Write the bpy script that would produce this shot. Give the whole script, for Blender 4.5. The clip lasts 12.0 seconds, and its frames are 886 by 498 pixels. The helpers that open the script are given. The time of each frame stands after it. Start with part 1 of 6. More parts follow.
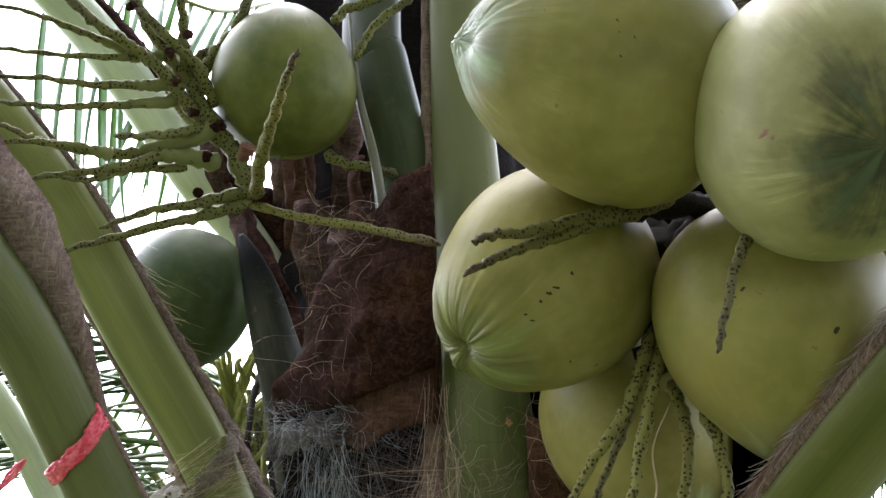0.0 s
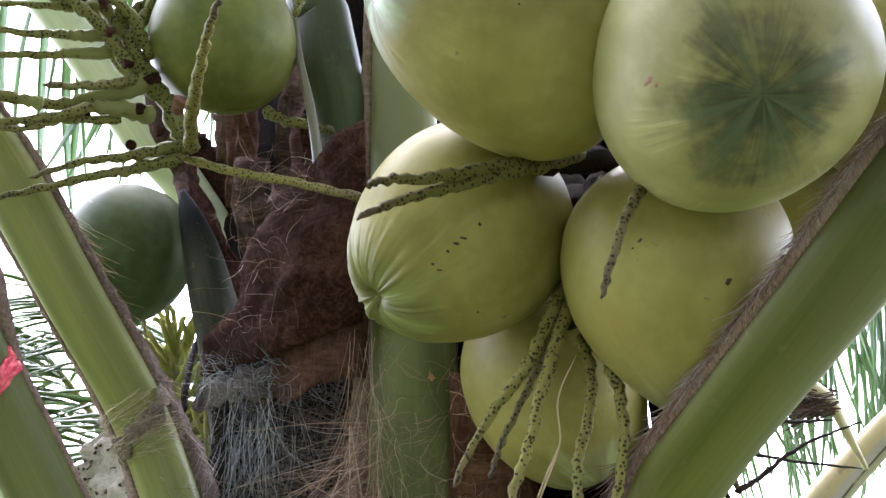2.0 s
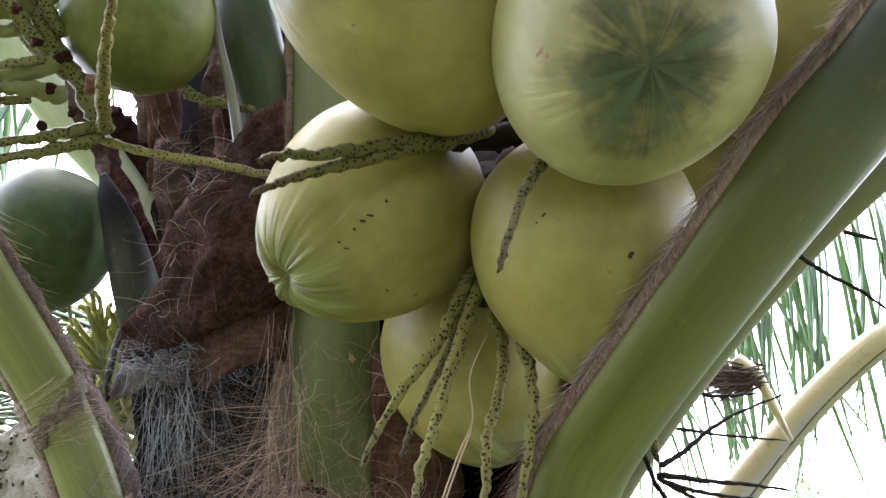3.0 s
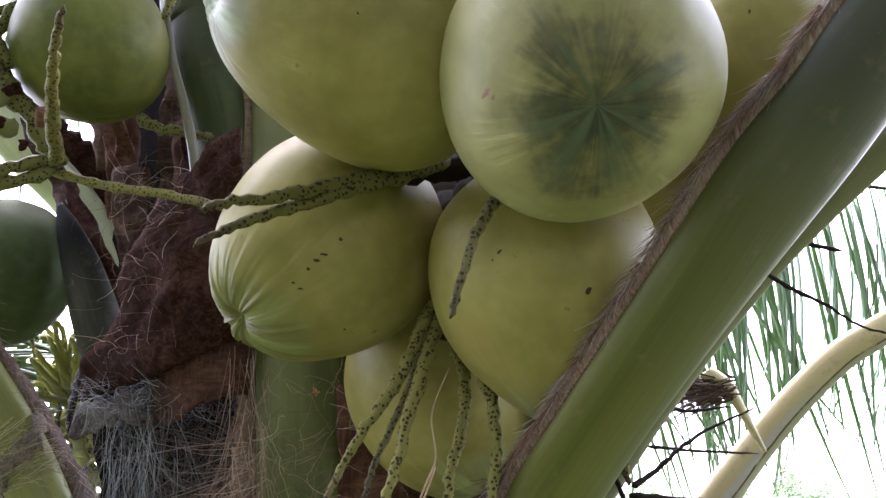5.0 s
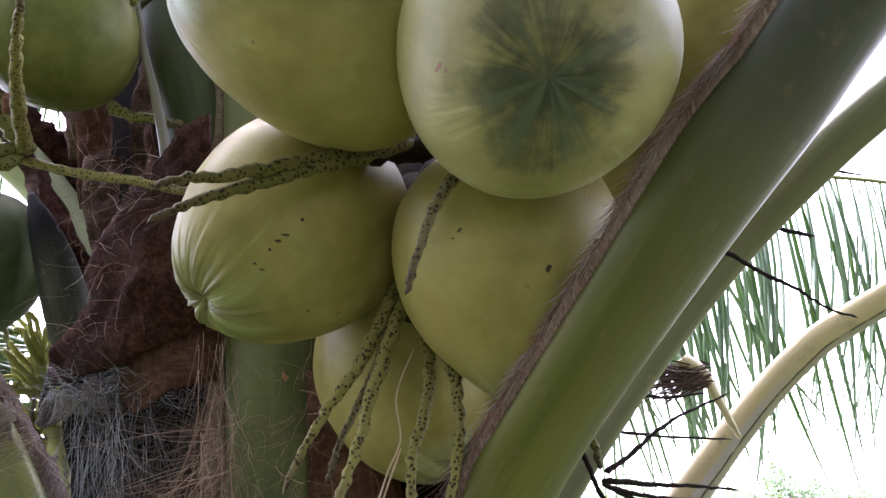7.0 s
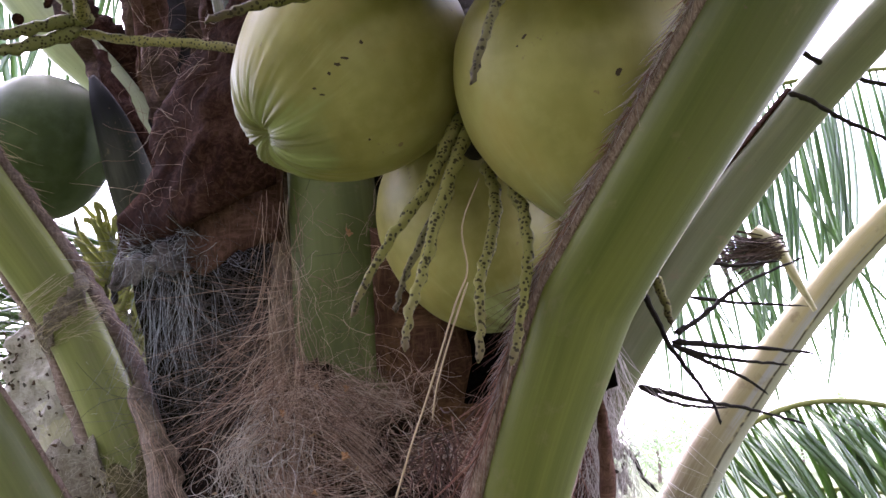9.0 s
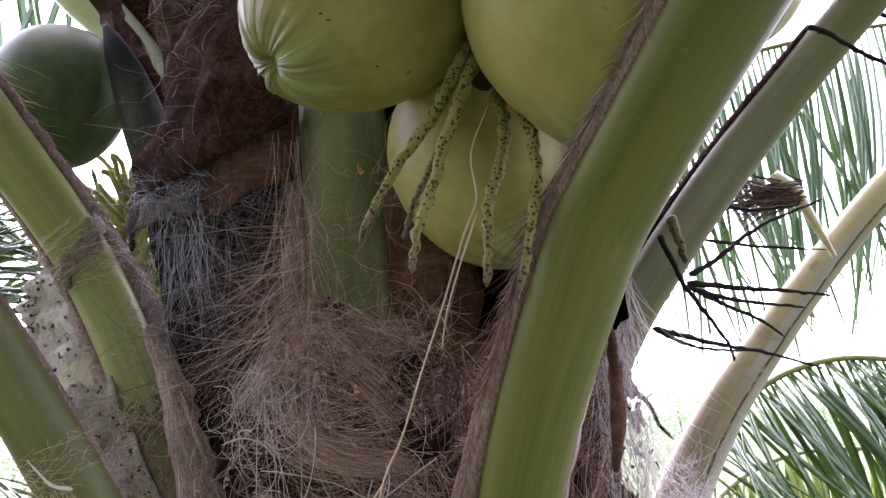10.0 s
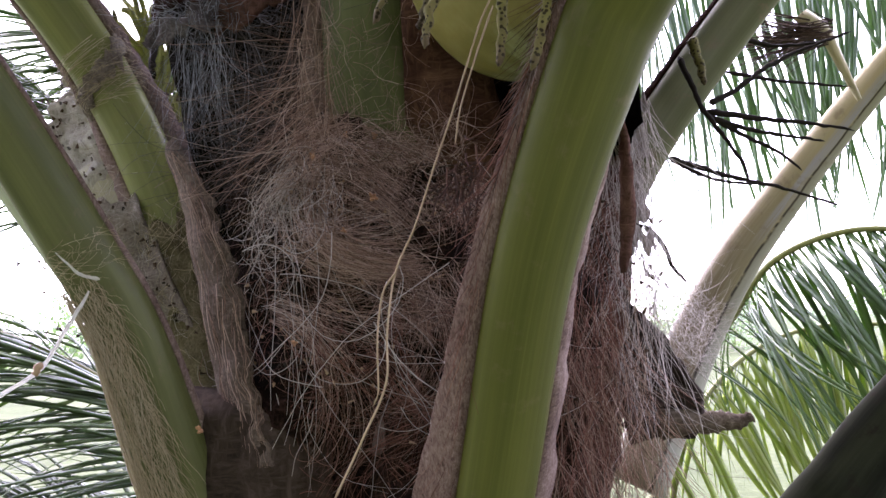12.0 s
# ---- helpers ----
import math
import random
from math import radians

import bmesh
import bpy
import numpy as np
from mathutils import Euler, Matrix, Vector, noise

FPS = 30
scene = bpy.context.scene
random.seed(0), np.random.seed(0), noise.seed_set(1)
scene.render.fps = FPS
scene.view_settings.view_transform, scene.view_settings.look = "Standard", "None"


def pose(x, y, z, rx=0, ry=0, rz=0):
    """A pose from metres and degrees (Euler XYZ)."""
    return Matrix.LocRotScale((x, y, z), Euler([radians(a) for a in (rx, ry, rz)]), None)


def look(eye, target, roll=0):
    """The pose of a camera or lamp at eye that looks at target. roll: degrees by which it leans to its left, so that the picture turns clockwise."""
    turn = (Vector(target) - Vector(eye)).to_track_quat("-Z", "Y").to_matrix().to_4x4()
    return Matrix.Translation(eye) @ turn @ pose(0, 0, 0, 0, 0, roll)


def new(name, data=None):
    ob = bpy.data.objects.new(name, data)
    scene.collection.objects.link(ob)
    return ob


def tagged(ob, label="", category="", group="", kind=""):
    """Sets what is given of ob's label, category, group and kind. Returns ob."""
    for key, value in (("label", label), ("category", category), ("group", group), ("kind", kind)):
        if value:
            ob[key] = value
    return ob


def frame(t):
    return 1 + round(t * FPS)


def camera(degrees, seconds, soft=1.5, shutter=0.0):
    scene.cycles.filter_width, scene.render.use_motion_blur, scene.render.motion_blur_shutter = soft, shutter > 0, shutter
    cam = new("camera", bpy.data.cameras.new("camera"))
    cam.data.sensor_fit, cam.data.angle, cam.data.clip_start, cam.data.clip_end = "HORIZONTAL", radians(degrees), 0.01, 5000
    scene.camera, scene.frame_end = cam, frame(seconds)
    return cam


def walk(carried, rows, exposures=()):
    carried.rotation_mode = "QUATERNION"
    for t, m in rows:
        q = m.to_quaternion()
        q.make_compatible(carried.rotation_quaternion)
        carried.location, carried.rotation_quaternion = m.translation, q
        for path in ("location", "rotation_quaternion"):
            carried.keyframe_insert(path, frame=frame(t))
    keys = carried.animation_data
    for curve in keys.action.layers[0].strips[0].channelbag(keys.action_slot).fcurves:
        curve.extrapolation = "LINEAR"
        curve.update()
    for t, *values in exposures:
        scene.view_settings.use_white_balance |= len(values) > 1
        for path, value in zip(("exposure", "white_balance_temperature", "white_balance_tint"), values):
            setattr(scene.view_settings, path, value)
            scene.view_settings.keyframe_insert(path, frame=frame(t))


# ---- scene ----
cam = camera(54.4, 12.0, soft=1.5)
METRES, EYE, TILT, LEAN, TURN = 0.5, 1.7, 20.0, 0.0, 0.0
ROWS = [
    (0.0, 0.0, 0.0, 0.0, 0.0, 0.0, -0.0),
    (0.5, 0.0202, 0.0049, -0.034, 0.19, -0.33, -0.12),
    (1.0, 0.0395, 0.0001, -0.0361, 0.16, -0.99, -0.09),
    (1.5, 0.0789, -0.0103, -0.0395, -0.24, -1.24, -0.8),
    (2.0, 0.1201, -0.0126, -0.0415, -1.13, -1.59, -1.12),
    (2.5, 0.1625, -0.0072, -0.0442, -2.87, -1.89, -0.75),
    (3.0, 0.2016, 0.0019, -0.0537, -3.97, -2.53, -0.45),
    (5.0, 0.2409, 0.0275, 0.0012, -5.38, -2.49, 1.11),
    (5.5, 0.2757, 0.01, 0.0823, -5.94, -2.07, 2.07),
    (6.0, 0.2912, 0.0051, 0.0995, -6.25, -1.82, 2.39),
    (6.5, 0.2849, 0.0251, 0.0255, -6.18, -2.26, 1.58),
    (7.0, 0.2838, 0.0261, -0.0288, -6.04, -2.6, 1.36),
    (9.0, 0.2682, 0.0481, -0.2083, -2.31, -6.52, 3.1),
    (9.5, 0.2741, 0.0504, -0.2476, -1.4, -7.91, 3.39),
    (10.0, 0.2858, 0.0429, -0.28, -0.86, -8.26, 3.55),
    (10.5, 0.2869, 0.0267, -0.317, -0.04, -9.86, 3.6),
    (11.0, 0.2975, 0.0172, -0.3562, 0.2, -11.31, 3.61),
    (11.5, 0.2904, 0.0039, -0.4011, 0.34, -13.17, 3.4),
    (12.0, 0.2955, -0.0113, -0.4466, 0.94, -14.81, 2.91),
]
walk(cam, [(t, pose(0, 0, EYE, TILT, LEAN, TURN) @ pose(METRES * x, METRES * y, METRES * z, 90 + pitch, roll, yaw)) for t, x, y, z, yaw, pitch, roll in ROWS],
     exposures=[(0.0, 3.82, 6050, 19), (1.0, 4.19, 6000, 20), (3.0, 4.32, 5900, 27), (6.0, 3.86, 5950, 31), (9.0, 4.07, 5850, 39), (12.0, 3.57, 5950, 36)])

# ---- light: bright overcast sky, soft high sun ----
world = bpy.data.worlds.new("overcast_sky")
scene.world = world
world.use_nodes = True
wn, wl = world.node_tree.nodes, world.node_tree.links
sky = wn.new("ShaderNodeTexSky")
sky.sky_type, sky.sun_disc = "NISHITA", False
sky.sun_elevation, sky.sun_rotation = radians(60), radians(-20)
sky.air_density, sky.dust_density, sky.ozone_density = 1.0, 2.5, 1.0
cloud = wn.new("ShaderNodeHueSaturation")
cloud.inputs["Saturation"].default_value = 0.3
wl.new(sky.outputs[0], cloud.inputs["Color"])
wl.new(cloud.outputs[0], wn["Background"].inputs["Color"])
wn["Background"].inputs["Strength"].default_value = 0.15

SUN_FROM = Vector((math.sin(radians(-20)) * math.cos(radians(60)), math.cos(radians(-20)) * math.cos(radians(60)), math.sin(radians(60))))
lamp = bpy.data.lights.new("sun", "SUN")
lamp.energy, lamp.angle, lamp.color = 0.25, radians(35), (1.0, 0.96, 0.9)
sun = new("sun", lamp)
sun.matrix_world = look(SUN_FROM * 50, (0, 0, 0))


RUBBED = (-0.040, -0.050, -0.082)


# ---- materials ----
def mat(name, rough=0.6, spec=0.4):
    m = bpy.data.materials.new(name)
    m.use_nodes = True
    b = m.node_tree.nodes["Principled BSDF"]
    b.inputs["Roughness"].default_value = rough
    b.inputs["Specular IOR Level"].default_value = spec
    return m, m.node_tree.nodes, m.node_tree.links, b


def noise_tex(nodes, links, vec, scale, detail=4.0, rough=0.6, distortion=0.0):
    n = nodes.new("ShaderNodeTexNoise")
    n.inputs["Scale"].default_value, n.inputs["Detail"].default_value = scale, detail
    n.inputs["Roughness"].default_value, n.inputs["Distortion"].default_value = rough, distortion
    if vec is not None:
        links.new(vec, n.inputs["Vector"])
    return n.outputs["Fac"]


def ramp(nodes, links, fac, stops):
    r = nodes.new("ShaderNodeValToRGB")
    el = r.color_ramp.elements
    while len(el) < len(stops):
        el.new(0.5)
    for e, (p, c) in zip(el, stops):
        e.position = p
        e.color = (*c, 1) if len(c) == 3 else c
    links.new(fac, r.inputs["Fac"])
    return r.outputs["Color"]


def mix(nodes, links, fac, a, b, mode="MIX"):
    m = nodes.new("ShaderNodeMix")
    m.data_type, m.blend_type = "RGBA", mode
    for socket, v in ((m.inputs[0], fac), (m.inputs[6], a), (m.inputs[7], b)):
        if isinstance(v, (int, float)):
            socket.default_value = v
        elif isinstance(v, tuple):
            socket.default_value = (*v, 1)
        else:
            links.new(v, socket)
    return m.outputs[2]


def maths(nodes, links, op, a, b=0.0, clamp=False):
    m = nodes.new("ShaderNodeMath")
    m.operation, m.use_clamp = op, clamp
    for socket, v in zip(m.inputs, (a, b)):
        if isinstance(v, (int, float)):
            socket.default_value = v
        else:
            links.new(v, socket)
    return m.outputs[0]


def span(nodes, links, v, lo, hi, smooth=True):
    m = nodes.new("ShaderNodeMapRange")
    m.interpolation_type = "SMOOTHSTEP" if smooth else "LINEAR"
    m.inputs["From Min"].default_value, m.inputs["From Max"].default_value = lo, hi
    links.new(v, m.inputs["Value"])
    return m.outputs["Result"]


def bump(nodes, links, bsdf, height, strength, dist):
    b = nodes.new("ShaderNodeBump")
    b.inputs["Strength"].default_value, b.inputs["Distance"].default_value = strength, dist
    links.new(height, b.inputs["Height"])
    links.new(b.outputs[0], bsdf.inputs["Normal"])


def scaled(nodes, links, vec, s):
    m = nodes.new("ShaderNodeVectorMath")
    m.operation = "MULTIPLY"
    m.inputs[1].default_value = s
    links.new(vec, m.inputs[0])
    return m.outputs[0]


def nut_skin(name, low, high, stain=(0.06, 0.1, 0.035), stain_at=0.08, stain_full=0.12, stain_mix=0.8, streak=0.5, spots=0.5, scuff=(0.16, 0.1, 0.06), gloss=0.36, bruise=None, shine=0.22):
    """Smooth waxy husk: patchy streaks along the meridians, a blotched tip, small dark scars."""
    m, n, l, b = mat(name, 0.45, shine)
    co = n.new("ShaderNodeTexCoord").outputs["Object"]
    sep = n.new("ShaderNodeSeparateXYZ")
    l.new(co, sep.inputs[0])
    nor = n.new("ShaderNodeVectorMath")
    nor.operation = "NORMALIZE"
    l.new(scaled(n, l, co, (1, 1, 0)), nor.inputs[0])

    def meridian(turns, drift):
        v = n.new("ShaderNodeVectorMath")
        l.new(scaled(n, l, nor.outputs[0], (turns, turns, 0)), v.inputs[0])
        l.new(scaled(n, l, co, (drift, drift, drift)), v.inputs[1])
        return v.outputs[0]
    lines = noise_tex(n, l, meridian(11, 12), 1.2, 5, 0.65)
    broad = noise_tex(n, l, meridian(2.0, 9), 1.0, 3, 0.55)
    patch = noise_tex(n, l, co, 13, 3, 0.55)
    mottle = noise_tex(n, l, co, 60, 4, 0.6)
    col = mix(n, l, span(n, l, patch, 0.3, 0.72), low, high)
    col = mix(n, l, maths(n, l, "MULTIPLY", span(n, l, mottle, 0.4, 0.75), 0.22), col, tuple(min(1, c * 1.15 + 0.03) for c in high))
    pale = tuple(min(1, c * 1.25 + 0.07) for c in high)
    where = span(n, l, noise_tex(n, l, co, 17, 2, 0.5), 0.46, 0.66)
    ahead = span(n, l, sep.outputs["Z"], 0.0, 0.085)
    col = mix(n, l, maths(n, l, "MULTIPLY", maths(n, l, "MULTIPLY", span(n, l, lines, 0.5, 0.72), streak), maths(n, l, "MULTIPLY", where, ahead)), col, pale)
    col = mix(n, l, maths(n, l, "MULTIPLY", maths(n, l, "MULTIPLY", span(n, l, lines, 0.5, 0.3), streak * 0.55), maths(n, l, "MULTIPLY", where, ahead)), col, tuple(c * 0.6 for c in low))
    # tip blotch, its rim frayed into rays
    edge = maths(n, l, "ADD", sep.outputs["Z"], maths(n, l, "MULTIPLY", maths(n, l, "SUBTRACT", broad, 0.5), 0.045))
    edge = maths(n, l, "ADD", edge, maths(n, l, "MULTIPLY", maths(n, l, "SUBTRACT", lines, 0.5), 0.018))
    edge = maths(n, l, "ADD", edge, maths(n, l, "MULTIPLY", maths(n, l, "SUBTRACT", noise_tex(n, l, co, 22, 4), 0.5), 0.07))
    warm = tuple(0.5 * x + 0.5 * y for x, y in zip(stain, (0.2, 0.14, 0.055)))
    col = mix(n, l, maths(n, l, "MULTIPLY", span(n, l, edge, stain_at - 0.022, stain_full), 0.55 * stain_mix), col, warm)
    inner = mix(n, l, span(n, l, broad, 0.42, 0.66), tuple(c * 0.8 for c in stain), tuple(c * 2.2 for c in stain))
    col = mix(n, l, maths(n, l, "MULTIPLY", span(n, l, edge, stain_at, stain_full), stain_mix), col, inner)
    # scars, scuffs and bruises
    v = n.new("ShaderNodeTexVoronoi")
    v.inputs["Scale"].default_value, v.inputs["Randomness"].default_value = 24, 1
    l.new(co, v.inputs["Vector"])
    speck = maths(n, l, "MULTIPLY", maths(n, l, "LESS_THAN", v.outputs["Distance"], 0.06),
                  maths(n, l, "GREATER_THAN", noise_tex(n, l, co, 23, 1), 0.6))
    grub = maths(n, l, "MULTIPLY", span(n, l, noise_tex(n, l, co, 210, 3), 0.62, 0.7), span(n, l, noise_tex(n, l, co, 27, 2), 0.6, 0.68))
    col = mix(n, l, maths(n, l, "MULTIPLY", maths(n, l, "MAXIMUM", speck, grub), spots, True), col, scuff)
    blush = maths(n, l, "MULTIPLY", span(n, l, noise_tex(n, l, co, 11, 4, 0.65), 0.5, 0.72), 0.45)
    col = mix(n, l, blush, col, (low[0] * 1.3, low[1] * 1.06, low[2] * 0.9))
    if bruise:
        gap = n.new("ShaderNodeVectorMath")
        gap.operation = "SUBTRACT"
        l.new(co, gap.inputs[0])
        gap.inputs[1].default_value = bruise[0]
        size = n.new("ShaderNodeVectorMath")
        size.operation = "LENGTH"
        l.new(gap.outputs[0], size.inputs[0])
        far = maths(n, l, "ADD", size.outputs["Value"], maths(n, l, "MULTIPLY", maths(n, l, "SUBTRACT", noise_tex(n, l, co, 55, 4), 0.5), 0.03))
        col = mix(n, l, maths(n, l, "MULTIPLY", span(n, l, far, bruise[1], bruise[1] * 0.5), 0.85), col, (0.045, 0.038, 0.03))
    l.new(col, b.inputs["Base Color"])
    l.new(maths(n, l, "ADD", maths(n, l, "MULTIPLY", mottle, 0.2), gloss), b.inputs["Roughness"])
    bump(n, l, b, maths(n, l, "ADD", maths(n, l, "MULTIPLY", lines, 0.5), maths(n, l, "MULTIPLY", noise_tex(n, l, co, 160, 3), 0.2)), 0.22, 0.002)
    return m


def petiole_skin(name, a, c, brown=(0.2, 0.14, 0.09), wear=0.25, gloss=0.36, upper=None, rim=None):
    """Green stalk skin with lengthwise fibres; UV u runs round, v along."""
    m, n, l, b = mat(name, gloss + 0.06, 0.3)
    uv = n.new("ShaderNodeTexCoord").outputs["UV"]
    co = n.new("ShaderNodeTexCoord").outputs["Object"]
    grain = noise_tex(n, l, scaled(n, l, uv, (42, 5, 1)), 1.0, 6, 0.65)
    broad = noise_tex(n, l, scaled(n, l, uv, (5, 3, 1)), 1.0, 3, 0.5)
    col = mix(n, l, span(n, l, broad, 0.3, 0.7), a, c)
    col = mix(n, l, maths(n, l, "MULTIPLY", span(n, l, grain, 0.42, 0.75), 0.22), col, tuple(min(1, x * 1.6 + 0.01) for x in c))
    # deeper green flank and pale edge put the stalk's rounded shading into colour
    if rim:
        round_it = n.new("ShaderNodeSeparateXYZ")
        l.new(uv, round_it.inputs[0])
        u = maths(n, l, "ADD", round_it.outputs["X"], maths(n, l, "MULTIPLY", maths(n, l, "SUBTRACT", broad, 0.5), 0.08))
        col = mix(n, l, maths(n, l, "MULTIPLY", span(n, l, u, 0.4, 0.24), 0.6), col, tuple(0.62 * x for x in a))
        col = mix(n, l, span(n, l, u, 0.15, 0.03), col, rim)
    # upper: light or shade changing along the stalk, put into its colour
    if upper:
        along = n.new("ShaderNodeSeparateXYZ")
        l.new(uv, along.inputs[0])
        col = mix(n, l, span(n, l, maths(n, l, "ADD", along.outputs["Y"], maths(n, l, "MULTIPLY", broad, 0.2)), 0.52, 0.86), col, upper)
    dirt = maths(n, l, "MULTIPLY", span(n, l, noise_tex(n, l, co, 34, 5, 0.7), 0.56, 0.72), wear)
    col = mix(n, l, dirt, col, brown)
    fleck = maths(n, l, "MULTIPLY", span(n, l, noise_tex(n, l, co, 300, 2), 0.68, 0.73), span(n, l, noise_tex(n, l, co, 30, 2), 0.5, 0.65))
    col = mix(n, l, fleck, col, tuple(x * 0.5 for x in brown))
    l.new(col, b.inputs["Base Color"])
    bump(n, l, b, grain, 0.2, 0.0015)
    return m


def fibre_skin(name, dark, light, rough=0.9, scale=1.0, along=(60, 60, 9), relief=0.8, woven=True):
    m, n, l, b = mat(name, rough, 0.05)
    co = n.new("ShaderNodeTexCoord").outputs["Object"]
    strand = noise_tex(n, l, scaled(n, l, co, tuple(scale * s for s in along)), 2.2, 6, 0.72, 1.2)
    cross = noise_tex(n, l, scaled(n, l, co, tuple(scale * s for s in (along[2], along[0], along[1]))), 2.4, 5, 0.7, 1.0)
    big = noise_tex(n, l, co, 11 * scale, 4)
    fac = maths(n, l, "ADD", maths(n, l, "MULTIPLY", maths(n, l, "MAXIMUM", strand, cross) if woven else strand, 0.7 if woven else 0.8), maths(n, l, "MULTIPLY", big, 0.4))
    mid = tuple((x + y) / 2.4 for x, y in zip(dark, light))
    col = ramp(n, l, fac, [(0.42, tuple(x * 0.3 for x in dark)), (0.56, dark), (0.66, mid), (0.82, light)])
    l.new(col, b.inputs["Base Color"])
    bump(n, l, b, fac, relief, 0.006)
    return m


def strand_skin(name, shades, rough=0.7):
    """Loose hairs: every strand takes its own shade."""
    m, n, l, b = mat(name, rough, 0.25)
    g = n.new("ShaderNodeNewGeometry")
    stops = [(i / max(1, len(shades) - 1), c) for i, c in enumerate(shades)]
    l.new(ramp(n, l, g.outputs["Random Per Island"], stops), b.inputs["Base Color"])
    return m


def speckled_skin(name, base, tip, dots=(0.022, 0.016, 0.01), size=270.0, cut=0.38):
    """Flower stalk: yellow-green with dark raised scars."""
    m, n, l, b = mat(name, 0.7, 0.12)
    co = n.new("ShaderNodeTexCoord").outputs["Object"]
    v = n.new("ShaderNodeTexVoronoi")
    v.inputs["Scale"].default_value = size
    l.new(co, v.inputs["Vector"])
    spot = span(n, l, maths(n, l, "ADD", v.outputs["Distance"], maths(n, l, "MULTIPLY", noise_tex(n, l, co, 400, 2), 0.2)), cut + 0.14, cut + 0.04)
    uv = n.new("ShaderNodeSeparateXYZ")
    l.new(n.new("ShaderNodeTexCoord").outputs["UV"], uv.inputs[0])
    end = maths(n, l, "ADD", uv.outputs["Y"], maths(n, l, "MULTIPLY", noise_tex(n, l, co, 60, 3), 0.5))
    col = mix(n, l, span(n, l, end, 0.85, 1.35), base, tip)
    col = mix(n, l, maths(n, l, "MULTIPLY", spot, 0.9), col, dots)
    l.new(col, b.inputs["Base Color"])
    bump(n, l, b, maths(n, l, "SUBTRACT", noise_tex(n, l, co, 240, 3), spot), 0.5, 0.0015)
    return m


def leaf_skin(name, a, c, rib=0.5):
    m, n, l, b = mat(name, 0.24, 0.7)
    info = n.new("ShaderNodeObjectInfo").outputs["Random"]
    uv = n.new("ShaderNodeTexCoord").outputs["UV"]
    vein = noise_tex(n, l, scaled(n, l, uv, (30, 2, 1)), 1.0, 4)
    col = mix(n, l, info, a, c)
    col = mix(n, l, maths(n, l, "MULTIPLY", span(n, l, vein, 0.45, 0.7), rib), col, tuple(x * 1.5 for x in c))
    l.new(col, b.inputs["Base Color"])
    b.inputs["Transmission Weight"].default_value = 0.0
    tr = n.new("ShaderNodeBsdfTranslucent")
    l.new(mix(n, l, 0.5, col, (0.25, 0.42, 0.05)), tr.inputs["Color"])
    ms = n.new("ShaderNodeMixShader")
    ms.inputs[0].default_value = 0.38
    l.new(b.outputs[0], ms.inputs[1])
    l.new(tr.outputs[0], ms.inputs[2])
    l.new(ms.outputs[0], n["Material Output"].inputs["Surface"])
    bump(n, l, b, vein, 0.2, 0.001)
    return m


NUT_YELLOW = nut_skin("husk_yellow_green", (0.172, 0.148, 0.033), (0.268, 0.238, 0.072), stain=(0.2, 0.24, 0.13), stain_at=0.075, stain_full=0.105, stain_mix=0.45, streak=0.3, spots=0.8)
NUT_BRUISED = nut_skin("husk_yellow_green_rubbed", (0.172, 0.148, 0.033), (0.268, 0.238, 0.072), stain=(0.13, 0.17, 0.1), stain_at=0.08, stain_full=0.112, stain_mix=0.7, streak=0.7, spots=0.7, bruise=(RUBBED, 0.036))
NUT_STAINED = nut_skin("husk_with_dark_stained_tip", (0.2, 0.188, 0.068), (0.3, 0.285, 0.12), stain=(0.028, 0.037, 0.02), stain_at=0.087, stain_full=0.113, stain_mix=0.95, streak=0.9, spots=0.5)
NUT_CREASED = nut_skin("husk_creased_tip", (0.172, 0.148, 0.033), (0.268, 0.238, 0.072), stain=(0.1, 0.125, 0.045), stain_at=0.075, stain_full=0.105, stain_mix=0.5, streak=0.5, spots=0.9)
NUT_GREEN = nut_skin("husk_leaf_green", (0.085, 0.1, 0.022), (0.165, 0.17, 0.045), shine=0.16, stain=(0.03, 0.065, 0.02), stain_at=0.055, stain_full=0.1, stain_mix=0.75, streak=0.7, spots=0.15)
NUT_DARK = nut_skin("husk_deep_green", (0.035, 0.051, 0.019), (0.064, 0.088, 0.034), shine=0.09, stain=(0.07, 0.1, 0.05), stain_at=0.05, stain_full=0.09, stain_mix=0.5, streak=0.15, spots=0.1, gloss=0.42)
STALK_GREEN = petiole_skin("stalk_green", (0.13, 0.143, 0.036), (0.2, 0.209, 0.064))
# front stalk: shaded flank, lit edge and shaded upper end are painted in
STALK_FRONT = petiole_skin("stalk_green_painted_shading", (0.068, 0.077, 0.0105), (0.115, 0.118, 0.021), upper=(0.048, 0.051, 0.037), rim=(0.17, 0.165, 0.045))
STALK_OLIVE = petiole_skin("stalk_olive", (0.08, 0.089, 0.026), (0.12, 0.127, 0.042), wear=0.35)
# upright stalk: the fruit's shade darkens its green, the top is left lighter
STALK_FRUIT_SHADE = petiole_skin("stalk_green_fruit_shade", (0.062, 0.074, 0.017), (0.105, 0.118, 0.033), wear=0.5, gloss=0.55, upper=(0.15, 0.155, 0.065))
# stalk green darkened to hold its shade, a little lighter towards the lit top
STALK_IN_SHADE = petiole_skin("stalk_green_in_shade", (0.03, 0.042, 0.016), (0.055, 0.07, 0.028), wear=0.3, gloss=0.5, upper=(0.055, 0.063, 0.032))
STALK_GREY = petiole_skin("stalk_grey_green", (0.1, 0.107, 0.05), (0.15, 0.155, 0.083), wear=0.5)
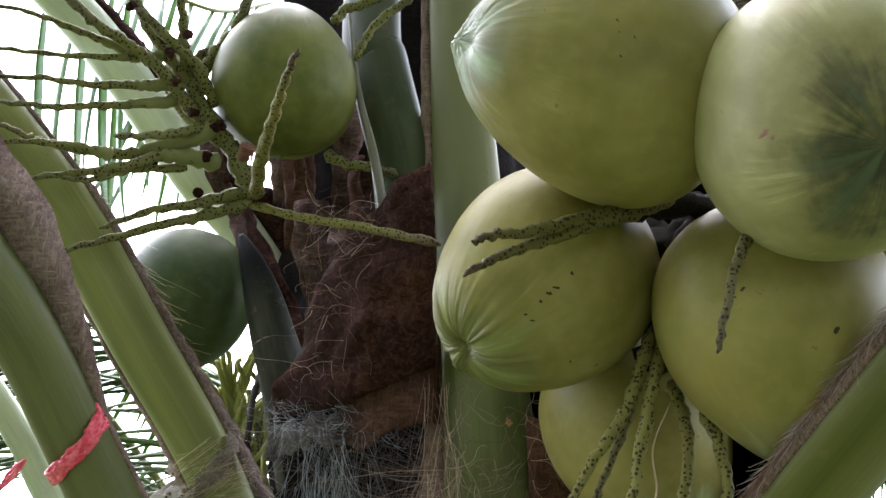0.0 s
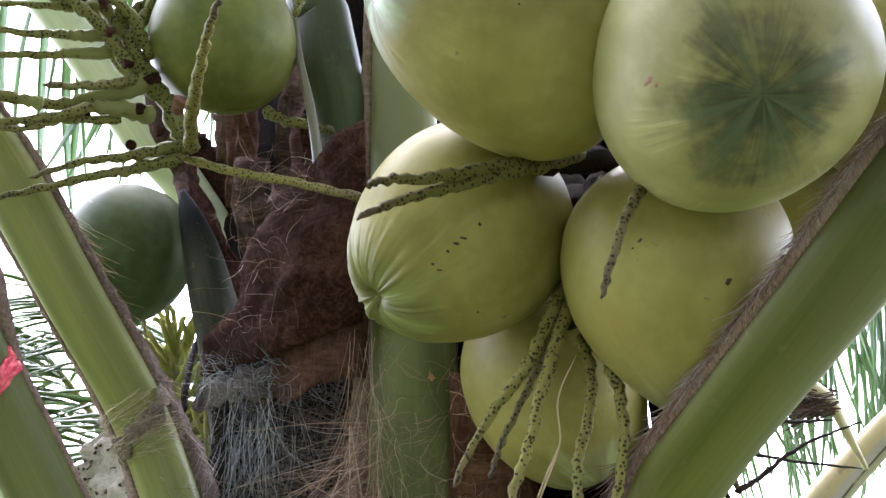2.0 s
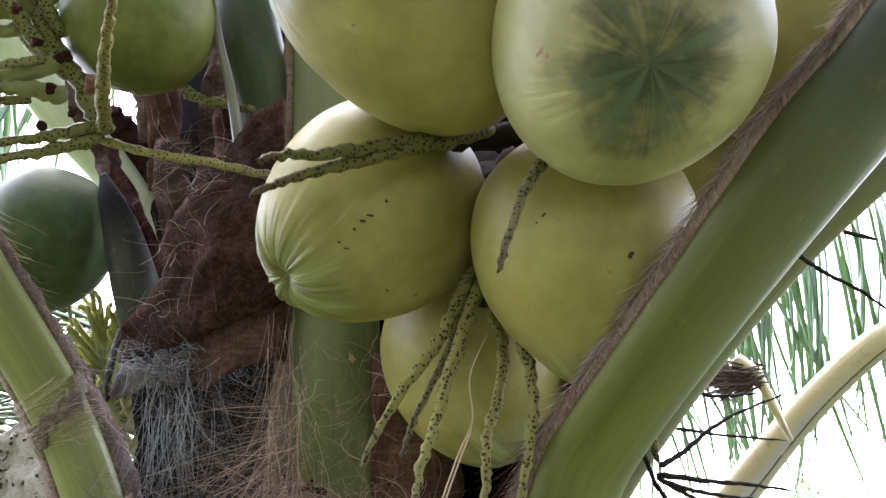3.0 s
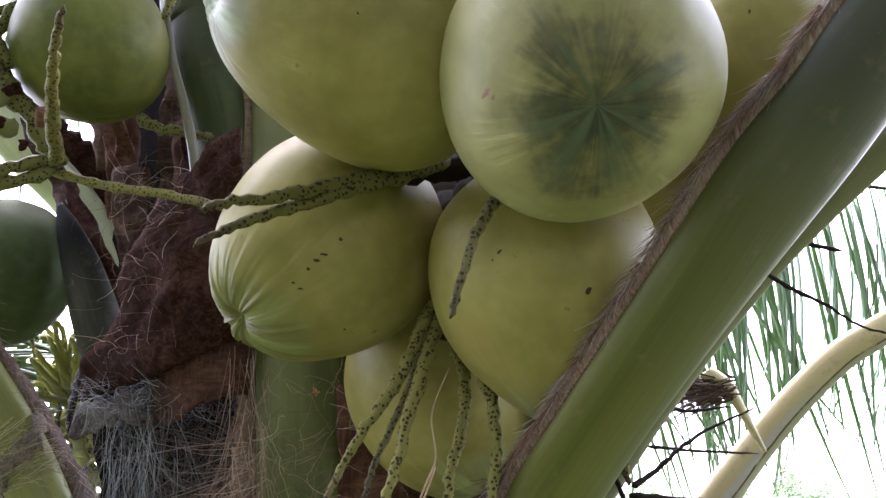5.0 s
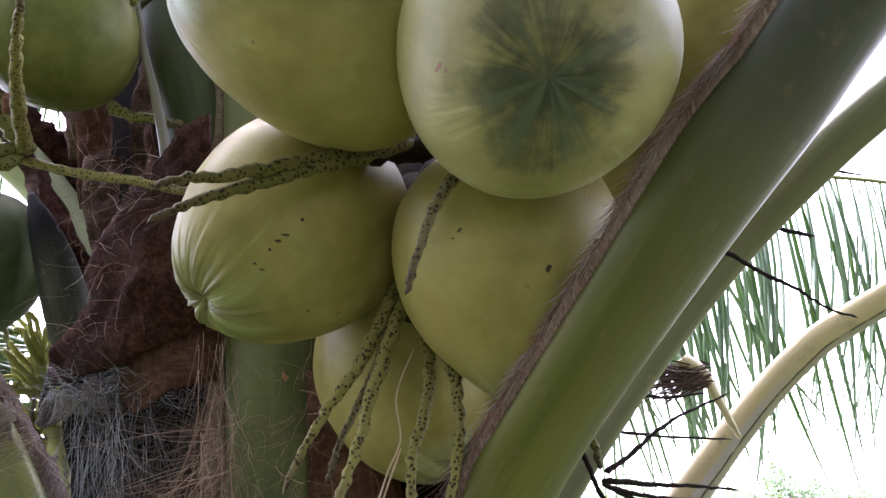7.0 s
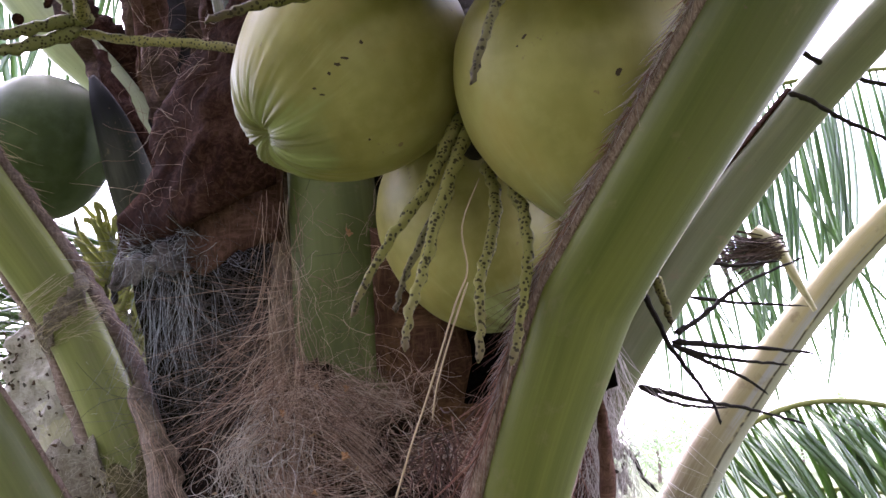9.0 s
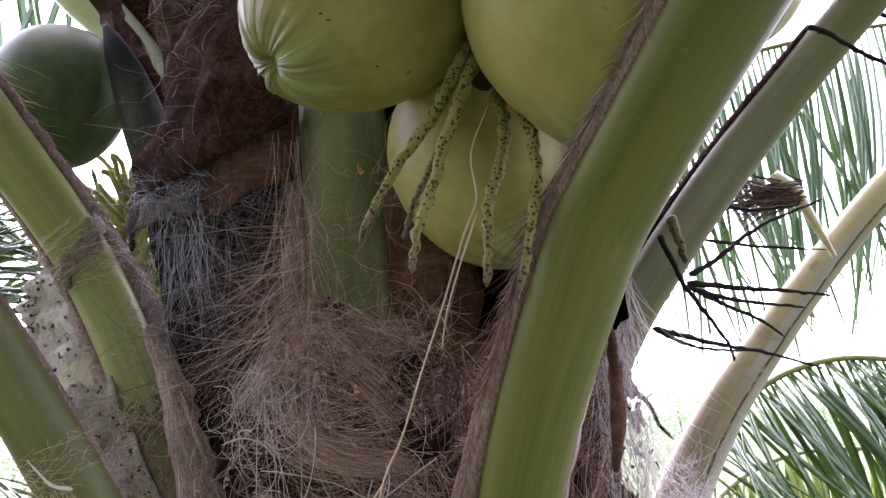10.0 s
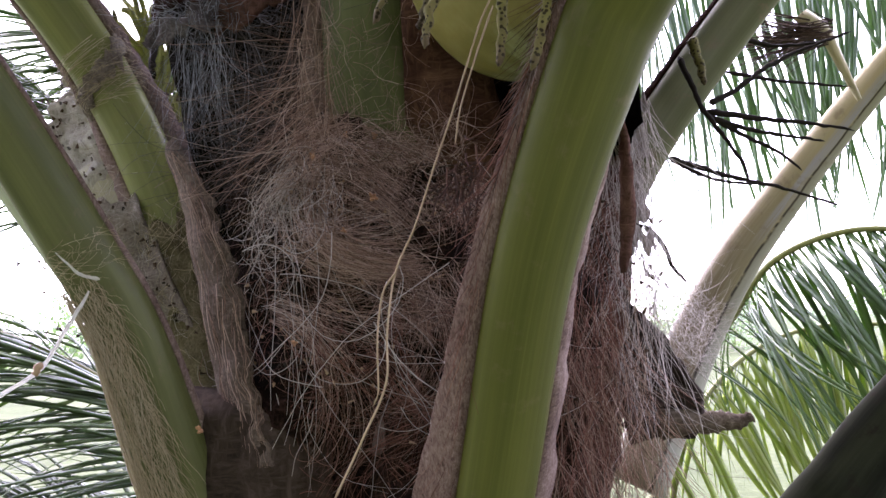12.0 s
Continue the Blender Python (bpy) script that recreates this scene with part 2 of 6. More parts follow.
STALK_YELLOW = petiole_skin("stalk_yellowing", (0.4, 0.345, 0.18), (0.54, 0.48, 0.3), brown=(0.25, 0.19, 0.14), wear=0.6)


def channel_skin():
    """Old stalk drying to cream: a lavender-grey worn stripe, and a dark split along it."""
    m, n, l, b = mat("stalk_cream_with_split", 0.45, 0.3)
    uv = n.new("ShaderNodeTexCoord").outputs["UV"]
    co = n.new("ShaderNodeTexCoord").outputs["Object"]
    sep = n.new("ShaderNodeSeparateXYZ")
    l.new(uv, sep.inputs[0])
    grain = noise_tex(n, l, scaled(n, l, uv, (40, 6, 1)), 1.0, 6, 0.65)
    wave = maths(n, l, "MULTIPLY", maths(n, l, "SUBTRACT", noise_tex(n, l, scaled(n, l, uv, (0, 9, 1)), 1.0, 4), 0.5), 0.07)
    u = maths(n, l, "ADD", sep.outputs["X"], wave)
    col = mix(n, l, span(n, l, sep.outputs["Y"], 0.1, 0.6), (0.17, 0.135, 0.08), (0.5, 0.42, 0.23))
    col = mix(n, l, maths(n, l, "MULTIPLY", span(n, l, grain, 0.4, 0.75), 0.4), col, (0.52, 0.47, 0.33))
    stripe = maths(n, l, "MULTIPLY", maths(n, l, "MULTIPLY", span(n, l, u, 0.25, 0.28), span(n, l, u, 0.4, 0.33)), maths(n, l, "MULTIPLY", span(n, l, sep.outputs["Y"], 0.3, 0.42), span(n, l, sep.outputs["Y"], 0.75, 0.6)))
    col = mix(n, l, maths(n, l, "MULTIPLY", stripe, span(n, l, grain, 0.25, 0.6)), col, (0.42, 0.41, 0.45))
    col = mix(n, l, maths(n, l, "MULTIPLY", span(n, l, u, 0.26, 0.22), 0.8), col, (0.3, 0.3, 0.25))
    split = maths(n, l, "MULTIPLY", span(n, l, u, 0.225, 0.245), span(n, l, u, 0.275, 0.25))
    col = mix(n, l, maths(n, l, "MULTIPLY", split, span(n, l, noise_tex(n, l, co, 40, 3), 0.3, 0.5)), col, (0.05, 0.042, 0.035))
    dirt = maths(n, l, "MULTIPLY", span(n, l, noise_tex(n, l, co, 34, 5, 0.7), 0.54, 0.72), 0.5)
    col = mix(n, l, dirt, col, (0.22, 0.16, 0.1))
    l.new(col, b.inputs["Base Color"])
    bump(n, l, b, maths(n, l, "SUBTRACT", grain, maths(n, l, "MULTIPLY", split, 3.0)), 0.3, 0.002)
    return m


STALK_CREAM = channel_skin()
STALK_PALE = petiole_skin("stalk_pale", (0.36, 0.4, 0.26), (0.46, 0.5, 0.33), wear=0.15)
STALK_BLACK = petiole_skin("stalk_blackened", (0.012, 0.013, 0.009), (0.028, 0.03, 0.018), brown=(0.02, 0.015, 0.012), wear=0.9, gloss=0.85)
STALK_BLACK.node_tree.nodes["Principled BSDF"].inputs["Specular IOR Level"].default_value = 0.03
MARGIN = fibre_skin("sheath_margin_brown", (0.19, 0.132, 0.115), (0.56, 0.43, 0.38), along=(120, 120, 20), relief=0.6)
MARGIN_GREY = fibre_skin("sheath_margin_lavender_grey", (0.18, 0.115, 0.095), (0.45, 0.33, 0.285), along=(190, 190, 10), relief=0.5, woven=False)
# brown sheath taken nearly to black, carrying the shade of deep recesses
CORE = fibre_skin("sheath_recess_shade", (0.004, 0.0027, 0.0023), (0.022, 0.015, 0.013), along=(60, 60, 8), relief=0.8)
# black for added sheets that stand for shade or stop light among the fruits
SHADE_BLACK = fibre_skin("shade_filler_black", (0.0015, 0.0012, 0.0012), (0.007, 0.0055, 0.005), along=(60, 60, 8), relief=0.5)
SHADE_BLACK.node_tree.nodes["Principled BSDF"].inputs["Specular IOR Level"].default_value = 0.0
BARK = fibre_skin("sheath_dark_brown", (0.028, 0.0115, 0.0085), (0.13, 0.065, 0.047), along=(45, 45, 30), relief=1.0)
CLOTH = fibre_skin("fibre_cloth_brown", (0.009, 0.0045, 0.0033), (0.085, 0.044, 0.033), along=(90, 90, 20))
CLOTH_EDGE = fibre_skin("sheath_edge_grey_brown", (0.14, 0.1, 0.085), (0.42, 0.34, 0.3), along=(110, 110, 25), relief=0.8)
CLOTH_PALE = fibre_skin("fibre_cloth_grey", (0.42, 0.38, 0.34), (0.82, 0.77, 0.71), along=(70, 70, 30), relief=0.5)
TRUNK = fibre_skin("trunk_bark", (0.12, 0.09, 0.07), (0.34, 0.28, 0.23), along=(12, 12, 50))
HAIR = strand_skin("hair_brown_mixed", [(0.04, 0.02, 0.015), (0.3, 0.18, 0.135), (0.58, 0.42, 0.33), (0.09, 0.048, 0.036), (0.36, 0.22, 0.165), (0.78, 0.64, 0.55)])
HAIR_GREY = strand_skin("hair_silver_grey", [(0.06, 0.065, 0.075), (0.3, 0.32, 0.36), (0.5, 0.51, 0.53), (0.13, 0.13, 0.145)])
HAIR_DARK = strand_skin("hair_dark_brown", [(0.012, 0.01, 0.01), (0.055, 0.045, 0.043), (0.14, 0.115, 0.108), (0.022, 0.018, 0.018)])
HAIR_RED = strand_skin("hair_red_brown", [(0.0756, 0.027, 0.0189), (0.259, 0.108, 0.0731), (0.14, 0.0522, 0.0361), (0.432, 0.243, 0.172)])
HAIR_RUST = strand_skin("hair_dark_rust", [(0.02, 0.009, 0.006), (0.09, 0.04, 0.027), (0.045, 0.02, 0.014), (0.16, 0.08, 0.055)])
HAIR_MAUVE = strand_skin("hair_mauve_grey", [(0.12, 0.08, 0.075), (0.36, 0.29, 0.28), (0.22, 0.16, 0.155), (0.5, 0.42, 0.41)])
HAIR_BUFF = strand_skin("hair_buff", [(0.24, 0.185, 0.155), (0.6, 0.52, 0.47), (0.36, 0.285, 0.245), (0.72, 0.65, 0.6)])
HAIR_PALE = strand_skin("hair_pale_straw", [(0.34, 0.29, 0.26), (0.68, 0.62, 0.58), (0.48, 0.42, 0.38)])
HAIR_STRAW = strand_skin("hair_straw_tan", [(0.26, 0.2, 0.12), (0.52, 0.43, 0.29), (0.38, 0.3, 0.19), (0.62, 0.54, 0.4)])
FLAKE = strand_skin("flake_tan", [(0.3, 0.18, 0.1), (0.45, 0.32, 0.2), (0.2, 0.1, 0.06)])
DEBRIS = strand_skin("debris_dark", [(0.02, 0.014, 0.01), (0.06, 0.035, 0.02), (0.1, 0.06, 0.04)])
SPADIX = speckled_skin("flower_stalk_speckled", (0.18, 0.163, 0.05), (0.1, 0.07, 0.045))
SPADIX_DULL = speckled_skin("flower_stalk_olive", (0.12, 0.108, 0.034), (0.07, 0.048, 0.03))
SPADIX_GREY = speckled_skin("flower_stalk_greyish", (0.12, 0.105, 0.045), (0.06, 0.042, 0.03))
SPADIX_FAR = speckled_skin("flower_stalk_fine_speckle", (0.145, 0.145, 0.05), (0.1, 0.09, 0.05), size=240.0, cut=0.36)
SPADIX_BUD = speckled_skin("flower_stalk_fresh", (0.24, 0.25, 0.075), (0.33, 0.32, 0.12), cut=0.1)
# dry twig colour, lowered further to pass for shade between the fruits
SPADIX_DRY = speckled_skin("flower_stalk_dry_and_shaded", (0.017, 0.014, 0.011), (0.014, 0.011, 0.009), cut=0.25)
SPADIX_DRY.node_tree.nodes["Principled BSDF"].inputs["Specular IOR Level"].default_value = 0.03
STRAW = strand_skin("straw_dry", [(0.36, 0.26, 0.16), (0.45, 0.34, 0.22)], 0.6)
FLOWER = strand_skin("petal_dry_orange", [(0.34, 0.15, 0.08), (0.42, 0.25, 0.13), (0.5, 0.38, 0.24)])
RIBBON = mat("plastic_ribbon_red", 0.35, 0.5)[0]
LEAF = leaf_skin("leaflet_green", (0.035, 0.075, 0.025), (0.085, 0.14, 0.042))
LEAF_BLUE = leaf_skin("leaflet_blue_green", (0.08, 0.14, 0.08), (0.17, 0.26, 0.13))
# bright copy of the leaf green, with light through the leaflets painted in
LEAF_LIT = leaf_skin("leaflet_green_lit", (0.16, 0.22, 0.03), (0.28, 0.33, 0.06))


def ribbon_nodes():
    n, l = RIBBON.node_tree.nodes, RIBBON.node_tree.links
    co = n.new("ShaderNodeTexCoord").outputs["Object"]
    l.new(mix(n, l, span(n, l, noise_tex(n, l, co, 120, 3), 0.35, 0.7), (0.62, 0.03, 0.07), (0.85, 0.2, 0.24)), n["Principled BSDF"].inputs["Base Color"])


ribbon_nodes()


def ground_skin():
    m, n, l, b = mat("grass_ground", 0.95, 0.1)
    co = n.new("ShaderNodeTexCoord").outputs["Object"]
    fac = maths(n, l, "ADD", maths(n, l, "MULTIPLY", noise_tex(n, l, co, 0.35, 6, 0.7), 0.6), maths(n, l, "MULTIPLY", noise_tex(n, l, co, 9, 4), 0.4))
    # grass colours lowered to hold the palms' shade and bounce less light
    l.new(ramp(n, l, fac, [(0.35, (0.035, 0.045, 0.018)), (0.52, (0.065, 0.08, 0.035)), (0.68, (0.12, 0.13, 0.07))]), b.inputs["Base Color"])
    bump(n, l, b, fac, 0.6, 0.1)
    return m


GROUND = ground_skin()
# far leaves are paler: distance haze is put into their colour
FAR_LEAF = leaf_skin("far_foliage_hazed", (0.1, 0.16, 0.08), (0.2, 0.28, 0.15), 0.3)
# darker leaves for the unseen trees that hold back front light
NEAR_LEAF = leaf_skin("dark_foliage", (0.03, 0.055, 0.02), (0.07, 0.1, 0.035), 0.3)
# ---- builders ----
def link_mesh(name, bm, material, parent=None, label=""):
    me = bpy.data.meshes.new(name)
    bm.to_mesh(me)
    bm.free()
    for p in me.polygons:
        p.use_smooth = True
    me.materials.append(material)
    ob = new(name, me)
    if parent is not None:
        ob.parent = parent
    if label:
        ob["label"] = label
    return ob


def part(name, bm, material, parent, label=""):
    return link_mesh(name, bm, material, parent, label)


def thing(name, label, category, group="", kind="", at=(0, 0, 0)):
    ob = new(name)
    ob.location = at
    ob.empty_display_size = 0.05
    return tagged(ob, label, category, group, kind)


def spline(points, steps=8):
    """Catmull-Rom through rows of any width."""
    p = [np.array(q, float) for q in points]
    p = [2 * p[0] - p[1]] + p + [2 * p[-1] - p[-2]]
    out = []
    for i in range(1, len(p) - 2):
        for k in range(steps):
            t = k / steps
            out.append(0.5 * (2 * p[i] + (p[i + 1] - p[i - 1]) * t + (2 * p[i - 1] - 5 * p[i] + 4 * p[i + 1] - p[i + 2]) * t * t
                              + (3 * p[i] - p[i - 1] - 3 * p[i + 1] + p[i + 2]) * t ** 3))
    out.append(p[-2])
    return np.array(out)


def tangents(c):
    t = np.gradient(c, axis=0)
    return t / np.linalg.norm(t, axis=1, keepdims=True)


def grid_mesh(rows, closed, caps=True):
    """Quads between rows of 3D points, with UV u across and v along."""
    bm = bmesh.new()
    uv = bm.loops.layers.uv.new("UVMap")
    n, k = len(rows), len(rows[0])
    vs = [[bm.verts.new(tuple(q)) for q in r] for r in rows]
    for i in range(n - 1):
        for j in range(k if closed else k - 1):
            j2 = (j + 1) % k
            f = bm.faces.new((vs[i][j], vs[i][j2], vs[i + 1][j2], vs[i + 1][j]))
            for loop, (a, b) in zip(f.loops, ((i, j), (i, j + 1), (i + 1, j + 1), (i + 1, j))):
                loop[uv].uv = (b / (k if closed else k - 1), a / (n - 1))
    if caps and closed:
        bm.faces.new(vs[0][::-1])
        bm.faces.new(vs[-1])
    bmesh.ops.recalc_face_normals(bm, faces=bm.faces[:])
    return bm


def tube_mesh(points, r0, r1, sides=8, steps=7, wobble=0.0, knots=0.0, tip=True, seed=1):
    """A tapered round stalk; knots swell it at intervals."""
    c = spline(points, steps)
    t = tangents(c)
    rnd = random.Random(seed)
    up = np.array((0.31, -0.2, 0.93))
    rows, n = [], len(c)
    for i in range(n):
        f = i / (n - 1)
        r = r0 + (r1 - r0) * f
        r *= 1 + knots * (0.5 + 0.5 * math.sin(i * 2.1 + seed)) + wobble * (rnd.random() - 0.5)
        if tip and i in (0, n - 1):
            r *= 0.25 if i else 0.5
        a = np.cross(t[i], up)
        a /= np.linalg.norm(a)
        b = np.cross(t[i], a)
        o = c[i] + (a * (rnd.random() - 0.5) + b * (rnd.random() - 0.5)) * r0 * wobble * 2
        rows.append([o + r * (math.cos(q) * a + math.sin(q) * b) for q in np.arange(sides) * 2 * math.pi / sides])
    return grid_mesh(rows, True)


def petiole(parent, stations, facing, material, name="petiole", label="", belly=0.36, fan=14, flat=0.1):
    """A leaf stalk: rounded outer side towards facing, shallow channel on the other. Rows: x, y, z, width."""
    s = spline(stations, 8)
    c, w = s[:, :3], s[:, 3]
    t = tangents(c)
    rows = []
    for i in range(len(c)):
        nrm = np.array(facing, float)
        nrm -= nrm.dot(t[i]) * t[i]
        nrm /= np.linalg.norm(nrm)
        side = np.cross(t[i], nrm)
        ring = []
        for q in range(fan + 1):
            a = math.pi * q / fan
            ring.append(c[i] + w[i] * (0.5 * math.cos(a) * side + belly * math.sin(a) ** 0.85 * nrm))
        for q in range(1, 5):
            u = -0.5 + q / 5
            ring.append(c[i] + w[i] * (u * side - flat * (1 - 1.2 * (0.5 - abs(u))) * nrm))
        rows.append(ring)
    return part(name, grid_mesh(rows, True), material, parent, label), c, w, t


def margin(parent, stations, facing, sign, widths, material, seed, ragged=0.35, back=0.25, name="sheath_margin", label=""):
    """The thin brown wing along one edge of a stalk, torn at its rim."""
    s = spline(stations, 16)
    c, w = s[:, :3], s[:, 3]
    t = tangents(c)
    rnd = random.Random(seed)
    rows, n = [], len(c)
    rag = 0.0
    for i in range(n):
        nrm = np.array(facing, float)
        nrm -= nrm.dot(t[i]) * t[i]
        nrm /= np.linalg.norm(nrm)
        side = np.cross(t[i], nrm) * sign
        ext = np.interp(i / (n - 1), np.linspace(0, 1, len(widths)), widths)
        rag = 0.5 * rag + (rnd.random() - 0.5) * ragged
        ext *= 1 + rag
        e0 = c[i] + side * w[i] * 0.485 + nrm * w[i] * 0.05
        e2 = c[i] + side * (w[i] * 0.5 + ext) - nrm * ext * back
        mid = (e0 + e2) / 2 + nrm * 0.12 * ext
        th = nrm * 0.0012
        rows.append([e0 + th * 2, mid + th * 2, e2 + th * 0.5, e2 - th * 0.5, mid - th * 2, e0 - th * 4])
    return part(name, grid_mesh(rows, True), material, parent, label)


def strands(name, lines, radius, material, parent=None, sides=3, label="", taper=0.4):
    """Many thin hairs in one mesh. lines: arrays of points."""
    verts, faces = [], []
    rnd = np.random.RandomState(len(lines))
    for p in lines:
        p = np.asarray(p)
        k = len(p)
        t = np.gradient(p, axis=0)
        t /= np.linalg.norm(t, axis=1, keepdims=True) + 1e-9
        ref = rnd.normal(size=3)
        a = np.cross(t, ref)
        a /= np.linalg.norm(a, axis=1, keepdims=True) + 1e-9
        b = np.cross(t, a)
        r = radius * rnd.uniform(0.6, 1.3) * np.linspace(1, taper, k)[:, None]
        base = len(verts)
        ring = [p + r * (math.cos(q) * a + math.sin(q) * b) for q in np.arange(sides) * 2 * math.pi / sides]
        verts.extend(np.stack(ring, 1).reshape(-1, 3).tolist())
        for i in range(k - 1):
            for j in range(sides):
                j2 = (j + 1) % sides
                q = base + i * sides
                faces.append((q + j, q + j2, q + sides + j2, q + sides + j))
    me = bpy.data.meshes.new(name)
    me.from_pydata(verts, [], faces)
    me.polygons.foreach_set("use_smooth", [True] * len(faces))
    me.materials.append(material)
    ob = new(name, me)
    if parent is not None:
        ob.parent = parent
    if label:
        ob["label"] = label
    ob["kind"] = "stuff"
    return ob


def hair_lines(count, start, heading, length, curl, seed, sag=0.0, points=8):
    """Wandering hairs. start(r) gives a place, heading(place, r) a direction."""
    r = np.random.RandomState(seed)
    out = []
    for _ in range(count):
        p = np.array(start(r), float)
        d = np.array(heading(p, r), float)
        d /= np.linalg.norm(d) + 1e-9
        size = length * r.uniform(0.4, 1.3) / (points - 1)
        turn = r.normal(size=3) * curl
        line = [p]
        for _ in range(points - 1):
            turn = turn * 0.75 + r.normal(size=3) * curl * 0.5
            d = d + turn + np.array((0, 0, -sag))
            d /= np.linalg.norm(d) + 1e-9
            p = p + d * size
            line.append(p)
        out.append(np.array(line))
    return out


def sheet(name, shape, nu, nv, thickness, material, parent=None, label=""):
    """A sheet with real thickness. shape(u, v) gives its middle."""
    mid = np.array([[shape(i / (nu - 1), j / (nv - 1)) for j in range(nv)] for i in range(nu)], float)
    du, dv = np.gradient(mid, axis=0), np.gradient(mid, axis=1)
    nn = np.cross(du, dv)
    nn /= np.linalg.norm(nn, axis=2, keepdims=True) + 1e-9
    bm = bmesh.new()
    uv = bm.loops.layers.uv.new("UVMap")
    lay = [[[bm.verts.new(tuple(mid[i, j] + s * nn[i, j] * thickness / 2)) for j in range(nv)] for i in range(nu)] for s in (1, -1)]
    for k, L in enumerate(lay):
        for i in range(nu - 1):
            for j in range(nv - 1):
                q = (L[i][j], L[i + 1][j], L[i + 1][j + 1], L[i][j + 1])
                f = bm.faces.new(q if k == 0 else q[::-1])
                for loop, (a, b) in zip(f.loops, ((i, j), (i + 1, j), (i + 1, j + 1), (i, j + 1)) if k == 0 else ((i, j + 1), (i + 1, j + 1), (i + 1, j), (i, j))):
                    loop[uv].uv = (a / (nu - 1), b / (nv - 1))
    rim = [(i, 0) for i in range(nu)] + [(nu - 1, j) for j in range(1, nv)] + [(i, nv - 1) for i in range(nu - 2, -1, -1)] + [(0, j) for j in range(nv - 2, 0, -1)]
    for (a, b), (c, d) in zip(rim, rim[1:] + rim[:1]):
        bm.faces.new((lay[0][a][b], lay[1][a][b], lay[1][c][d], lay[0][c][d]))
    bmesh.ops.recalc_face_normals(bm, faces=bm.faces[:])
    return link_mesh(name, bm, material, parent, label)


def wrinkle(x, y, z, scale, amount):
    return amount * noise.fractal((x * scale, y * scale, z * scale), 1.0, 2.0, 4)


def coconut(place, axis, a, b, material, label, taper=0.1, spin=0.0, square=0.03, seed=0, dimple=0.05, point=0.0, pucker=None, nub=None, group="coconuts in the bunch"):
    """One husked fruit along axis: three soft ridges, the tip at +axis, the stalk end at the other.
    pucker: place, depth, depth of the folds and reach of a pinched spot; nub: place and height of a small swelling."""
    nz, nr = (110, 200) if pucker else (48, 64)
    turn = Vector((0, 0, 1)).rotation_difference(Vector(axis).normalized())
    back = Matrix.LocRotScale(Vector(place), turn, None).inverted()
    rnd = random.Random(seed)
    ph = rnd.random() * 6
    if pucker:
        pin = back @ Vector(pucker[0])
        out = Vector((pin.x / a ** 2, pin.y / a ** 2, pin.z / b ** 2)).normalized()
        e1 = out.orthogonal().normalized()
        e2 = out.cross(e1)
    if nub:
        knob = back @ Vector(nub[0])
    rows = []
    for i in range(nz + 1):
        u = math.pi * i / nz
        s = -math.cos(u)
        ring = []
        for j in range(nr):
            q = 2 * math.pi * j / nr
            r = a * math.sin(u) ** 0.94 * (1 - taper * s) * (1 - point * max(0.0, s) ** 3)
            r *= 1 + square * math.cos(3 * q + spin) * (0.6 + 0.4 * s) + 0.012 * math.sin(2 * q + ph)
            z = b * s * (1 + 0.25 * point * max(0.0, s) ** 6) - (b * dimple * math.exp(-((1 - s) / 0.02) ** 2) if dimple else 0.0)
            p = Vector((r * math.cos(q), r * math.sin(q), z + 0.0012 * noise.noise((q * 3, s * 6, seed))))
            nrm = Vector((p.x / a ** 2, p.y / a ** 2, p.z / b ** 2)).normalized()
            if pucker:
                d = p - pin
                rho, th = d.length, math.atan2(d.dot(e2), d.dot(e1))
                f = rho / pucker[3]
                fold = abs(noise.noise((math.cos(th) * 6.5, math.sin(th) * 6.5, seed + f * 0.4))) + 0.7 * abs(noise.noise((math.cos(th) * 15, math.sin(th) * 15, seed + 3 + f * 0.4)))
                strength = min(1.0, rho / 0.012) * math.exp(-f * f)
                push = pucker[1] * math.exp(-(rho / 0.011) ** 1.4) + 0.35 * pucker[1] * math.exp(-(rho / 0.03) ** 2) + pucker[2] * strength * (0.9 - 2.2 * fold)
                p -= nrm * push
            if nub:
                p += (knob - back @ Vector(place)).normalized() * nub[1] * math.exp(-((p - knob).length / 0.013) ** 2)
            ring.append(tuple(p))
        rows.append(ring)
    top = thing("coconut", label, "coconut", group)
    top.matrix_world = back.inverted()
    part("husk", grid_mesh(rows[1:-1], True, True), material, top)
    if dimple:
        k = tube_mesh([(0, 0, b * (0.985 - dimple)), (0, 0, b * (0.995 - dimple * 0.6))], 0.0022, 0.0012, 8, 3)
        part("tip_scar", k, DEBRIS, top, "tiny dark scar at the tip")
    return top


def stalklet(cluster, points, r0, r1, material=None, name="branchlet", seed=1, knots=0.25, label=""):
    return part(name, tube_mesh(points, r0, r1, 8, 7, 0.22, knots, seed=seed), material or SPADIX, cluster, label)


# ---- ground and far trees ----
def ground():
    bm = bmesh.new()
    bmesh.ops.create_circle(bm, cap_ends=True, segments=64, radius=900)
    return tagged(link_mesh("ground", bm, GROUND), "pale green grassy ground under the palms", "ground", kind="structure")


ground()




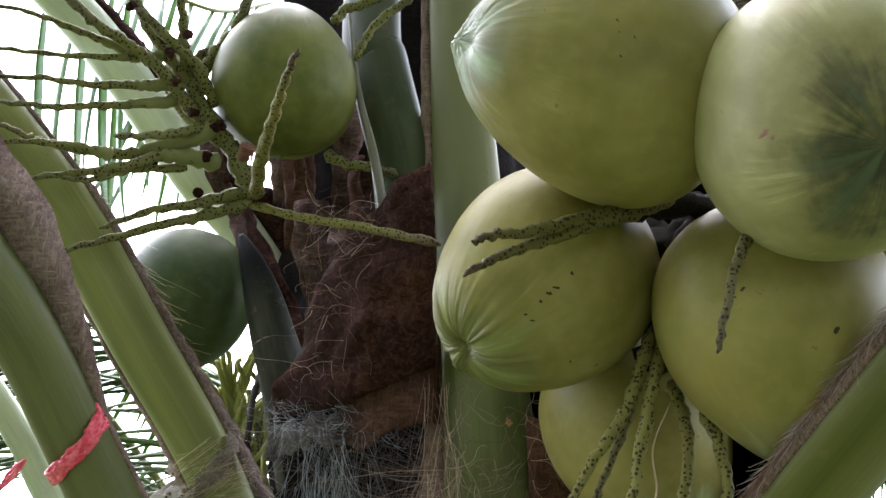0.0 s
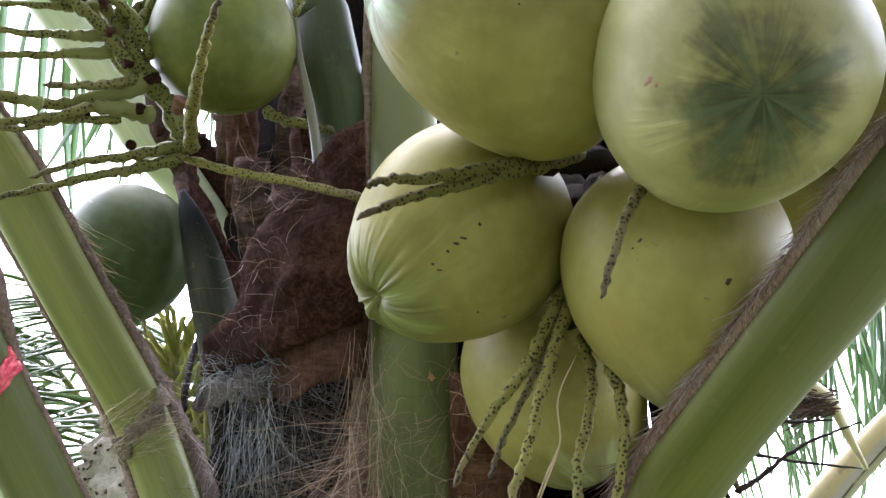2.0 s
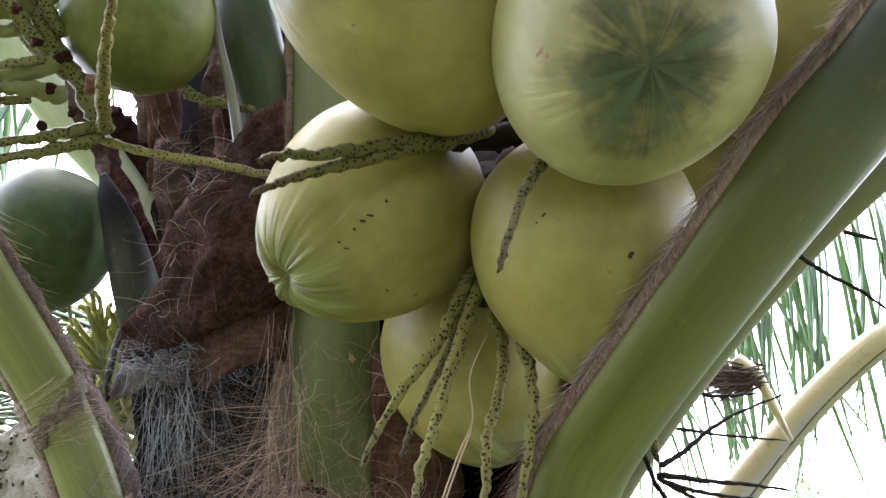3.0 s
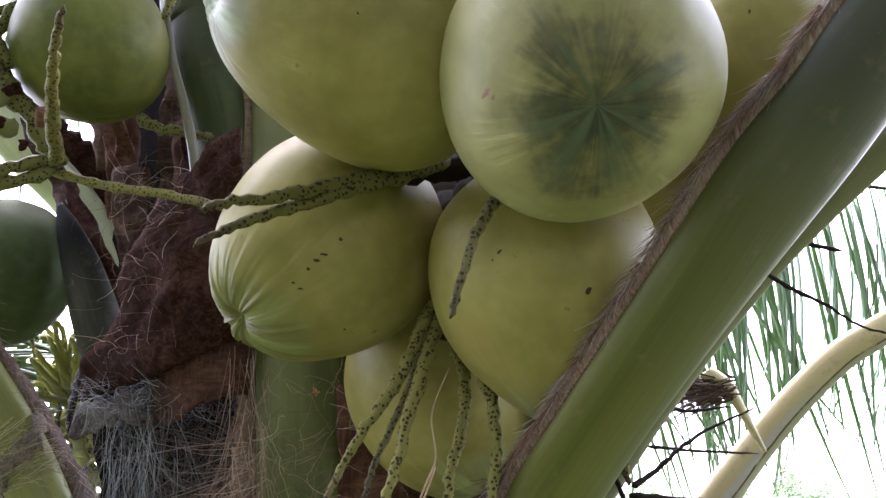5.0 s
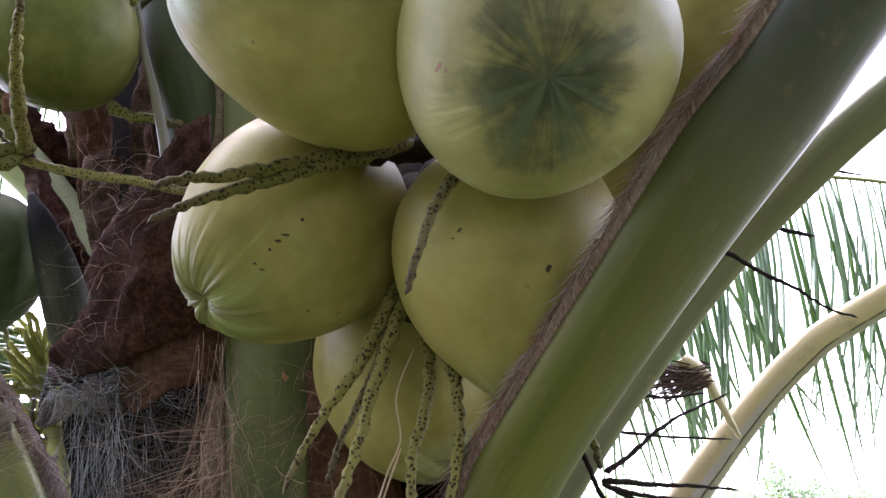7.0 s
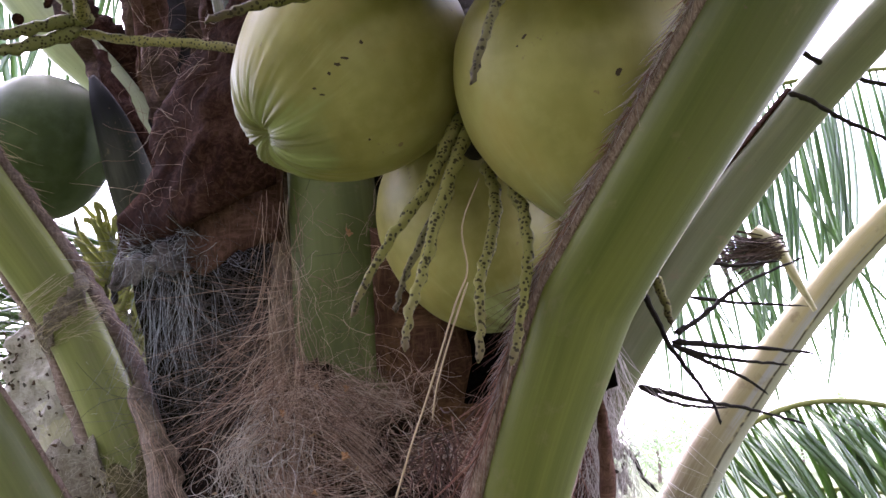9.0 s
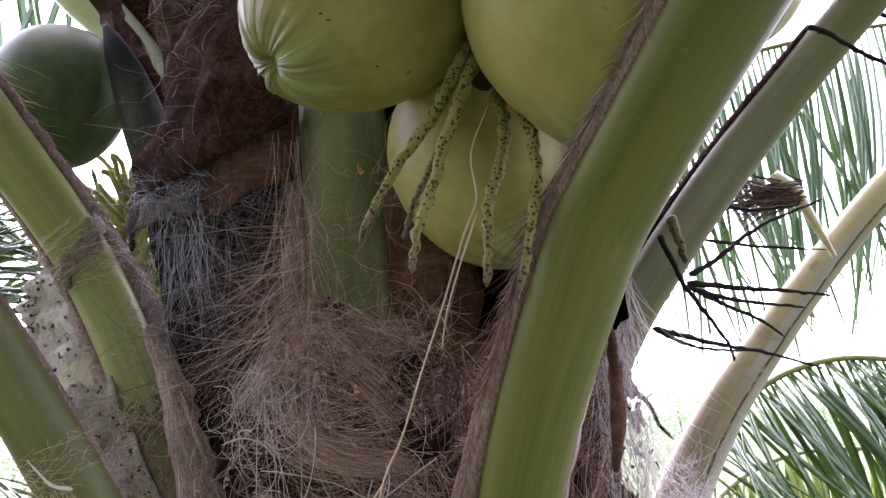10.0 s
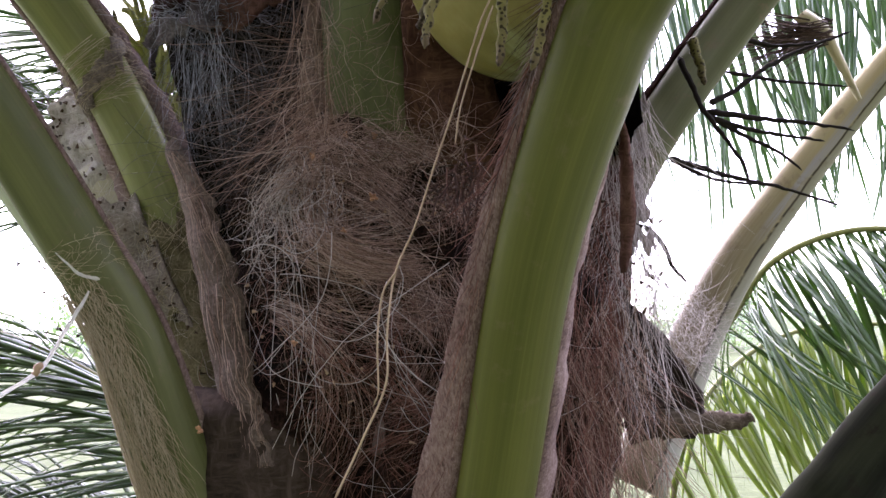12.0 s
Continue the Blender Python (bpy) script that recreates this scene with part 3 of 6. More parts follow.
def leaf_mesh(length, width, droop, seed):
    """One long folded leaflet, along +y, drooping to -z."""
    rnd = random.Random(seed)
    bend = rnd.uniform(-0.08, 0.08)
    rows = []
    for i in range(9):
        f = i / 8
        w = width * (0.35 + 0.65 * math.sin(math.pi * min(1, f * 1.7 + 0.12) * 0.5)) * (1 - f ** 3.0) + 0.0006
        y, z, x = length * f * (1 - 0.25 * droop * f), -length * droop * f * f, length * bend * f * f
        rows.append([(x - w, y, z - w * 0.5), (x, y, z), (x + w, y, z - w * 0.5), (x, y, z - 0.0015)])
    bm = grid_mesh(rows, True)
    me = bpy.data.meshes.new("leaflet")
    bm.to_mesh(me)
    bm.free()
    for p in me.polygons:
        p.use_smooth = True
    return me


def frond(label, rachis, r0, r1, leaf, lengths, count, rise, forward, seed, material, droop=0.5, width=0.014, sides=(1, -1), hang=0.0, skip=0.0):
    """A feather leaf: rachis and separate leaflets, swept forward along it."""
    top = thing("palm_frond", label, "palm frond", "background fronds")
    part("rachis", tube_mesh(rachis, r0, r1, 8, 8), material, top)
    rnd = random.Random(seed)
    meshes = []
    for k in range(4):
        me = leaf_mesh(1.0, width / max(lengths), droop * (0.7 + 0.2 * k), seed + k)
        me.materials.append(leaf)
        meshes.append(me)
    c = spline(rachis, 24)
    t = tangents(c)
    for i in range(count):
        f = 0.02 + 0.96 * i / (count - 1)
        k = min(len(c) - 1, int(f * (len(c) - 1)))
        for s in sides:
            if rnd.random() < skip:
                continue
            T = Vector(t[k])
            up = Vector((0, 0, 1))
            side = T.cross(up).normalized() * s
            up = side.cross(T).normalized() * s
            d = (side * (1 - forward) + T * forward + up * rise + Vector((0, 0, -hang)) + Vector([rnd.gauss(0, 0.06) for _ in range(3)])).normalized()
            zax = (up - d * up.dot(d)).normalized()
            if zax.z < 0:
                zax = -zax
            xax = d.cross(zax)
            roll = Matrix((xax, d, zax)).transposed().to_4x4() @ Matrix.Rotation(rnd.gauss(0, 0.35), 4, "Y")
            size = np.interp(f, np.linspace(0, 1, len(lengths)), lengths) * rnd.uniform(0.85, 1.1)
            ob = new("leaflet", meshes[rnd.randrange(4)])
            ob.parent = top
            ob.matrix_basis = Matrix.Translation(Vector(c[k])) @ roll @ Matrix.Scale(size, 4)
    return top


def far_tree(place, height, spread, seed, leaf, label):
    top = thing("tree", label, "tree", "distant trees", at=place)
    rnd = random.Random(seed)
    bm = tube_mesh([(0, 0, -0.2), (0.1, 0, height * 0.3), (0, 0.1, height * 0.7)], height * 0.035, height * 0.012, 8, 4)
    part("trunk", bm, TRUNK, top)
    verts, faces = [], []
    for _ in range(16):
        cx, cy, cz = rnd.gauss(0, spread * 0.36), rnd.gauss(0, spread * 0.36), height * rnd.uniform(0.32, 0.92)
        rad = spread * rnd.uniform(0.2, 0.36)
        for _ in range(110):
            v = Vector([rnd.gauss(0, 1) for _ in range(3)]).normalized() * rad * rnd.uniform(0.6, 1.05)
            o = Vector((cx, cy, cz)) + v
            u = Vector([rnd.gauss(0, 1) for _ in range(3)]).normalized()
            w = u.orthogonal().normalized()
            z = height * 0.03 * rnd.uniform(0.6, 1.4)
            q = len(verts)
            verts += [tuple(o - u * z), tuple(o + w * z * 0.6), tuple(o + u * z), tuple(o - w * z * 0.6 + u.cross(w) * z * 0.3)]
            faces += [(q, q + 1, q + 2), (q, q + 2, q + 3)]
    me = bpy.data.meshes.new("crown")
    me.from_pydata(verts, [], faces)
    me.materials.append(leaf)
    ob = new("crown", me)
    ob.parent = top
    ob["kind"] = "stuff"
    return top


for k, (x, y, h, s) in enumerate([(9.5, 36, 4.4, 4.6), (12, 40, 4.6, 4.2), (15, 35, 3.4, 3.4), (19, 38, 5.2, 3.4), (24, 42, 4.0, 4.5), (29, 40, 5.0, 5.0),
                                  (34, 44, 4.6, 5.0), (4, 46, 5.2, 5.0), (-3, 48, 5.0, 5.0), (-11, 44, 5.0, 5.5), (-17, 40, 5.5, 5.5), (-22, 38, 4.6, 5.0), (-27, 36, 5.0, 5.0), (-34, 40, 5.0, 6.0)]):
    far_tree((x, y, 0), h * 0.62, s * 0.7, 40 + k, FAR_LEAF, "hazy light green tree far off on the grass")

# unseen trees added behind the camera to block light from the front
for k, (x, y, h, w) in enumerate([(-10, -2.5, 7, 5.5), (-6.5, -6.5, 9, 6), (-2.6, -6, 11, 7), (2.4, -6, 11, 7), (6.5, -6.5, 9, 6), (0, -10, 12, 8), (-8, -11, 11, 8), (8, -12, 11, 8)]):
    far_tree((x, y, 0), h, w, 70 + k, NEAR_LEAF, "unseen dark green tree added to block light from the front")

# ---- the palm ----
SHEATH_TAN = fibre_skin("sheath_pinkish_tan", (0.17, 0.12, 0.095), (0.4, 0.31, 0.25), along=(60, 60, 12), relief=0.3)
palm = thing("palm_tree", "coconut palm crown with green leaf stalks and brown fibre", "palm tree", at=(0, 0, 0))
AX, AY = 0.08, 1.15


def trunk():
    rows = []
    for i in range(60):
        z = -0.05 + 1.5 * i / 59
        rows.append([(AX + (0.155 + 0.012 * abs(math.sin(z * 26)) + wrinkle(q, z, 0, 3, 0.012)) * math.cos(q) - (0.12 * (1.45 - z)) * 0.5,
                      AY + 0.16 * math.sin(q) * 1.0, z) for q in np.arange(32) * math.pi / 16])
    part("trunk", grid_mesh(rows, True), TRUNK, palm, "grey-brown ringed trunk")


trunk()


def mat_place(phi, z, out=0.0):
    """The matted crown round the trunk. phi 0 faces the viewer."""
    r = np.interp(z, [1.1, 1.3, 1.45, 1.58, 1.68, 1.76, 1.9], [0.19, 0.215, 0.24, 0.235, 0.2, 0.17, 0.14]) + out
    return (AX + r * math.sin(phi), AY - r * math.cos(phi), z)


def crown_cloth(u, v):
    phi, z = -1.9 + 3.8 * u, 1.15 + 0.62 * v
    x, y, z = mat_place(phi, z)
    d = wrinkle(x, y, z, 11, 0.03) + wrinkle(x, y, z, 40, 0.01) - 0.07 * math.exp(-((x - 0.03) / 0.035) ** 2 - ((z - 1.38) / 0.06) ** 2)
    return (x + d * math.sin(phi), y - d * math.cos(phi), z)


sheet("fibre_sheath", crown_cloth, 70, 50, 0.004, CLOTH, palm, "matted red-brown fibre cloth round the crown")

R1 = [(0.125, 0.915, 1.19, 0.084), (0.158, 0.869, 1.333, 0.080), (0.199, 0.791, 1.542, 0.079), (0.250, 0.735, 1.69, 0.085), (0.283, 0.697, 1.755, 0.086),
      (0.366, 0.562, 1.881, 0.087), (0.421, 0.512, 1.948, 0.085), (0.463, 0.468, 2.004, 0.083), (0.604, 0.33, 2.176, 0.074), (0.80, 0.12, 2.36, 0.055)]
PL1 = [(-0.145, 1.08, 1.42, 0.088), (-0.182, 1.080, 1.554, 0.072), (-0.212, 1.070, 1.66, 0.066), (-0.275, 1.054, 1.805, 0.066), (-0.363, 1.005, 1.951, 0.07),
       (-0.444, 0.968, 2.082, 0.072), (-0.510, 0.946, 2.170, 0.07), (-0.64, 0.89, 2.32, 0.065), (-0.9, 0.78, 2.6, 0.06)]
PL2 = [(-0.12, 1.0, 1.22, 0.09), (-0.155, 0.945, 1.36, 0.076), (-0.184, 0.905, 1.490, 0.066), (-0.214, 0.877, 1.567, 0.063), (-0.259, 0.836, 1.668, 0.06),
       (-0.319, 0.762, 1.800, 0.056), (-0.358, 0.722, 1.881, 0.058), (-0.410, 0.685, 1.952, 0.066), (-0.56, 0.55, 2.15, 0.06)]
P0 = [(0.06, 0.99, 1.50, 0.13), (0.058, 0.985, 1.68, 0.112), (0.053, 0.98, 1.77, 0.104), (0.050, 0.975, 1.86, 0.100), (0.030, 1.01, 2.165, 0.086), (0.020, 1.02, 2.41, 0.078), (0.01, 1.03, 2.75, 0.07)]
R2 = [(0.25, 1.12, 1.40, 0.075), (0.297, 1.10, 1.535, 0.062), (0.325, 1.095, 1.617, 0.058), (0.351, 1.09, 1.67, 0.057), (0.402, 1.083, 1.745, 0.058), (0.494, 1.057, 1.86, 0.057), (0.610, 1.0, 1.988, 0.053),
      (0.702, 0.90, 2.077, 0.051), (0.80, 0.82, 2.15, 0.05), (1.0, 0.7, 2.3, 0.055)]
R3 = [(0.40, 1.5, 1.22, 0.1), (0.511, 1.53, 1.435, 0.086), (0.585, 1.50, 1.571, 0.074), (0.661, 1.45, 1.681, 0.063), (0.740, 1.37, 1.794, 0.053), (0.811, 1.260, 1.891, 0.047),
      (0.886, 1.181, 1.945, 0.045), (1.15, 0.98, 2.08, 0.042)]
PL3 = [(-0.2, 1.36, 2.02, 0.07), (-0.336, 1.354, 2.219, 0.070), (-0.415, 1.322, 2.308, 0.075), (-0.534, 1.284, 2.471, 0.078), (-0.648, 1.266, 2.607, 0.08), (-0.85, 1.2, 2.8, 0.07)]
PL4 = [(-0.5, 1.48, 1.6, 0.06), (-0.641, 1.45, 1.809, 0.05), (-0.701, 1.412, 1.915, 0.046), (-0.9, 1.3, 2.2, 0.04)]
PR4 = [(0.36, 0.98, 1.12, 0.09), (0.492, 1.005, 1.262, 0.084), (0.528, 1.003, 1.304, 0.078), (0.588, 0.999, 1.373, 0.074), (0.72, 0.98, 1.5, 0.07), (0.95, 0.9, 1.66, 0.06)]
FACE_R1 = (0.45, -0.9, -0.25)
FACE_L1 = (0.25, -1, -0.3)
FACE_L2 = (0.35, -1, -0.2)
FACE_P0 = (-0.1, -1, -0.2)
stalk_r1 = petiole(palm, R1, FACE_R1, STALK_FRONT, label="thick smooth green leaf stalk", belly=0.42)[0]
stalk_pl1 = petiole(palm, PL1, FACE_L1, STALK_GREEN, label="green leaf stalk with brown frayed edge")[0]
stalk_pl2 = petiole(palm, PL2, FACE_L2, STALK_OLIVE, label="olive leaf stalk tied with red ribbon")[0]
stalk_p0 = petiole(palm, P0, FACE_P0, STALK_FRUIT_SHADE, label="upright green leaf stalk behind the fruit")[0]
stalk_r2 = petiole(palm, R2, (-0.3, -1, -0.45), STALK_GREY, label="grey-green leaf stalk")[0]
stalk_r3 = petiole(palm, R3, (-0.4, -1, -0.3), STALK_CREAM, label="cream-coloured drying leaf stalk with a dark split")[0]
stalk_pl3 = petiole(palm, PL3, (0.3, -1, -0.3), STALK_PALE, label="pale sunlit leaf stalk")[0]
petiole(palm, PL4, (0.3, -1, -0.2), STALK_PALE)
petiole(palm, PR4, (-0.3, -1, 0.2), STALK_BLACK, label="blackened old leaf stalk")
margin(stalk_r1, R1[:9], FACE_R1, -1, [0.046, 0.034, 0.014, 0.006, 0.0045, 0.004, 0.003, 0.003, 0.002], MARGIN_GREY, 3, ragged=0.12, label="frayed purple-brown sheath edge")
margin(stalk_r1, R1[:9], FACE_R1, 1, [0.04, 0.024, 0.008, 0.003, 0.002, 0.002, 0.002], MARGIN, 4)
margin(stalk_pl1, PL1[:8], FACE_L1, -1, [0.03, 0.016, 0.006, 0.004, 0.003], MARGIN, 5)
margin(stalk_pl1, PL1[:8], FACE_L1, 1, [0.03, 0.02, 0.016, 0.009, 0.006, 0.005], CLOTH_EDGE, 6, ragged=0.4)
margin(stalk_pl2, PL2, FACE_L2, 1, [0.008, 0.006, 0.005, 0.004, 0.003, 0.004, 0.022, 0.045, 0.05], MARGIN, 7, ragged=0.1, back=-0.2)
margin(stalk_p0, P0, FACE_P0, -1, [0.04, 0.03, 0.022, 0.016, 0.012, 0.01], SHEATH_TAN, 8, ragged=0.15, back=-0.35)
margin(stalk_r2, R2[:7], (-0.3, -1, -0.45), -1, [0.04, 0.02, 0.01, 0.005, 0.005], BARK, 9)
margin(stalk_pl3, PL3, (0.3, -1, -0.3), 1, [0.05, 0.045, 0.03, 0.015, 0.006], BARK, 17, label="dark brown sheath edge")


# brown spathe-like sheath beside the upright stalk
def brown_sheath(u, v):
    """u from the torn left rim to the upright stalk, v from the slanting lower edge up."""
    left = spline([(-0.205, 1.03, 1.855), (-0.196, 1.02, 1.898), (-0.165, 1.0, 1.94), (-0.147, 1.0, 2.015), (-0.132, 1.0, 2.057), (-0.105, 0.985, 2.083), (-0.06, 0.96, 2.13)], 8)
    right = spline([(-0.01, 0.95, 1.905), (-0.008, 0.94, 1.95), (-0.008, 0.935, 1.99), (-0.01, 0.93, 2.032), (-0.01, 0.927, 2.06), (-0.012, 0.925, 2.1), (-0.014, 0.925, 2.14)], 8)
    k = v * (len(left) - 1)
    i = min(len(left) - 2, int(k))
    a = left[i] + (left[i + 1] - left[i]) * (k - i)
    b = right[i] + (right[i + 1] - right[i]) * (k - i)
    p = a + (b - a) * u
    p[1] -= 0.03 * math.sin(math.pi * u) * (1 - 0.4 * v) + wrinkle(*p, 16, 0.014) + 0.02 * max(0, u - 0.6)
    p[2] += -0.012 * math.sin(math.pi * u) * (1 - v) + wrinkle(p[0], p[1], 0.3, 22, 0.004) * (1 - v)
    p[0] += wrinkle(0.4, p[1], p[2], 30, 0.012) * (1 - u)
    return p


sheet("leaf_sheath", brown_sheath, 34, 40, 0.006, BARK, palm, "dark red-brown folded leaf sheath with a torn tip")


def under_sheath(u, v):
    p = np.array((-0.12 + 0.115 * u, 0.985 - 0.02 * u - 0.02 * math.sin(math.pi * u), 1.825 + 0.02 * u + 0.09 * v))
    p[1] -= wrinkle(*p, 14, 0.014)
    p[2] += wrinkle(p[0], p[1], 0.7, 25, 0.02) * (1 - v)
    return p


SHEATH_RED = fibre_skin("sheath_red_brown", (0.07, 0.035, 0.026), (0.22, 0.12, 0.092), along=(70, 70, 10), relief=0.6)
sheet("leaf_sheath", under_sheath, 20, 14, 0.005, SHEATH_RED, palm, "red-brown fibrous inner sheath")


# backing whose near-black colour stands for shade under the torn sheath
def dark_back(u, v):
    p = np.array((-0.2 + 0.07 * (1 - v) + (0.24 - 0.07 * (1 - v)) * u, 1.05 - 0.02 * math.sin(math.pi * u), 1.5 + 0.38 * v))
    p[1] -= wrinkle(*p, 14, 0.03)
    return p


sheet("leaf_sheath", dark_back, 24, 24, 0.005, CORE, palm, "dark matted backing under the torn sheath, blackened for shade")


def ash_ledge(u, v):
    p = np.array((-0.2 + 0.09 * u, 1.02 - 0.03 * v - 0.02 * u, 1.856 - 0.03 * v * v - 0.03 * abs(u - 0.6)))
    p[2] += wrinkle(*p, 45, 0.018)
    p[1] += wrinkle(p[2], p[0], 0.1, 40, 0.012)
    return p


ASH = fibre_skin("fibre_cloth_ash", (0.12, 0.1, 0.095), (0.42, 0.38, 0.36), along=(120, 120, 60), relief=1.0)
sheet("fibre_sheath", ash_ledge, 30, 18, 0.003, ASH, palm, "pale ashy fibre ledge under the torn sheath")


SHEATH_BACK = fibre_skin("sheath_dull_brown", (0.06, 0.036, 0.03), (0.24, 0.16, 0.13), along=(60, 60, 10), relief=0.9)


def back_scrap(x0, z0, x1, z1, y, w, seed, lean=0.0):
    def f(u, v):
        p = np.array((x0 + (x1 - x0) * v + w * (u - 0.5) * (1 - 0.35 * v), y + lean * v + 0.3 * w * (u - 0.5) ** 2, z0 + (z1 - z0) * v))
        p[1] += wrinkle(p[0] + seed, p[1], p[2], 14, 0.025)
        p[0] += wrinkle(p[0], seed, p[2], 9, 0.02)
        return p
    return f


for k, a in enumerate([(-0.15, 1.93, -0.18, 2.17, 1.10, 0.05, 1), (-0.1, 1.95, -0.125, 2.24, 1.11, 0.045, 2), (-0.165, 1.88, -0.29, 2.2, 1.15, 0.04, 3, 0.03), (-0.13, 2.05, -0.15, 2.4, 1.16, 0.05, 4),
                       (-0.2, 2.12, -0.24, 2.5, 1.14, 0.045, 5), (-0.06, 2.08, -0.07, 2.45, 1.13, 0.03, 6), (-0.26, 2.06, -0.4, 2.4, 1.22, 0.045, 7), (-0.17, 2.0, -0.21, 2.28, 1.12, 0.03, 8), (-0.09, 2.1, -0.1, 2.3, 1.06, 0.03, 9),
                       (-0.22, 2.2, -0.3, 2.5, 1.18, 0.05, 10)]):
    sheet("leaf_sheath", back_scrap(*a), 14, 26, 0.004, (SHEATH_BACK, SHEATH_RED, BARK)[k % 3], palm)

def crown_heart():
    rows = []
    for i in range(40):
        z = 1.45 + 1.5 * i / 39
        rows.append([(0.04 - 0.03 * (z - 1.5) + (0.2 + wrinkle(math.cos(q) * 2, math.sin(q) * 2, z * 1.5, 3, 0.06)) * math.cos(q) - 0.08, 1.38 + 0.13 * math.sin(q), z) for q in np.arange(40) * math.pi / 20])
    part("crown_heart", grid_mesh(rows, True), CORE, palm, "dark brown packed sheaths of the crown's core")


crown_heart()


# added sheet that blacks out the shaded gap between the fruits
def bunch_gap_filler(u, v):
    p = np.array((0.11 + 0.18 * u, 0.82 + 0.03 * u, 1.88 + 0.22 * v))
    p[1] -= wrinkle(*p, 12, 0.02)
    return p


sheet("leaf_sheath", bunch_gap_filler, 18, 18, 0.004, SHADE_BLACK, palm, "black sheet added behind the bunch to stand for shade")


def inner_sheath(u, v):
    p = np.array((0.09 + 0.13 * u, 0.945 + 0.03 * u - 0.02 * math.sin(math.pi * u), 1.55 + 0.30 * v - 0.05 * u))
    p[1] -= wrinkle(*p, 10, 0.02)
    return p



SHEATH_WARM = fibre_skin("sheath_warm_brown", (0.055, 0.026, 0.017), (0.19, 0.105, 0.055), along=(60, 60, 10), relief=0.3)
sheet("leaf_sheath", inner_sheath, 18, 20, 0.004, SHEATH_WARM, palm, "smooth warm brown sheath at a stalk base")


# added sheet closing the sky gap at the upright stalk
def side_blocker(u, v):
    p = np.array((0.07 + 0.15 * u, 1.0 - 0.08 * u, 1.66 + 0.42 * v))
    p[1] -= wrinkle(*p, 12, 0.012)
    return p


# added sheet keeping sky light off the lowest fruit
def bunch_blocker(u, v):
    p = np.array((0.2 + 0.12 * u, 0.985 + 0.02 * u, 1.62 + 0.42 * v + 0.05 * u))
    p[1] -= wrinkle(*p, 12, 0.012)
    return p


# added sheet, hidden by the thick stalk, that stops light from the right
def flank_blocker(u, v):
    p = np.array((0.3 + 0.03 * u, 0.82 + 0.22 * u, 1.66 + 0.3 * v))
    p[0] += wrinkle(*p, 12, 0.01)
    return p


sheet("leaf_sheath", flank_blocker, 14, 22, 0.004, SHADE_BLACK, palm, "hidden black sheet added to block light beside the thick stalk")
sheet("leaf_sheath", bunch_blocker, 14, 22, 0.004, SHADE_BLACK, palm, "black sheet added behind the lowest fruit to block light")
sheet("leaf_sheath", side_blocker, 14, 22, 0.004, SHADE_BLACK, palm, "black sheet added beside the upright stalk to close a light gap")

# stub's upper end is blackened for shade; light through the gap pales the rest
STALK_SHADE = petiole_skin("stalk_grey_shaded_top", (0.03, 0.032, 0.027), (0.07, 0.07, 0.058), wear=0.7, gloss=0.7, upper=(0.01, 0.01, 0.011))
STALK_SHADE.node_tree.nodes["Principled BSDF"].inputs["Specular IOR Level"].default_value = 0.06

STALK_STRIP = petiole_skin("stalk_strip_pale_grey", (0.13, 0.125, 0.098), (0.21, 0.195, 0.16), wear=0.5)
P1 = [(-0.03, 1.06, 2.0, 0.09), (-0.052, 1.04, 2.188, 0.085), (-0.070, 1.04, 2.267, 0.085), (-0.089, 1.04, 2.350, 0.085), (-0.100, 1.04, 2.410, 0.085), (-0.1, 1.06, 2.75, 0.08)]
petiole(palm, P1, (-0.3, -1, -0.2), STALK_IN_SHADE, label="dark green leaf stalk in the shade", belly=0.42)
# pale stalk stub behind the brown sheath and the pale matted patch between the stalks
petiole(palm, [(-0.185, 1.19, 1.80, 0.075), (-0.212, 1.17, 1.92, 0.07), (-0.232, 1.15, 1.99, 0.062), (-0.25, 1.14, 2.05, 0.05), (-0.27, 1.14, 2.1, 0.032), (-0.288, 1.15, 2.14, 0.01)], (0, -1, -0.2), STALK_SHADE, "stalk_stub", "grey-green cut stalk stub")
petiole(palm, [(-0.072, 0.985, 2.071, 0.013), (-0.076, 0.985, 2.121, 0.013), (-0.089, 0.985, 2.191, 0.012), (-0.107, 0.985, 2.263, 0.009), (-0.119, 0.985, 2.338, 0.006), (-0.129, 0.990, 2.418, 0.004)], (0, -1, -0.2), STALK_STRIP, "stalk_stub", "narrow pale stalk strip")


def pale_patch(u, v):
    """Ashy cloth hanging behind the green stalk, v from its ragged lower end up."""
    p = np.array((-0.275 - 0.015 * v + (0.105 * math.sin(math.pi * (0.25 + 0.6 * v))) * (u - 0.75), 1.09 - 0.025 * u, 1.635 + 0.2 * v + 0.025 * (u - 0.5)))
    p[1] -= wrinkle(*p, 26, 0.01)
    p[0] += wrinkle(0.2, p[1], p[2], 45, 0.02) * (1 - u)
    p[2] += wrinkle(p[0], 0.2, 0.5, 40, 0.012) * v
    return p


sheet("fibre_sheath", pale_patch, 40, 46, 0.003, CLOTH_PALE, palm, "pale grey fibre cloth littered with dark bits")
CREAM = petiole_skin("stub_cream", (0.36, 0.33, 0.22), (0.46, 0.42, 0.3), brown=(0.2, 0.14, 0.09), wear=0.4)
petiole(palm, [(-0.17, 1.08, 1.40, 0.07), (-0.215, 1.075, 1.52, 0.07), (-0.26, 1.075, 1.62, 0.066), (-0.3, 1.085, 1.70, 0.05)], (0.1, -1, -0.2), CREAM, "stalk_stub", "cream-coloured dead stalk base", belly=0.2)
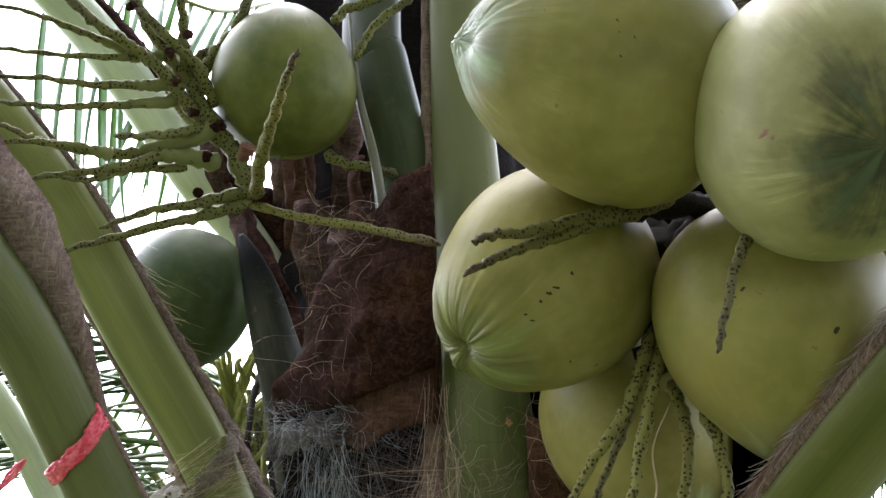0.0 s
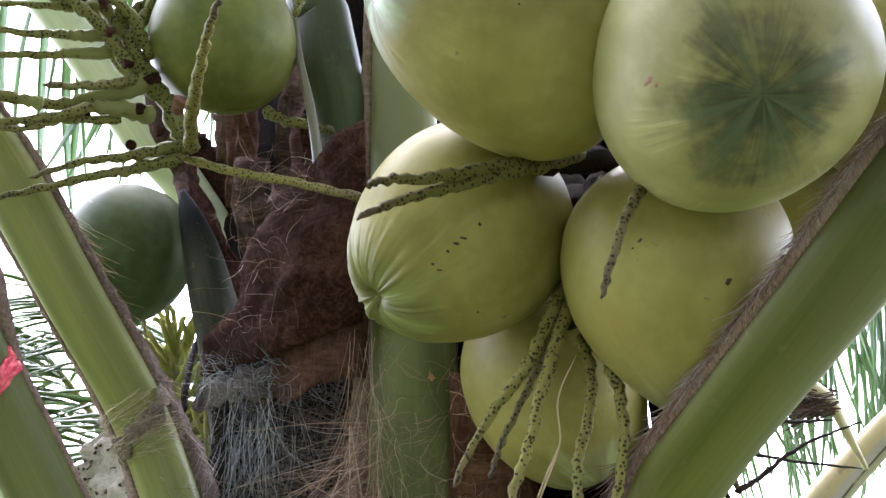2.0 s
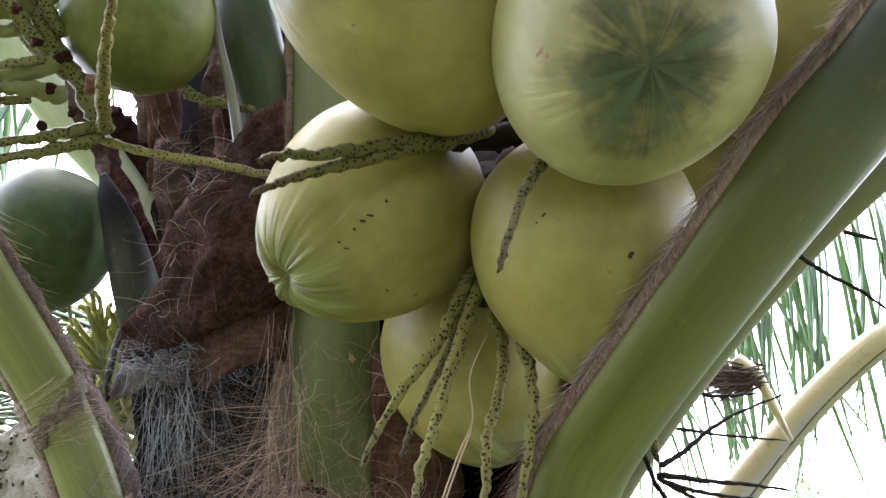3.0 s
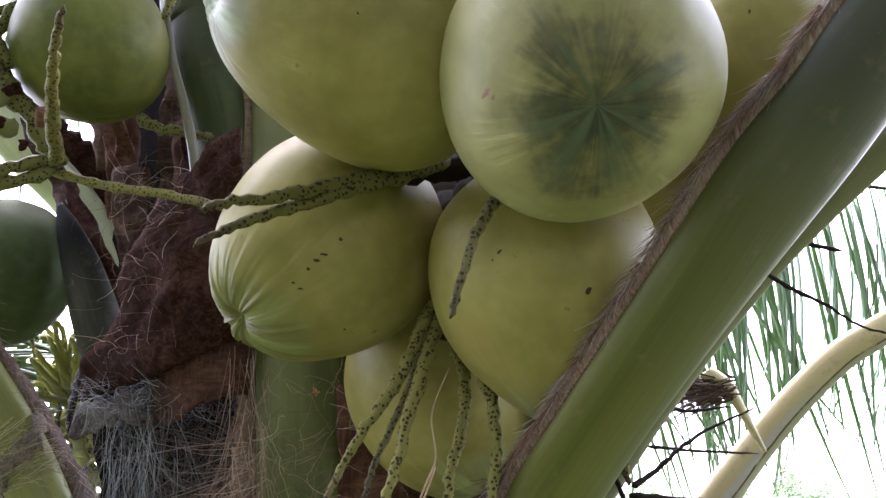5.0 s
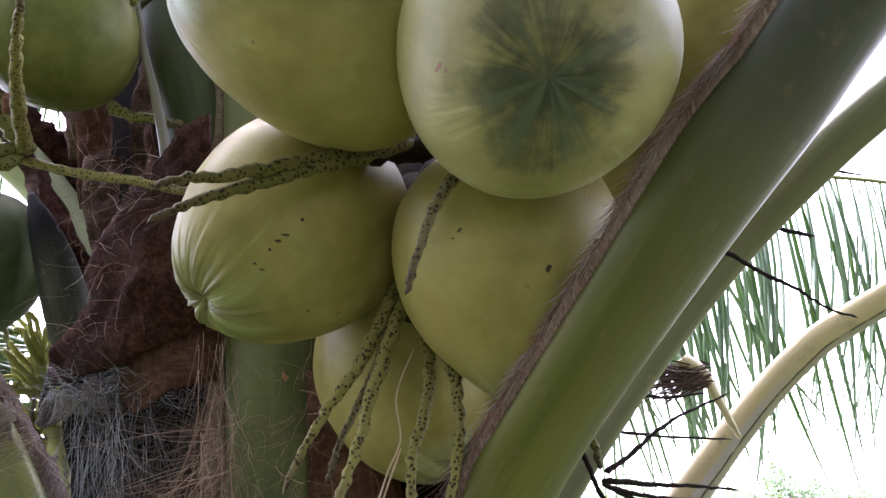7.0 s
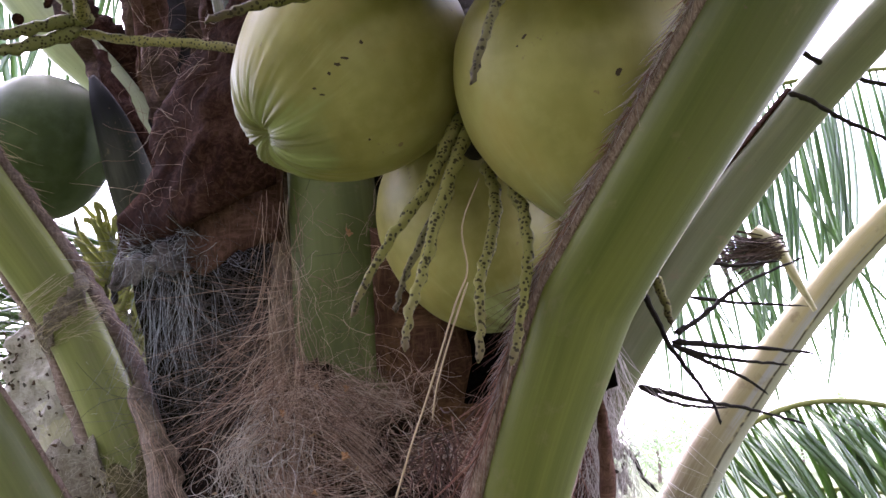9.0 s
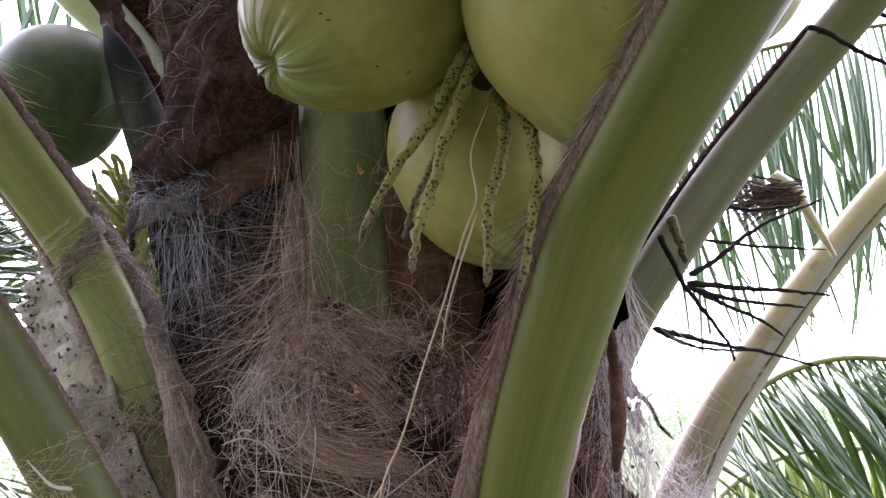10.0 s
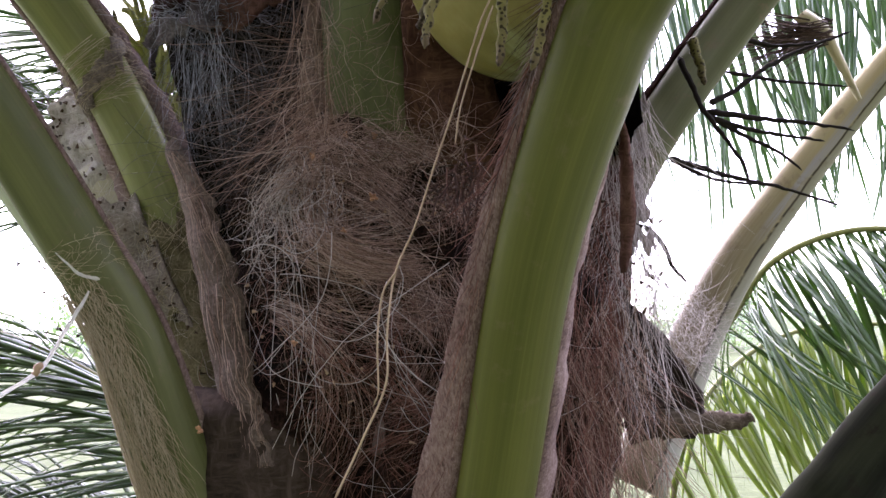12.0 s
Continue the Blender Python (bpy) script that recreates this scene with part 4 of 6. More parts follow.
NET = fibre_skin("fibre_net_olive", (0.13, 0.11, 0.06), (0.36, 0.3, 0.2), along=(120, 120, 50), relief=0.5)

def stalk_wrap(stations, facing, lo, right, left, lift, seed, label=""):
    """Fibre net round a stalk's outer side, its upper rim slanting from right to left."""
    s = spline(stations, 24)
    c, w = s[:, :3], s[:, 3]
    t = tangents(c)

    def f(u, v):
        a = -0.25 + (math.pi + 0.5) * u
        hi = right + (left - right) * u + 0.02 * math.sin(9 * u + seed) + wrinkle(u * 3, seed, 0.2, 3, 0.03)
        i = int((lo + (hi - lo) * v) * (len(c) - 1))
        nrm = np.array(facing, float)
        nrm -= nrm.dot(t[i]) * t[i]
        nrm /= np.linalg.norm(nrm)
        side = np.cross(t[i], nrm)
        up = lift * (1.3 - 0.9 * v) + 0.002 + wrinkle(u * 2, v * 2, seed, 4, 0.005)
        return c[i] + (w[i] * 0.5 + up) * math.cos(a) * side + (w[i] * 0.36 + up) * math.sin(a) * nrm
    sheet("fibre_wrap", f, 30, 30, 0.0015, NET, palm, label)


stalk_wrap(PL1, FACE_L1, 0.0, 0.29, 0.16, 0.006, 1.0, "thin olive fibre net wrapped round a stalk base")


def stalk_strap(stations, facing, right, left, half, seed, label):
    """A ragged band of pale fibre slung across a stalk's outer side."""
    s = spline(stations, 24)
    c, w = s[:, :3], s[:, 3]
    t = tangents(c)

    def f(u, v):
        a = -0.35 + (math.pi + 0.7) * u
        at = right + (left - right) * u + half * (2 * v - 1) * (0.7 + 1.2 * abs(noise.noise((u * 6, seed, v)))) + wrinkle(u * 4, seed, 0.3, 3, 0.012)
        k = at * (len(c) - 1)
        i = min(len(c) - 2, int(k))
        nrm = np.array(facing, float)
        nrm -= nrm.dot(t[i]) * t[i]
        nrm /= np.linalg.norm(nrm)
        side = np.cross(t[i], nrm)
        up = 0.0025 + 0.004 * math.sin(math.pi * v) + wrinkle(u * 3, v * 2, seed, 5, 0.004)
        return c[i] + (c[i + 1] - c[i]) * (k - i) + (w[i] * 0.5 + up) * math.cos(a) * side + (w[i] * 0.36 + up) * math.sin(a) * nrm
    sheet("fibre_wrap", f, 44, 12, 0.0015, ASH_PALE, palm, label)


ASH_PALE = fibre_skin("fibre_cloth_pale_ash", (0.27, 0.22, 0.19), (0.68, 0.61, 0.55), along=(130, 130, 50), relief=1.0)
stalk_strap(PL1, FACE_L1, 0.395, 0.345, 0.01, 2.0, "ragged pale fibre band slung across a leaf stalk")


# right side: hairy sheath and the dry stub with its pointed end
def right_flap(u, v):
    """v runs down the torn rim, u from the crown outwards; a dark hollow scale."""
    rim = np.array((np.interp(v, [0, 0.15, 0.4, 0.7, 0.85, 1], [0.322, 0.34, 0.366, 0.39, 0.396, 0.384]), 1.03, np.interp(v, [0, 0.15, 0.4, 0.7, 0.85, 1], [1.505, 1.488, 1.457, 1.417, 1.387, 1.358])))
    root = np.array((0.29 + 0.03 * v, 1.05, 1.51 - 0.16 * v))
    p = root + (rim - root) * u
    p[1] += 0.03 * math.sin(math.pi * u) + wrinkle(*p, 14, 0.012)
    p[0] += wrinkle(0.1, p[1], p[2], 50, 0.006) * u
    return p


FLAP = fibre_skin("sheath_grey_brown", (0.03, 0.022, 0.019), (0.14, 0.108, 0.092), along=(60, 60, 25), relief=0.5)
WOOD = fibre_skin("stub_weathered", (0.1, 0.075, 0.055), (0.34, 0.28, 0.21), along=(20, 90, 90), relief=0.6)
sheet("leaf_sheath", right_flap, 22, 30, 0.006, FLAP, palm, "dark grey-brown hollow scale on the crown side")
part("stalk_stub", tube_mesh([(0.35, 1.045, 1.37), (0.385, 1.035, 1.375), (0.415, 1.03, 1.374), (0.436, 1.03, 1.375), (0.449, 1.03, 1.377)], 0.017, 0.004, 10, 6, 0.12, 0.1, tip=False, seed=3), WOOD, palm, "weathered stub with a blunt point")


def right_back(u, v):
    p = np.array((0.2 + 0.1 * u + 0.06 * v, 1.02 + 0.05 * u, 1.32 + 0.4 * v))
    p[1] -= wrinkle(*p, 14, 0.02)
    return p


CLOTH_RUST = fibre_skin("fibre_cloth_rust", (0.06, 0.025, 0.018), (0.26, 0.14, 0.1), along=(80, 80, 14), relief=1.0)
sheet("fibre_sheath", right_back, 16, 26, 0.004, CLOTH_RUST, palm, "rust-brown fibre cloth behind the thick stalk")


WEB = fibre_skin("web_white", (0.5, 0.48, 0.44), (0.82, 0.8, 0.76), along=(90, 90, 90), relief=0.3)


def thin_web():
    n, l = WEB.node_tree.nodes, WEB.node_tree.links
    tr = n.new("ShaderNodeBsdfTranslucent")
    tr.inputs["Color"].default_value = (0.85, 0.84, 0.8, 1)
    ms = n.new("ShaderNodeMixShader")
    ms.inputs[0].default_value = 0.7
    l.new(n["Principled BSDF"].outputs[0], ms.inputs[1])
    l.new(tr.outputs[0], ms.inputs[2])
    l.new(ms.outputs[0], n["Material Output"].inputs["Surface"])


thin_web()


def grey_cloth(u, v):
    p = np.array((0.318 + 0.024 * u + 0.014 * v, 1.03, 1.57 + 0.16 * v))
    p[1] -= wrinkle(*p, 22, 0.014)
    p[0] += wrinkle(0.8, p[1], p[2], 50, 0.022) * u
    p[2] += wrinkle(p[0] * 3, 0.8, 0.2, 40, 0.04) * abs(2 * v - 1)
    return p


sheet("fibre_sheath", grey_cloth, 20, 40, 0.003, ASH_PALE, palm, "pale grey hairy cloth at a stalk base")


def peeled(u, v):
    p = np.array((0.284 + 0.002 * math.sin(5 * v) + 0.010 * (u - 0.5) * (0.15 + math.sin(math.pi * min(1, 0.08 + 0.95 * v))), 0.84 - 0.075 * v - 0.004 * math.sin(math.pi * u), 1.53 + 0.13 * v))
    p[0] += wrinkle(p[0], u, p[2], 40, 0.004) - 0.012 * max(0, v - 0.85) / 0.15
    return p


sheet("peeled_strip", peeled, 6, 24, 0.0025, SHEATH_RED, palm, "dark curled bark strip")


# net-like wing on the green stalk's base, and the smooth old scale below it
def stalk_wing(u, v):
    left = spline([(-0.1, 0.965, 1.36), (-0.118, 0.968, 1.44), (-0.138, 0.975, 1.54), (-0.158, 0.99, 1.63), (-0.18, 1.005, 1.69)], 10)
    right = spline([(-0.052, 0.93, 1.36), (-0.068, 0.935, 1.43), (-0.088, 0.95, 1.54), (-0.122, 0.967, 1.63), (-0.166, 0.99, 1.71)], 10)
    k = v * (len(left) - 1)
    i = min(len(left) - 2, int(k))
    a = left[i] + (left[i + 1] - left[i]) * (k - i)
    b = right[i] + (right[i + 1] - right[i]) * (k - i)
    p = a + (b - a) * u
    p[1] -= 0.012 * math.sin(math.pi * u) + wrinkle(*p, 30, 0.008)
    p[0] += wrinkle(0.4, p[1], p[2], 60, 0.007) * u * u
    return p


def litter_cloth(u, v):
    p = np.array((-0.235 - 0.085 * v + 0.085 * u, 1.055 - 0.01 * u, 1.43 + 0.2 * v + 0.03 * u))
    p[1] -= wrinkle(*p, 24, 0.009)
    p[0] += wrinkle(0.3, p[1], p[2], 40, 0.014) * (1 - u)
    p[2] += wrinkle(p[0], 0.9, 0.5, 30, 0.02) * v
    return p


sheet("fibre_sheath", litter_cloth, 20, 40, 0.003, ASH_PALE, palm, "pale pinkish cloth between two stalks, littered with dark bits")
WING = fibre_skin("sheath_net_tan", (0.12, 0.09, 0.07), (0.42, 0.33, 0.27), along=(150, 150, 30), relief=0.8)
sheet("sheath_wing", stalk_wing, 24, 60, 0.003, WING, palm, "tan net-like wing at a stalk base")


def old_scale(u, v):
    p = np.array((-0.15 + 0.15 * u, 0.96 - 0.03 * math.sin(math.pi * u), 1.25 + 0.185 * v - 0.012 * u))
    p[1] += 0.03 * (max(0, v - 0.85) / 0.15) ** 2 - wrinkle(*p, 9, 0.012)
    return p


SCALE = fibre_skin("scale_smooth_grey_brown", (0.045, 0.032, 0.024), (0.15, 0.108, 0.085), along=(10, 10, 40), relief=0.2)
sheet("old_scale", old_scale, 20, 20, 0.006, SCALE, palm, "smooth dark grey-brown old leaf base")

# ---- fruit ----
coconut((0.1223, 0.5929, 2.0597), (-0.96, -0.16, 0.2), 0.0955, 0.114, NUT_BRUISED, "yellow-green coconut with a puckered tip, resting on others", taper=0.22, spin=1.0, seed=1, dimple=0, pucker=((0.016, 0.56, 2.072), 0.006, 0.0009, 0.06), nub=((0.012, 0.585, 2.085), 0.006))
coconut((0.2683, 0.5276, 1.9881), (-0.13, -0.79, -0.60), 0.0965, 0.108, NUT_STAINED, "round pale green coconut with a dark stained tip", taper=0.02, seed=2, spin=0.4, dimple=0.02)
coconut((0.089, 0.744, 1.9381), (-0.68, -0.26, -0.68), 0.0955, 0.109, NUT_CREASED, "yellow-green coconut with a deeply creased tip", taper=0.12, spin=0.5, seed=3, dimple=0, pucker=((0.008, 0.714, 1.864), 0.014, 0.003, 0.06), nub=((0.008, 0.745, 1.852), 0.009))
coconut((0.268, 0.682, 1.881), (0.06, 0.07, -0.99), 0.0936, 0.105, NUT_YELLOW, "yellow-green coconut hanging tip down", taper=0.14, seed=4, spin=2.0, dimple=0, point=0.25)
coconut((0.1975, 0.8856, 1.8295), (0.354, -0.081, -0.932), 0.093, 0.108, NUT_YELLOW, "yellow coconut behind hanging flower stalks", taper=0.08, seed=5, spin=0.2, dimple=0.01)
coconut((0.44, 0.62, 2.034), (0.543, 0.087, -0.835), 0.08, 0.09, NUT_YELLOW, "yellow-green coconut half hidden behind a leaf stalk", taper=0.05, seed=6, dimple=0.01)
coconut((0.4, 0.765, 1.975), (0.3, 0.1, -0.9), 0.084, 0.096, NUT_YELLOW, "pale green coconut at the back of the bunch", taper=0.05, seed=7, dimple=0.01)
coconut((-0.2053, 0.9785, 2.2906), (0.0, -0.1, 1.0), 0.0905, 0.102, NUT_GREEN, "round leaf-green coconut on the flower stalk", taper=0.16, point=0.12, seed=8, spin=1.2, dimple=0.02, group="coconuts on the side bunch")
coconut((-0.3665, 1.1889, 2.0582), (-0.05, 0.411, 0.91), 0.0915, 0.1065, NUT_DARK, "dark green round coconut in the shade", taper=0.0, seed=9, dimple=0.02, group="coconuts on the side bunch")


def scar(place, size, seed, stretch=1.0, material=None):
    """A small corky mark lying on the nearest husk."""
    best = min((o for o in bpy.data.objects if o.name.startswith("husk")), key=lambda o: (o.parent.matrix_world.translation - Vector(place)).length)
    m = best.parent.matrix_world
    p = m.inverted() @ Vector(place)
    v = min(best.data.vertices, key=lambda q: (q.co - p).length_squared)
    nrm = v.normal.normalized()
    p = p - nrm * (p - v.co).dot(nrm)
    a = nrm.orthogonal().normalized()
    b = nrm.cross(a)
    rnd = random.Random(seed)
    turn = rnd.random() * 6
    bm = bmesh.new()
    ring = []
    for k in range(10):
        q = k * math.pi / 5
        r = size * rnd.uniform(0.6, 1.2)
        d = a * (math.cos(q + turn) * r * stretch) + b * (math.sin(q + turn) * r)
        ring.append(bm.verts.new(p + d - nrm * 0.0006))
    mid = bm.verts.new(p + nrm * 0.0006)
    for k in range(10):
        bm.faces.new((mid, ring[k], ring[(k + 1) % 10]))
    part("scar", bm, material or DEBRIS, best, "small dark corky scar")


for k, (x, y, z, r) in enumerate([(0.078, 0.678, 1.903, 0.003), (0.084, 0.674, 1.908, 0.0026), (0.089, 0.671, 1.911, 0.002), (0.102, 0.664, 1.92, 0.0026), (0.068, 0.68, 1.893, 0.0018), (0.072, 0.679, 1.888, 0.0014),
                                  (0.103, 0.7, 1.86, 0.0022), (0.28, 0.578, 1.848, 0.0024), (0.207, 0.58, 1.885, 0.0014), (0.2, 0.585, 1.88, 0.0012), (0.413, 0.558, 2.05, 0.0016), (0.118, 0.49, 2.05, 0.0012), (0.119, 0.492, 2.04, 0.0011),
                                  (0.119, 0.492, 2.02, 0.0012), (0.13, 0.492, 2.035, 0.001)]):
    scar((x, y, z), r * 1.15, 300 + k, 1.0 + 0.9 * (k % 3))
BLUSH = strand_skin("bruise_pink_brown", [(0.2, 0.1, 0.07), (0.24, 0.14, 0.09)])
scar((0.199, 0.471, 1.947), 0.0035, 330, 1.6, BLUSH)
scar((0.202, 0.468, 1.943), 0.0022, 331, 1.2, BLUSH)

# ---- flower stalks ----
SPADIX_BASE = speckled_skin("flower_stalk_smooth_base", (0.17, 0.18, 0.07), (0.14, 0.145, 0.055), cut=0.1)


def swollen_base(cluster, points, r0, seed):
    """The smooth thick foot of a branchlet."""
    c = spline(points, 10)
    k = max(6, int(len(c) * 0.3))
    part("branch_base", tube_mesh([tuple(c[0]), tuple(c[k // 2]), tuple(c[k])], r0 * 1.55, r0 * 0.9, 9, 6, 0.12, seed=seed), SPADIX_BASE, cluster, "smooth light green swollen base")



SPATHE = fibre_skin("spathe_red_brown", (0.17, 0.085, 0.06), (0.32, 0.19, 0.14), along=(10, 60, 60), relief=0.2)
side_cluster = thing("flower_stalk", "branched yellow-green speckled flower stalk of the palm", "flower stalk", "flower stalks")
for k, (pts, r0, r1) in enumerate([
    ([(-0.368, 0.908, 2.276), (-0.402, 0.886, 2.286), (-0.438, 0.865, 2.292), (-0.473, 0.844, 2.297), (-0.529, 0.824, 2.301)], 0.0052, 0.0032),
    ([(-0.343, 0.915, 2.285), (-0.385, 0.893, 2.269), (-0.451, 0.868, 2.258), (-0.529, 0.842, 2.252)], 0.0055, 0.003),
    ([(-0.329, 0.927, 2.253), (-0.363, 0.908, 2.240), (-0.415, 0.887, 2.230), (-0.465, 0.865, 2.225), (-0.524, 0.845, 2.214)], 0.0065, 0.003),
    ([(-0.326, 0.934, 2.234), (-0.370, 0.915, 2.219), (-0.428, 0.896, 2.205), (-0.471, 0.876, 2.195), (-0.524, 0.854, 2.190)], 0.006, 0.0032)]):
    stalklet(side_cluster, pts, r0 * 0.95, r1 * 0.62, SPADIX_FAR, seed=k)
    swollen_base(side_cluster, pts, r0, 500 + k)
for k, (pts, r0, r1) in enumerate([
    ([(-0.281, 0.945, 2.204), (-0.337, 0.936, 2.170), (-0.397, 0.920, 2.155), (-0.455, 0.898, 2.157), (-0.478, 0.876, 2.158), (-0.519, 0.851, 2.168)], 0.0085, 0.003),
    ([(-0.379, 0.893, 2.140), (-0.407, 0.882, 2.143), (-0.460, 0.870, 2.145), (-0.519, 0.861, 2.141)], 0.006, 0.0032),
    ([(-0.274, 0.960, 2.161), (-0.328, 0.932, 2.159), (-0.385, 0.912, 2.132), (-0.438, 0.889, 2.114), (-0.513, 0.869, 2.091)], 0.0085, 0.003)], 4):
    stalklet(side_cluster, pts, r0 * 0.95, r1 * 0.62, SPADIX_FAR, seed=k)
    swollen_base(side_cluster, pts, r0, 500 + k)
for k, (pts, r0, r1) in enumerate([
    ([(-0.312, 0.953, 2.153), (-0.365, 0.929, 2.139), (-0.408, 0.909, 2.116), (-0.432, 0.883, 2.109)], 0.0065, 0.003),
    ([(-0.241, 0.981, 2.134), (-0.296, 0.958, 2.108), (-0.347, 0.934, 2.087), (-0.391, 0.913, 2.057)], 0.009, 0.003),
    ([(-0.238, 0.986, 2.121), (-0.297, 0.967, 2.093), (-0.322, 0.943, 2.076), (-0.391, 0.924, 2.047), (-0.440, 0.904, 2.022)], 0.009, 0.003),
    ([(-0.241, 0.987, 2.118), (-0.164, 0.949, 2.085), (-0.086, 0.910, 2.056), (-0.002, 0.872, 2.023)], 0.006, 0.0055)]):
    stalklet(side_cluster, pts, r0 * 0.85, r1 * 0.85, SPADIX if k in (3, 5) else SPADIX_FAR, seed=20 + k)
for k, (pts, r0, r1) in enumerate([
    ([(-0.281, 0.942, 2.210), (-0.308, 0.923, 2.186), (-0.339, 0.901, 2.169), (-0.375, 0.877, 2.157)], 0.007, 0.004),
    ([(-0.226, 0.964, 2.121), (-0.202, 0.865, 2.129), (-0.177, 0.791, 2.128), (-0.155, 0.732, 2.137), (-0.133, 0.688, 2.149)], 0.010, 0.003),
    ([(-0.315, 0.933, 2.264), (-0.316, 0.899, 2.299), (-0.313, 0.859, 2.351)], 0.007, 0.0055)], 4):
    stalklet(side_cluster, pts, r0 * 0.85, r1 * 0.85, SPADIX if k in (3, 5) else SPADIX_FAR, seed=20 + k)
for k, (pts, r0, r1) in enumerate([
    ([(-0.238, 0.984, 2.126), (-0.248, 0.972, 2.151), (-0.282, 0.949, 2.210), (-0.324, 0.926, 2.268), (-0.358, 0.907, 2.312), (-0.399, 0.877, 2.390)], 0.010, 0.006),
    ([(-0.269, 0.962, 2.185), (-0.304, 0.935, 2.218), (-0.337, 0.907, 2.256), (-0.373, 0.883, 2.280), (-0.408, 0.862, 2.297), (-0.442, 0.839, 2.320)], 0.0085, 0.005),
    ([(-0.311, 0.944, 2.263), (-0.290, 0.944, 2.304), (-0.260, 0.940, 2.352), (-0.249, 0.934, 2.408)], 0.008, 0.006),
    ([(-0.297, 0.966, 2.203), (-0.338, 0.955, 2.253), (-0.325, 0.949, 2.290), (-0.291, 0.945, 2.321)], 0.009, 0.005),
    ([(-0.283, 0.945, 2.231), (-0.300, 0.914, 2.269), (-0.329, 0.888, 2.291), (-0.364, 0.861, 2.317)], 0.008, 0.005)]):
    stalklet(side_cluster, pts, r0, r1, SPADIX_FAR, seed=40 + k)
for k, (pts, r0, r1) in enumerate([
    ([(-0.229, 0.974, 2.122), (-0.237, 0.976, 2.138), (-0.253, 0.972, 2.167), (-0.268, 0.969, 2.196)], 0.011, 0.009),
    ([(-0.140, 0.935, 2.347), (-0.126, 0.935, 2.367), (-0.098, 0.937, 2.380), (-0.040, 0.934, 2.408)], 0.006, 0.006),
    ([(-0.109, 0.934, 2.291), (-0.099, 0.931, 2.320), (-0.075, 0.927, 2.351), (-0.039, 0.924, 2.378)], 0.005, 0.005),
    ([(-0.153, 1.010, 2.201), (-0.127, 1.008, 2.184), (-0.097, 1.004, 2.177), (-0.057, 1.001, 2.166)], 0.007, 0.005)], 5):
    stalklet(side_cluster, pts, r0, r1, SPADIX_FAR, seed=40 + k)



def dry_cup(place, size, seed, material=None):
    """The dark cup left where a fruit has dropped."""
    rnd = random.Random(seed)
    d = Vector((rnd.uniform(-1, 1), -0.8, rnd.uniform(-1, 1))).normalized()
    p = Vector(place)
    part("dry_cup", tube_mesh([p - d * size, p, p + d * size * 0.7, p + d * size * 0.4], size * 0.6, size * 0.9, 9, 3, 0.25, seed=seed), material or BARK, side_cluster)


for k, p in enumerate([(-0.32, 0.902, 2.242), (-0.283, 0.932, 2.157), (-0.374, 0.872, 2.327), (-0.307, 0.884, 2.296), (-0.273, 0.92, 2.19), (-0.327, 0.891, 2.274), (-0.347, 0.934, 2.152), (-0.293, 0.946, 2.117), (-0.259, 0.941, 2.133),
                       (-0.27, 0.935, 2.2), (-0.3, 0.92, 2.21), (-0.34, 0.9, 2.3)]):
    dry_cup(p, 0.007, 150 + k)
dry_cup((-0.236, 0.930, 2.162), 0.012, 170, SPATHE)

fruit_cluster = thing("flower_stalk", "speckled flower stalk branches hanging among the coconuts", "flower stalk", "flower stalks")
for k, (pts, r0, r1, m) in enumerate([
    ([(0.195, 0.670, 1.998), (0.159, 0.646, 1.975), (0.120, 0.616, 1.953), (0.071, 0.574, 1.924), (0.037, 0.548, 1.910), (0.018, 0.530, 1.898)], 0.0075, 0.002, SPADIX_DULL),
    ([(0.194, 0.670, 1.990), (0.152, 0.640, 1.965), (0.110, 0.610, 1.940), (0.063, 0.580, 1.915), (0.033, 0.560, 1.895), (0.013, 0.545, 1.880)], 0.007, 0.002, SPADIX_DULL),
    ([(0.225, 0.580, 1.927), (0.211, 0.561, 1.911), (0.195, 0.547, 1.884), (0.184, 0.539, 1.854), (0.174, 0.536, 1.824)], 0.0048, 0.0018, SPADIX_GREY)]):
    stalklet(fruit_cluster, pts, r0, r1, m, seed=60 + k)
for k, (pts, r0, r1, m) in enumerate([
    ([(0.188, 0.740, 1.896), (0.170, 0.716, 1.862), (0.149, 0.699, 1.819), (0.121, 0.696, 1.779), (0.100, 0.693, 1.745), (0.085, 0.690, 1.714)], 0.0062, 0.0022, SPADIX),
    ([(0.171, 0.750, 1.850), (0.156, 0.742, 1.811), (0.135, 0.735, 1.770), (0.123, 0.732, 1.744), (0.117, 0.730, 1.722)], 0.004, 0.002, SPADIX_GREY)], 3):
    stalklet(fruit_cluster, pts, r0, r1, m, seed=60 + k)
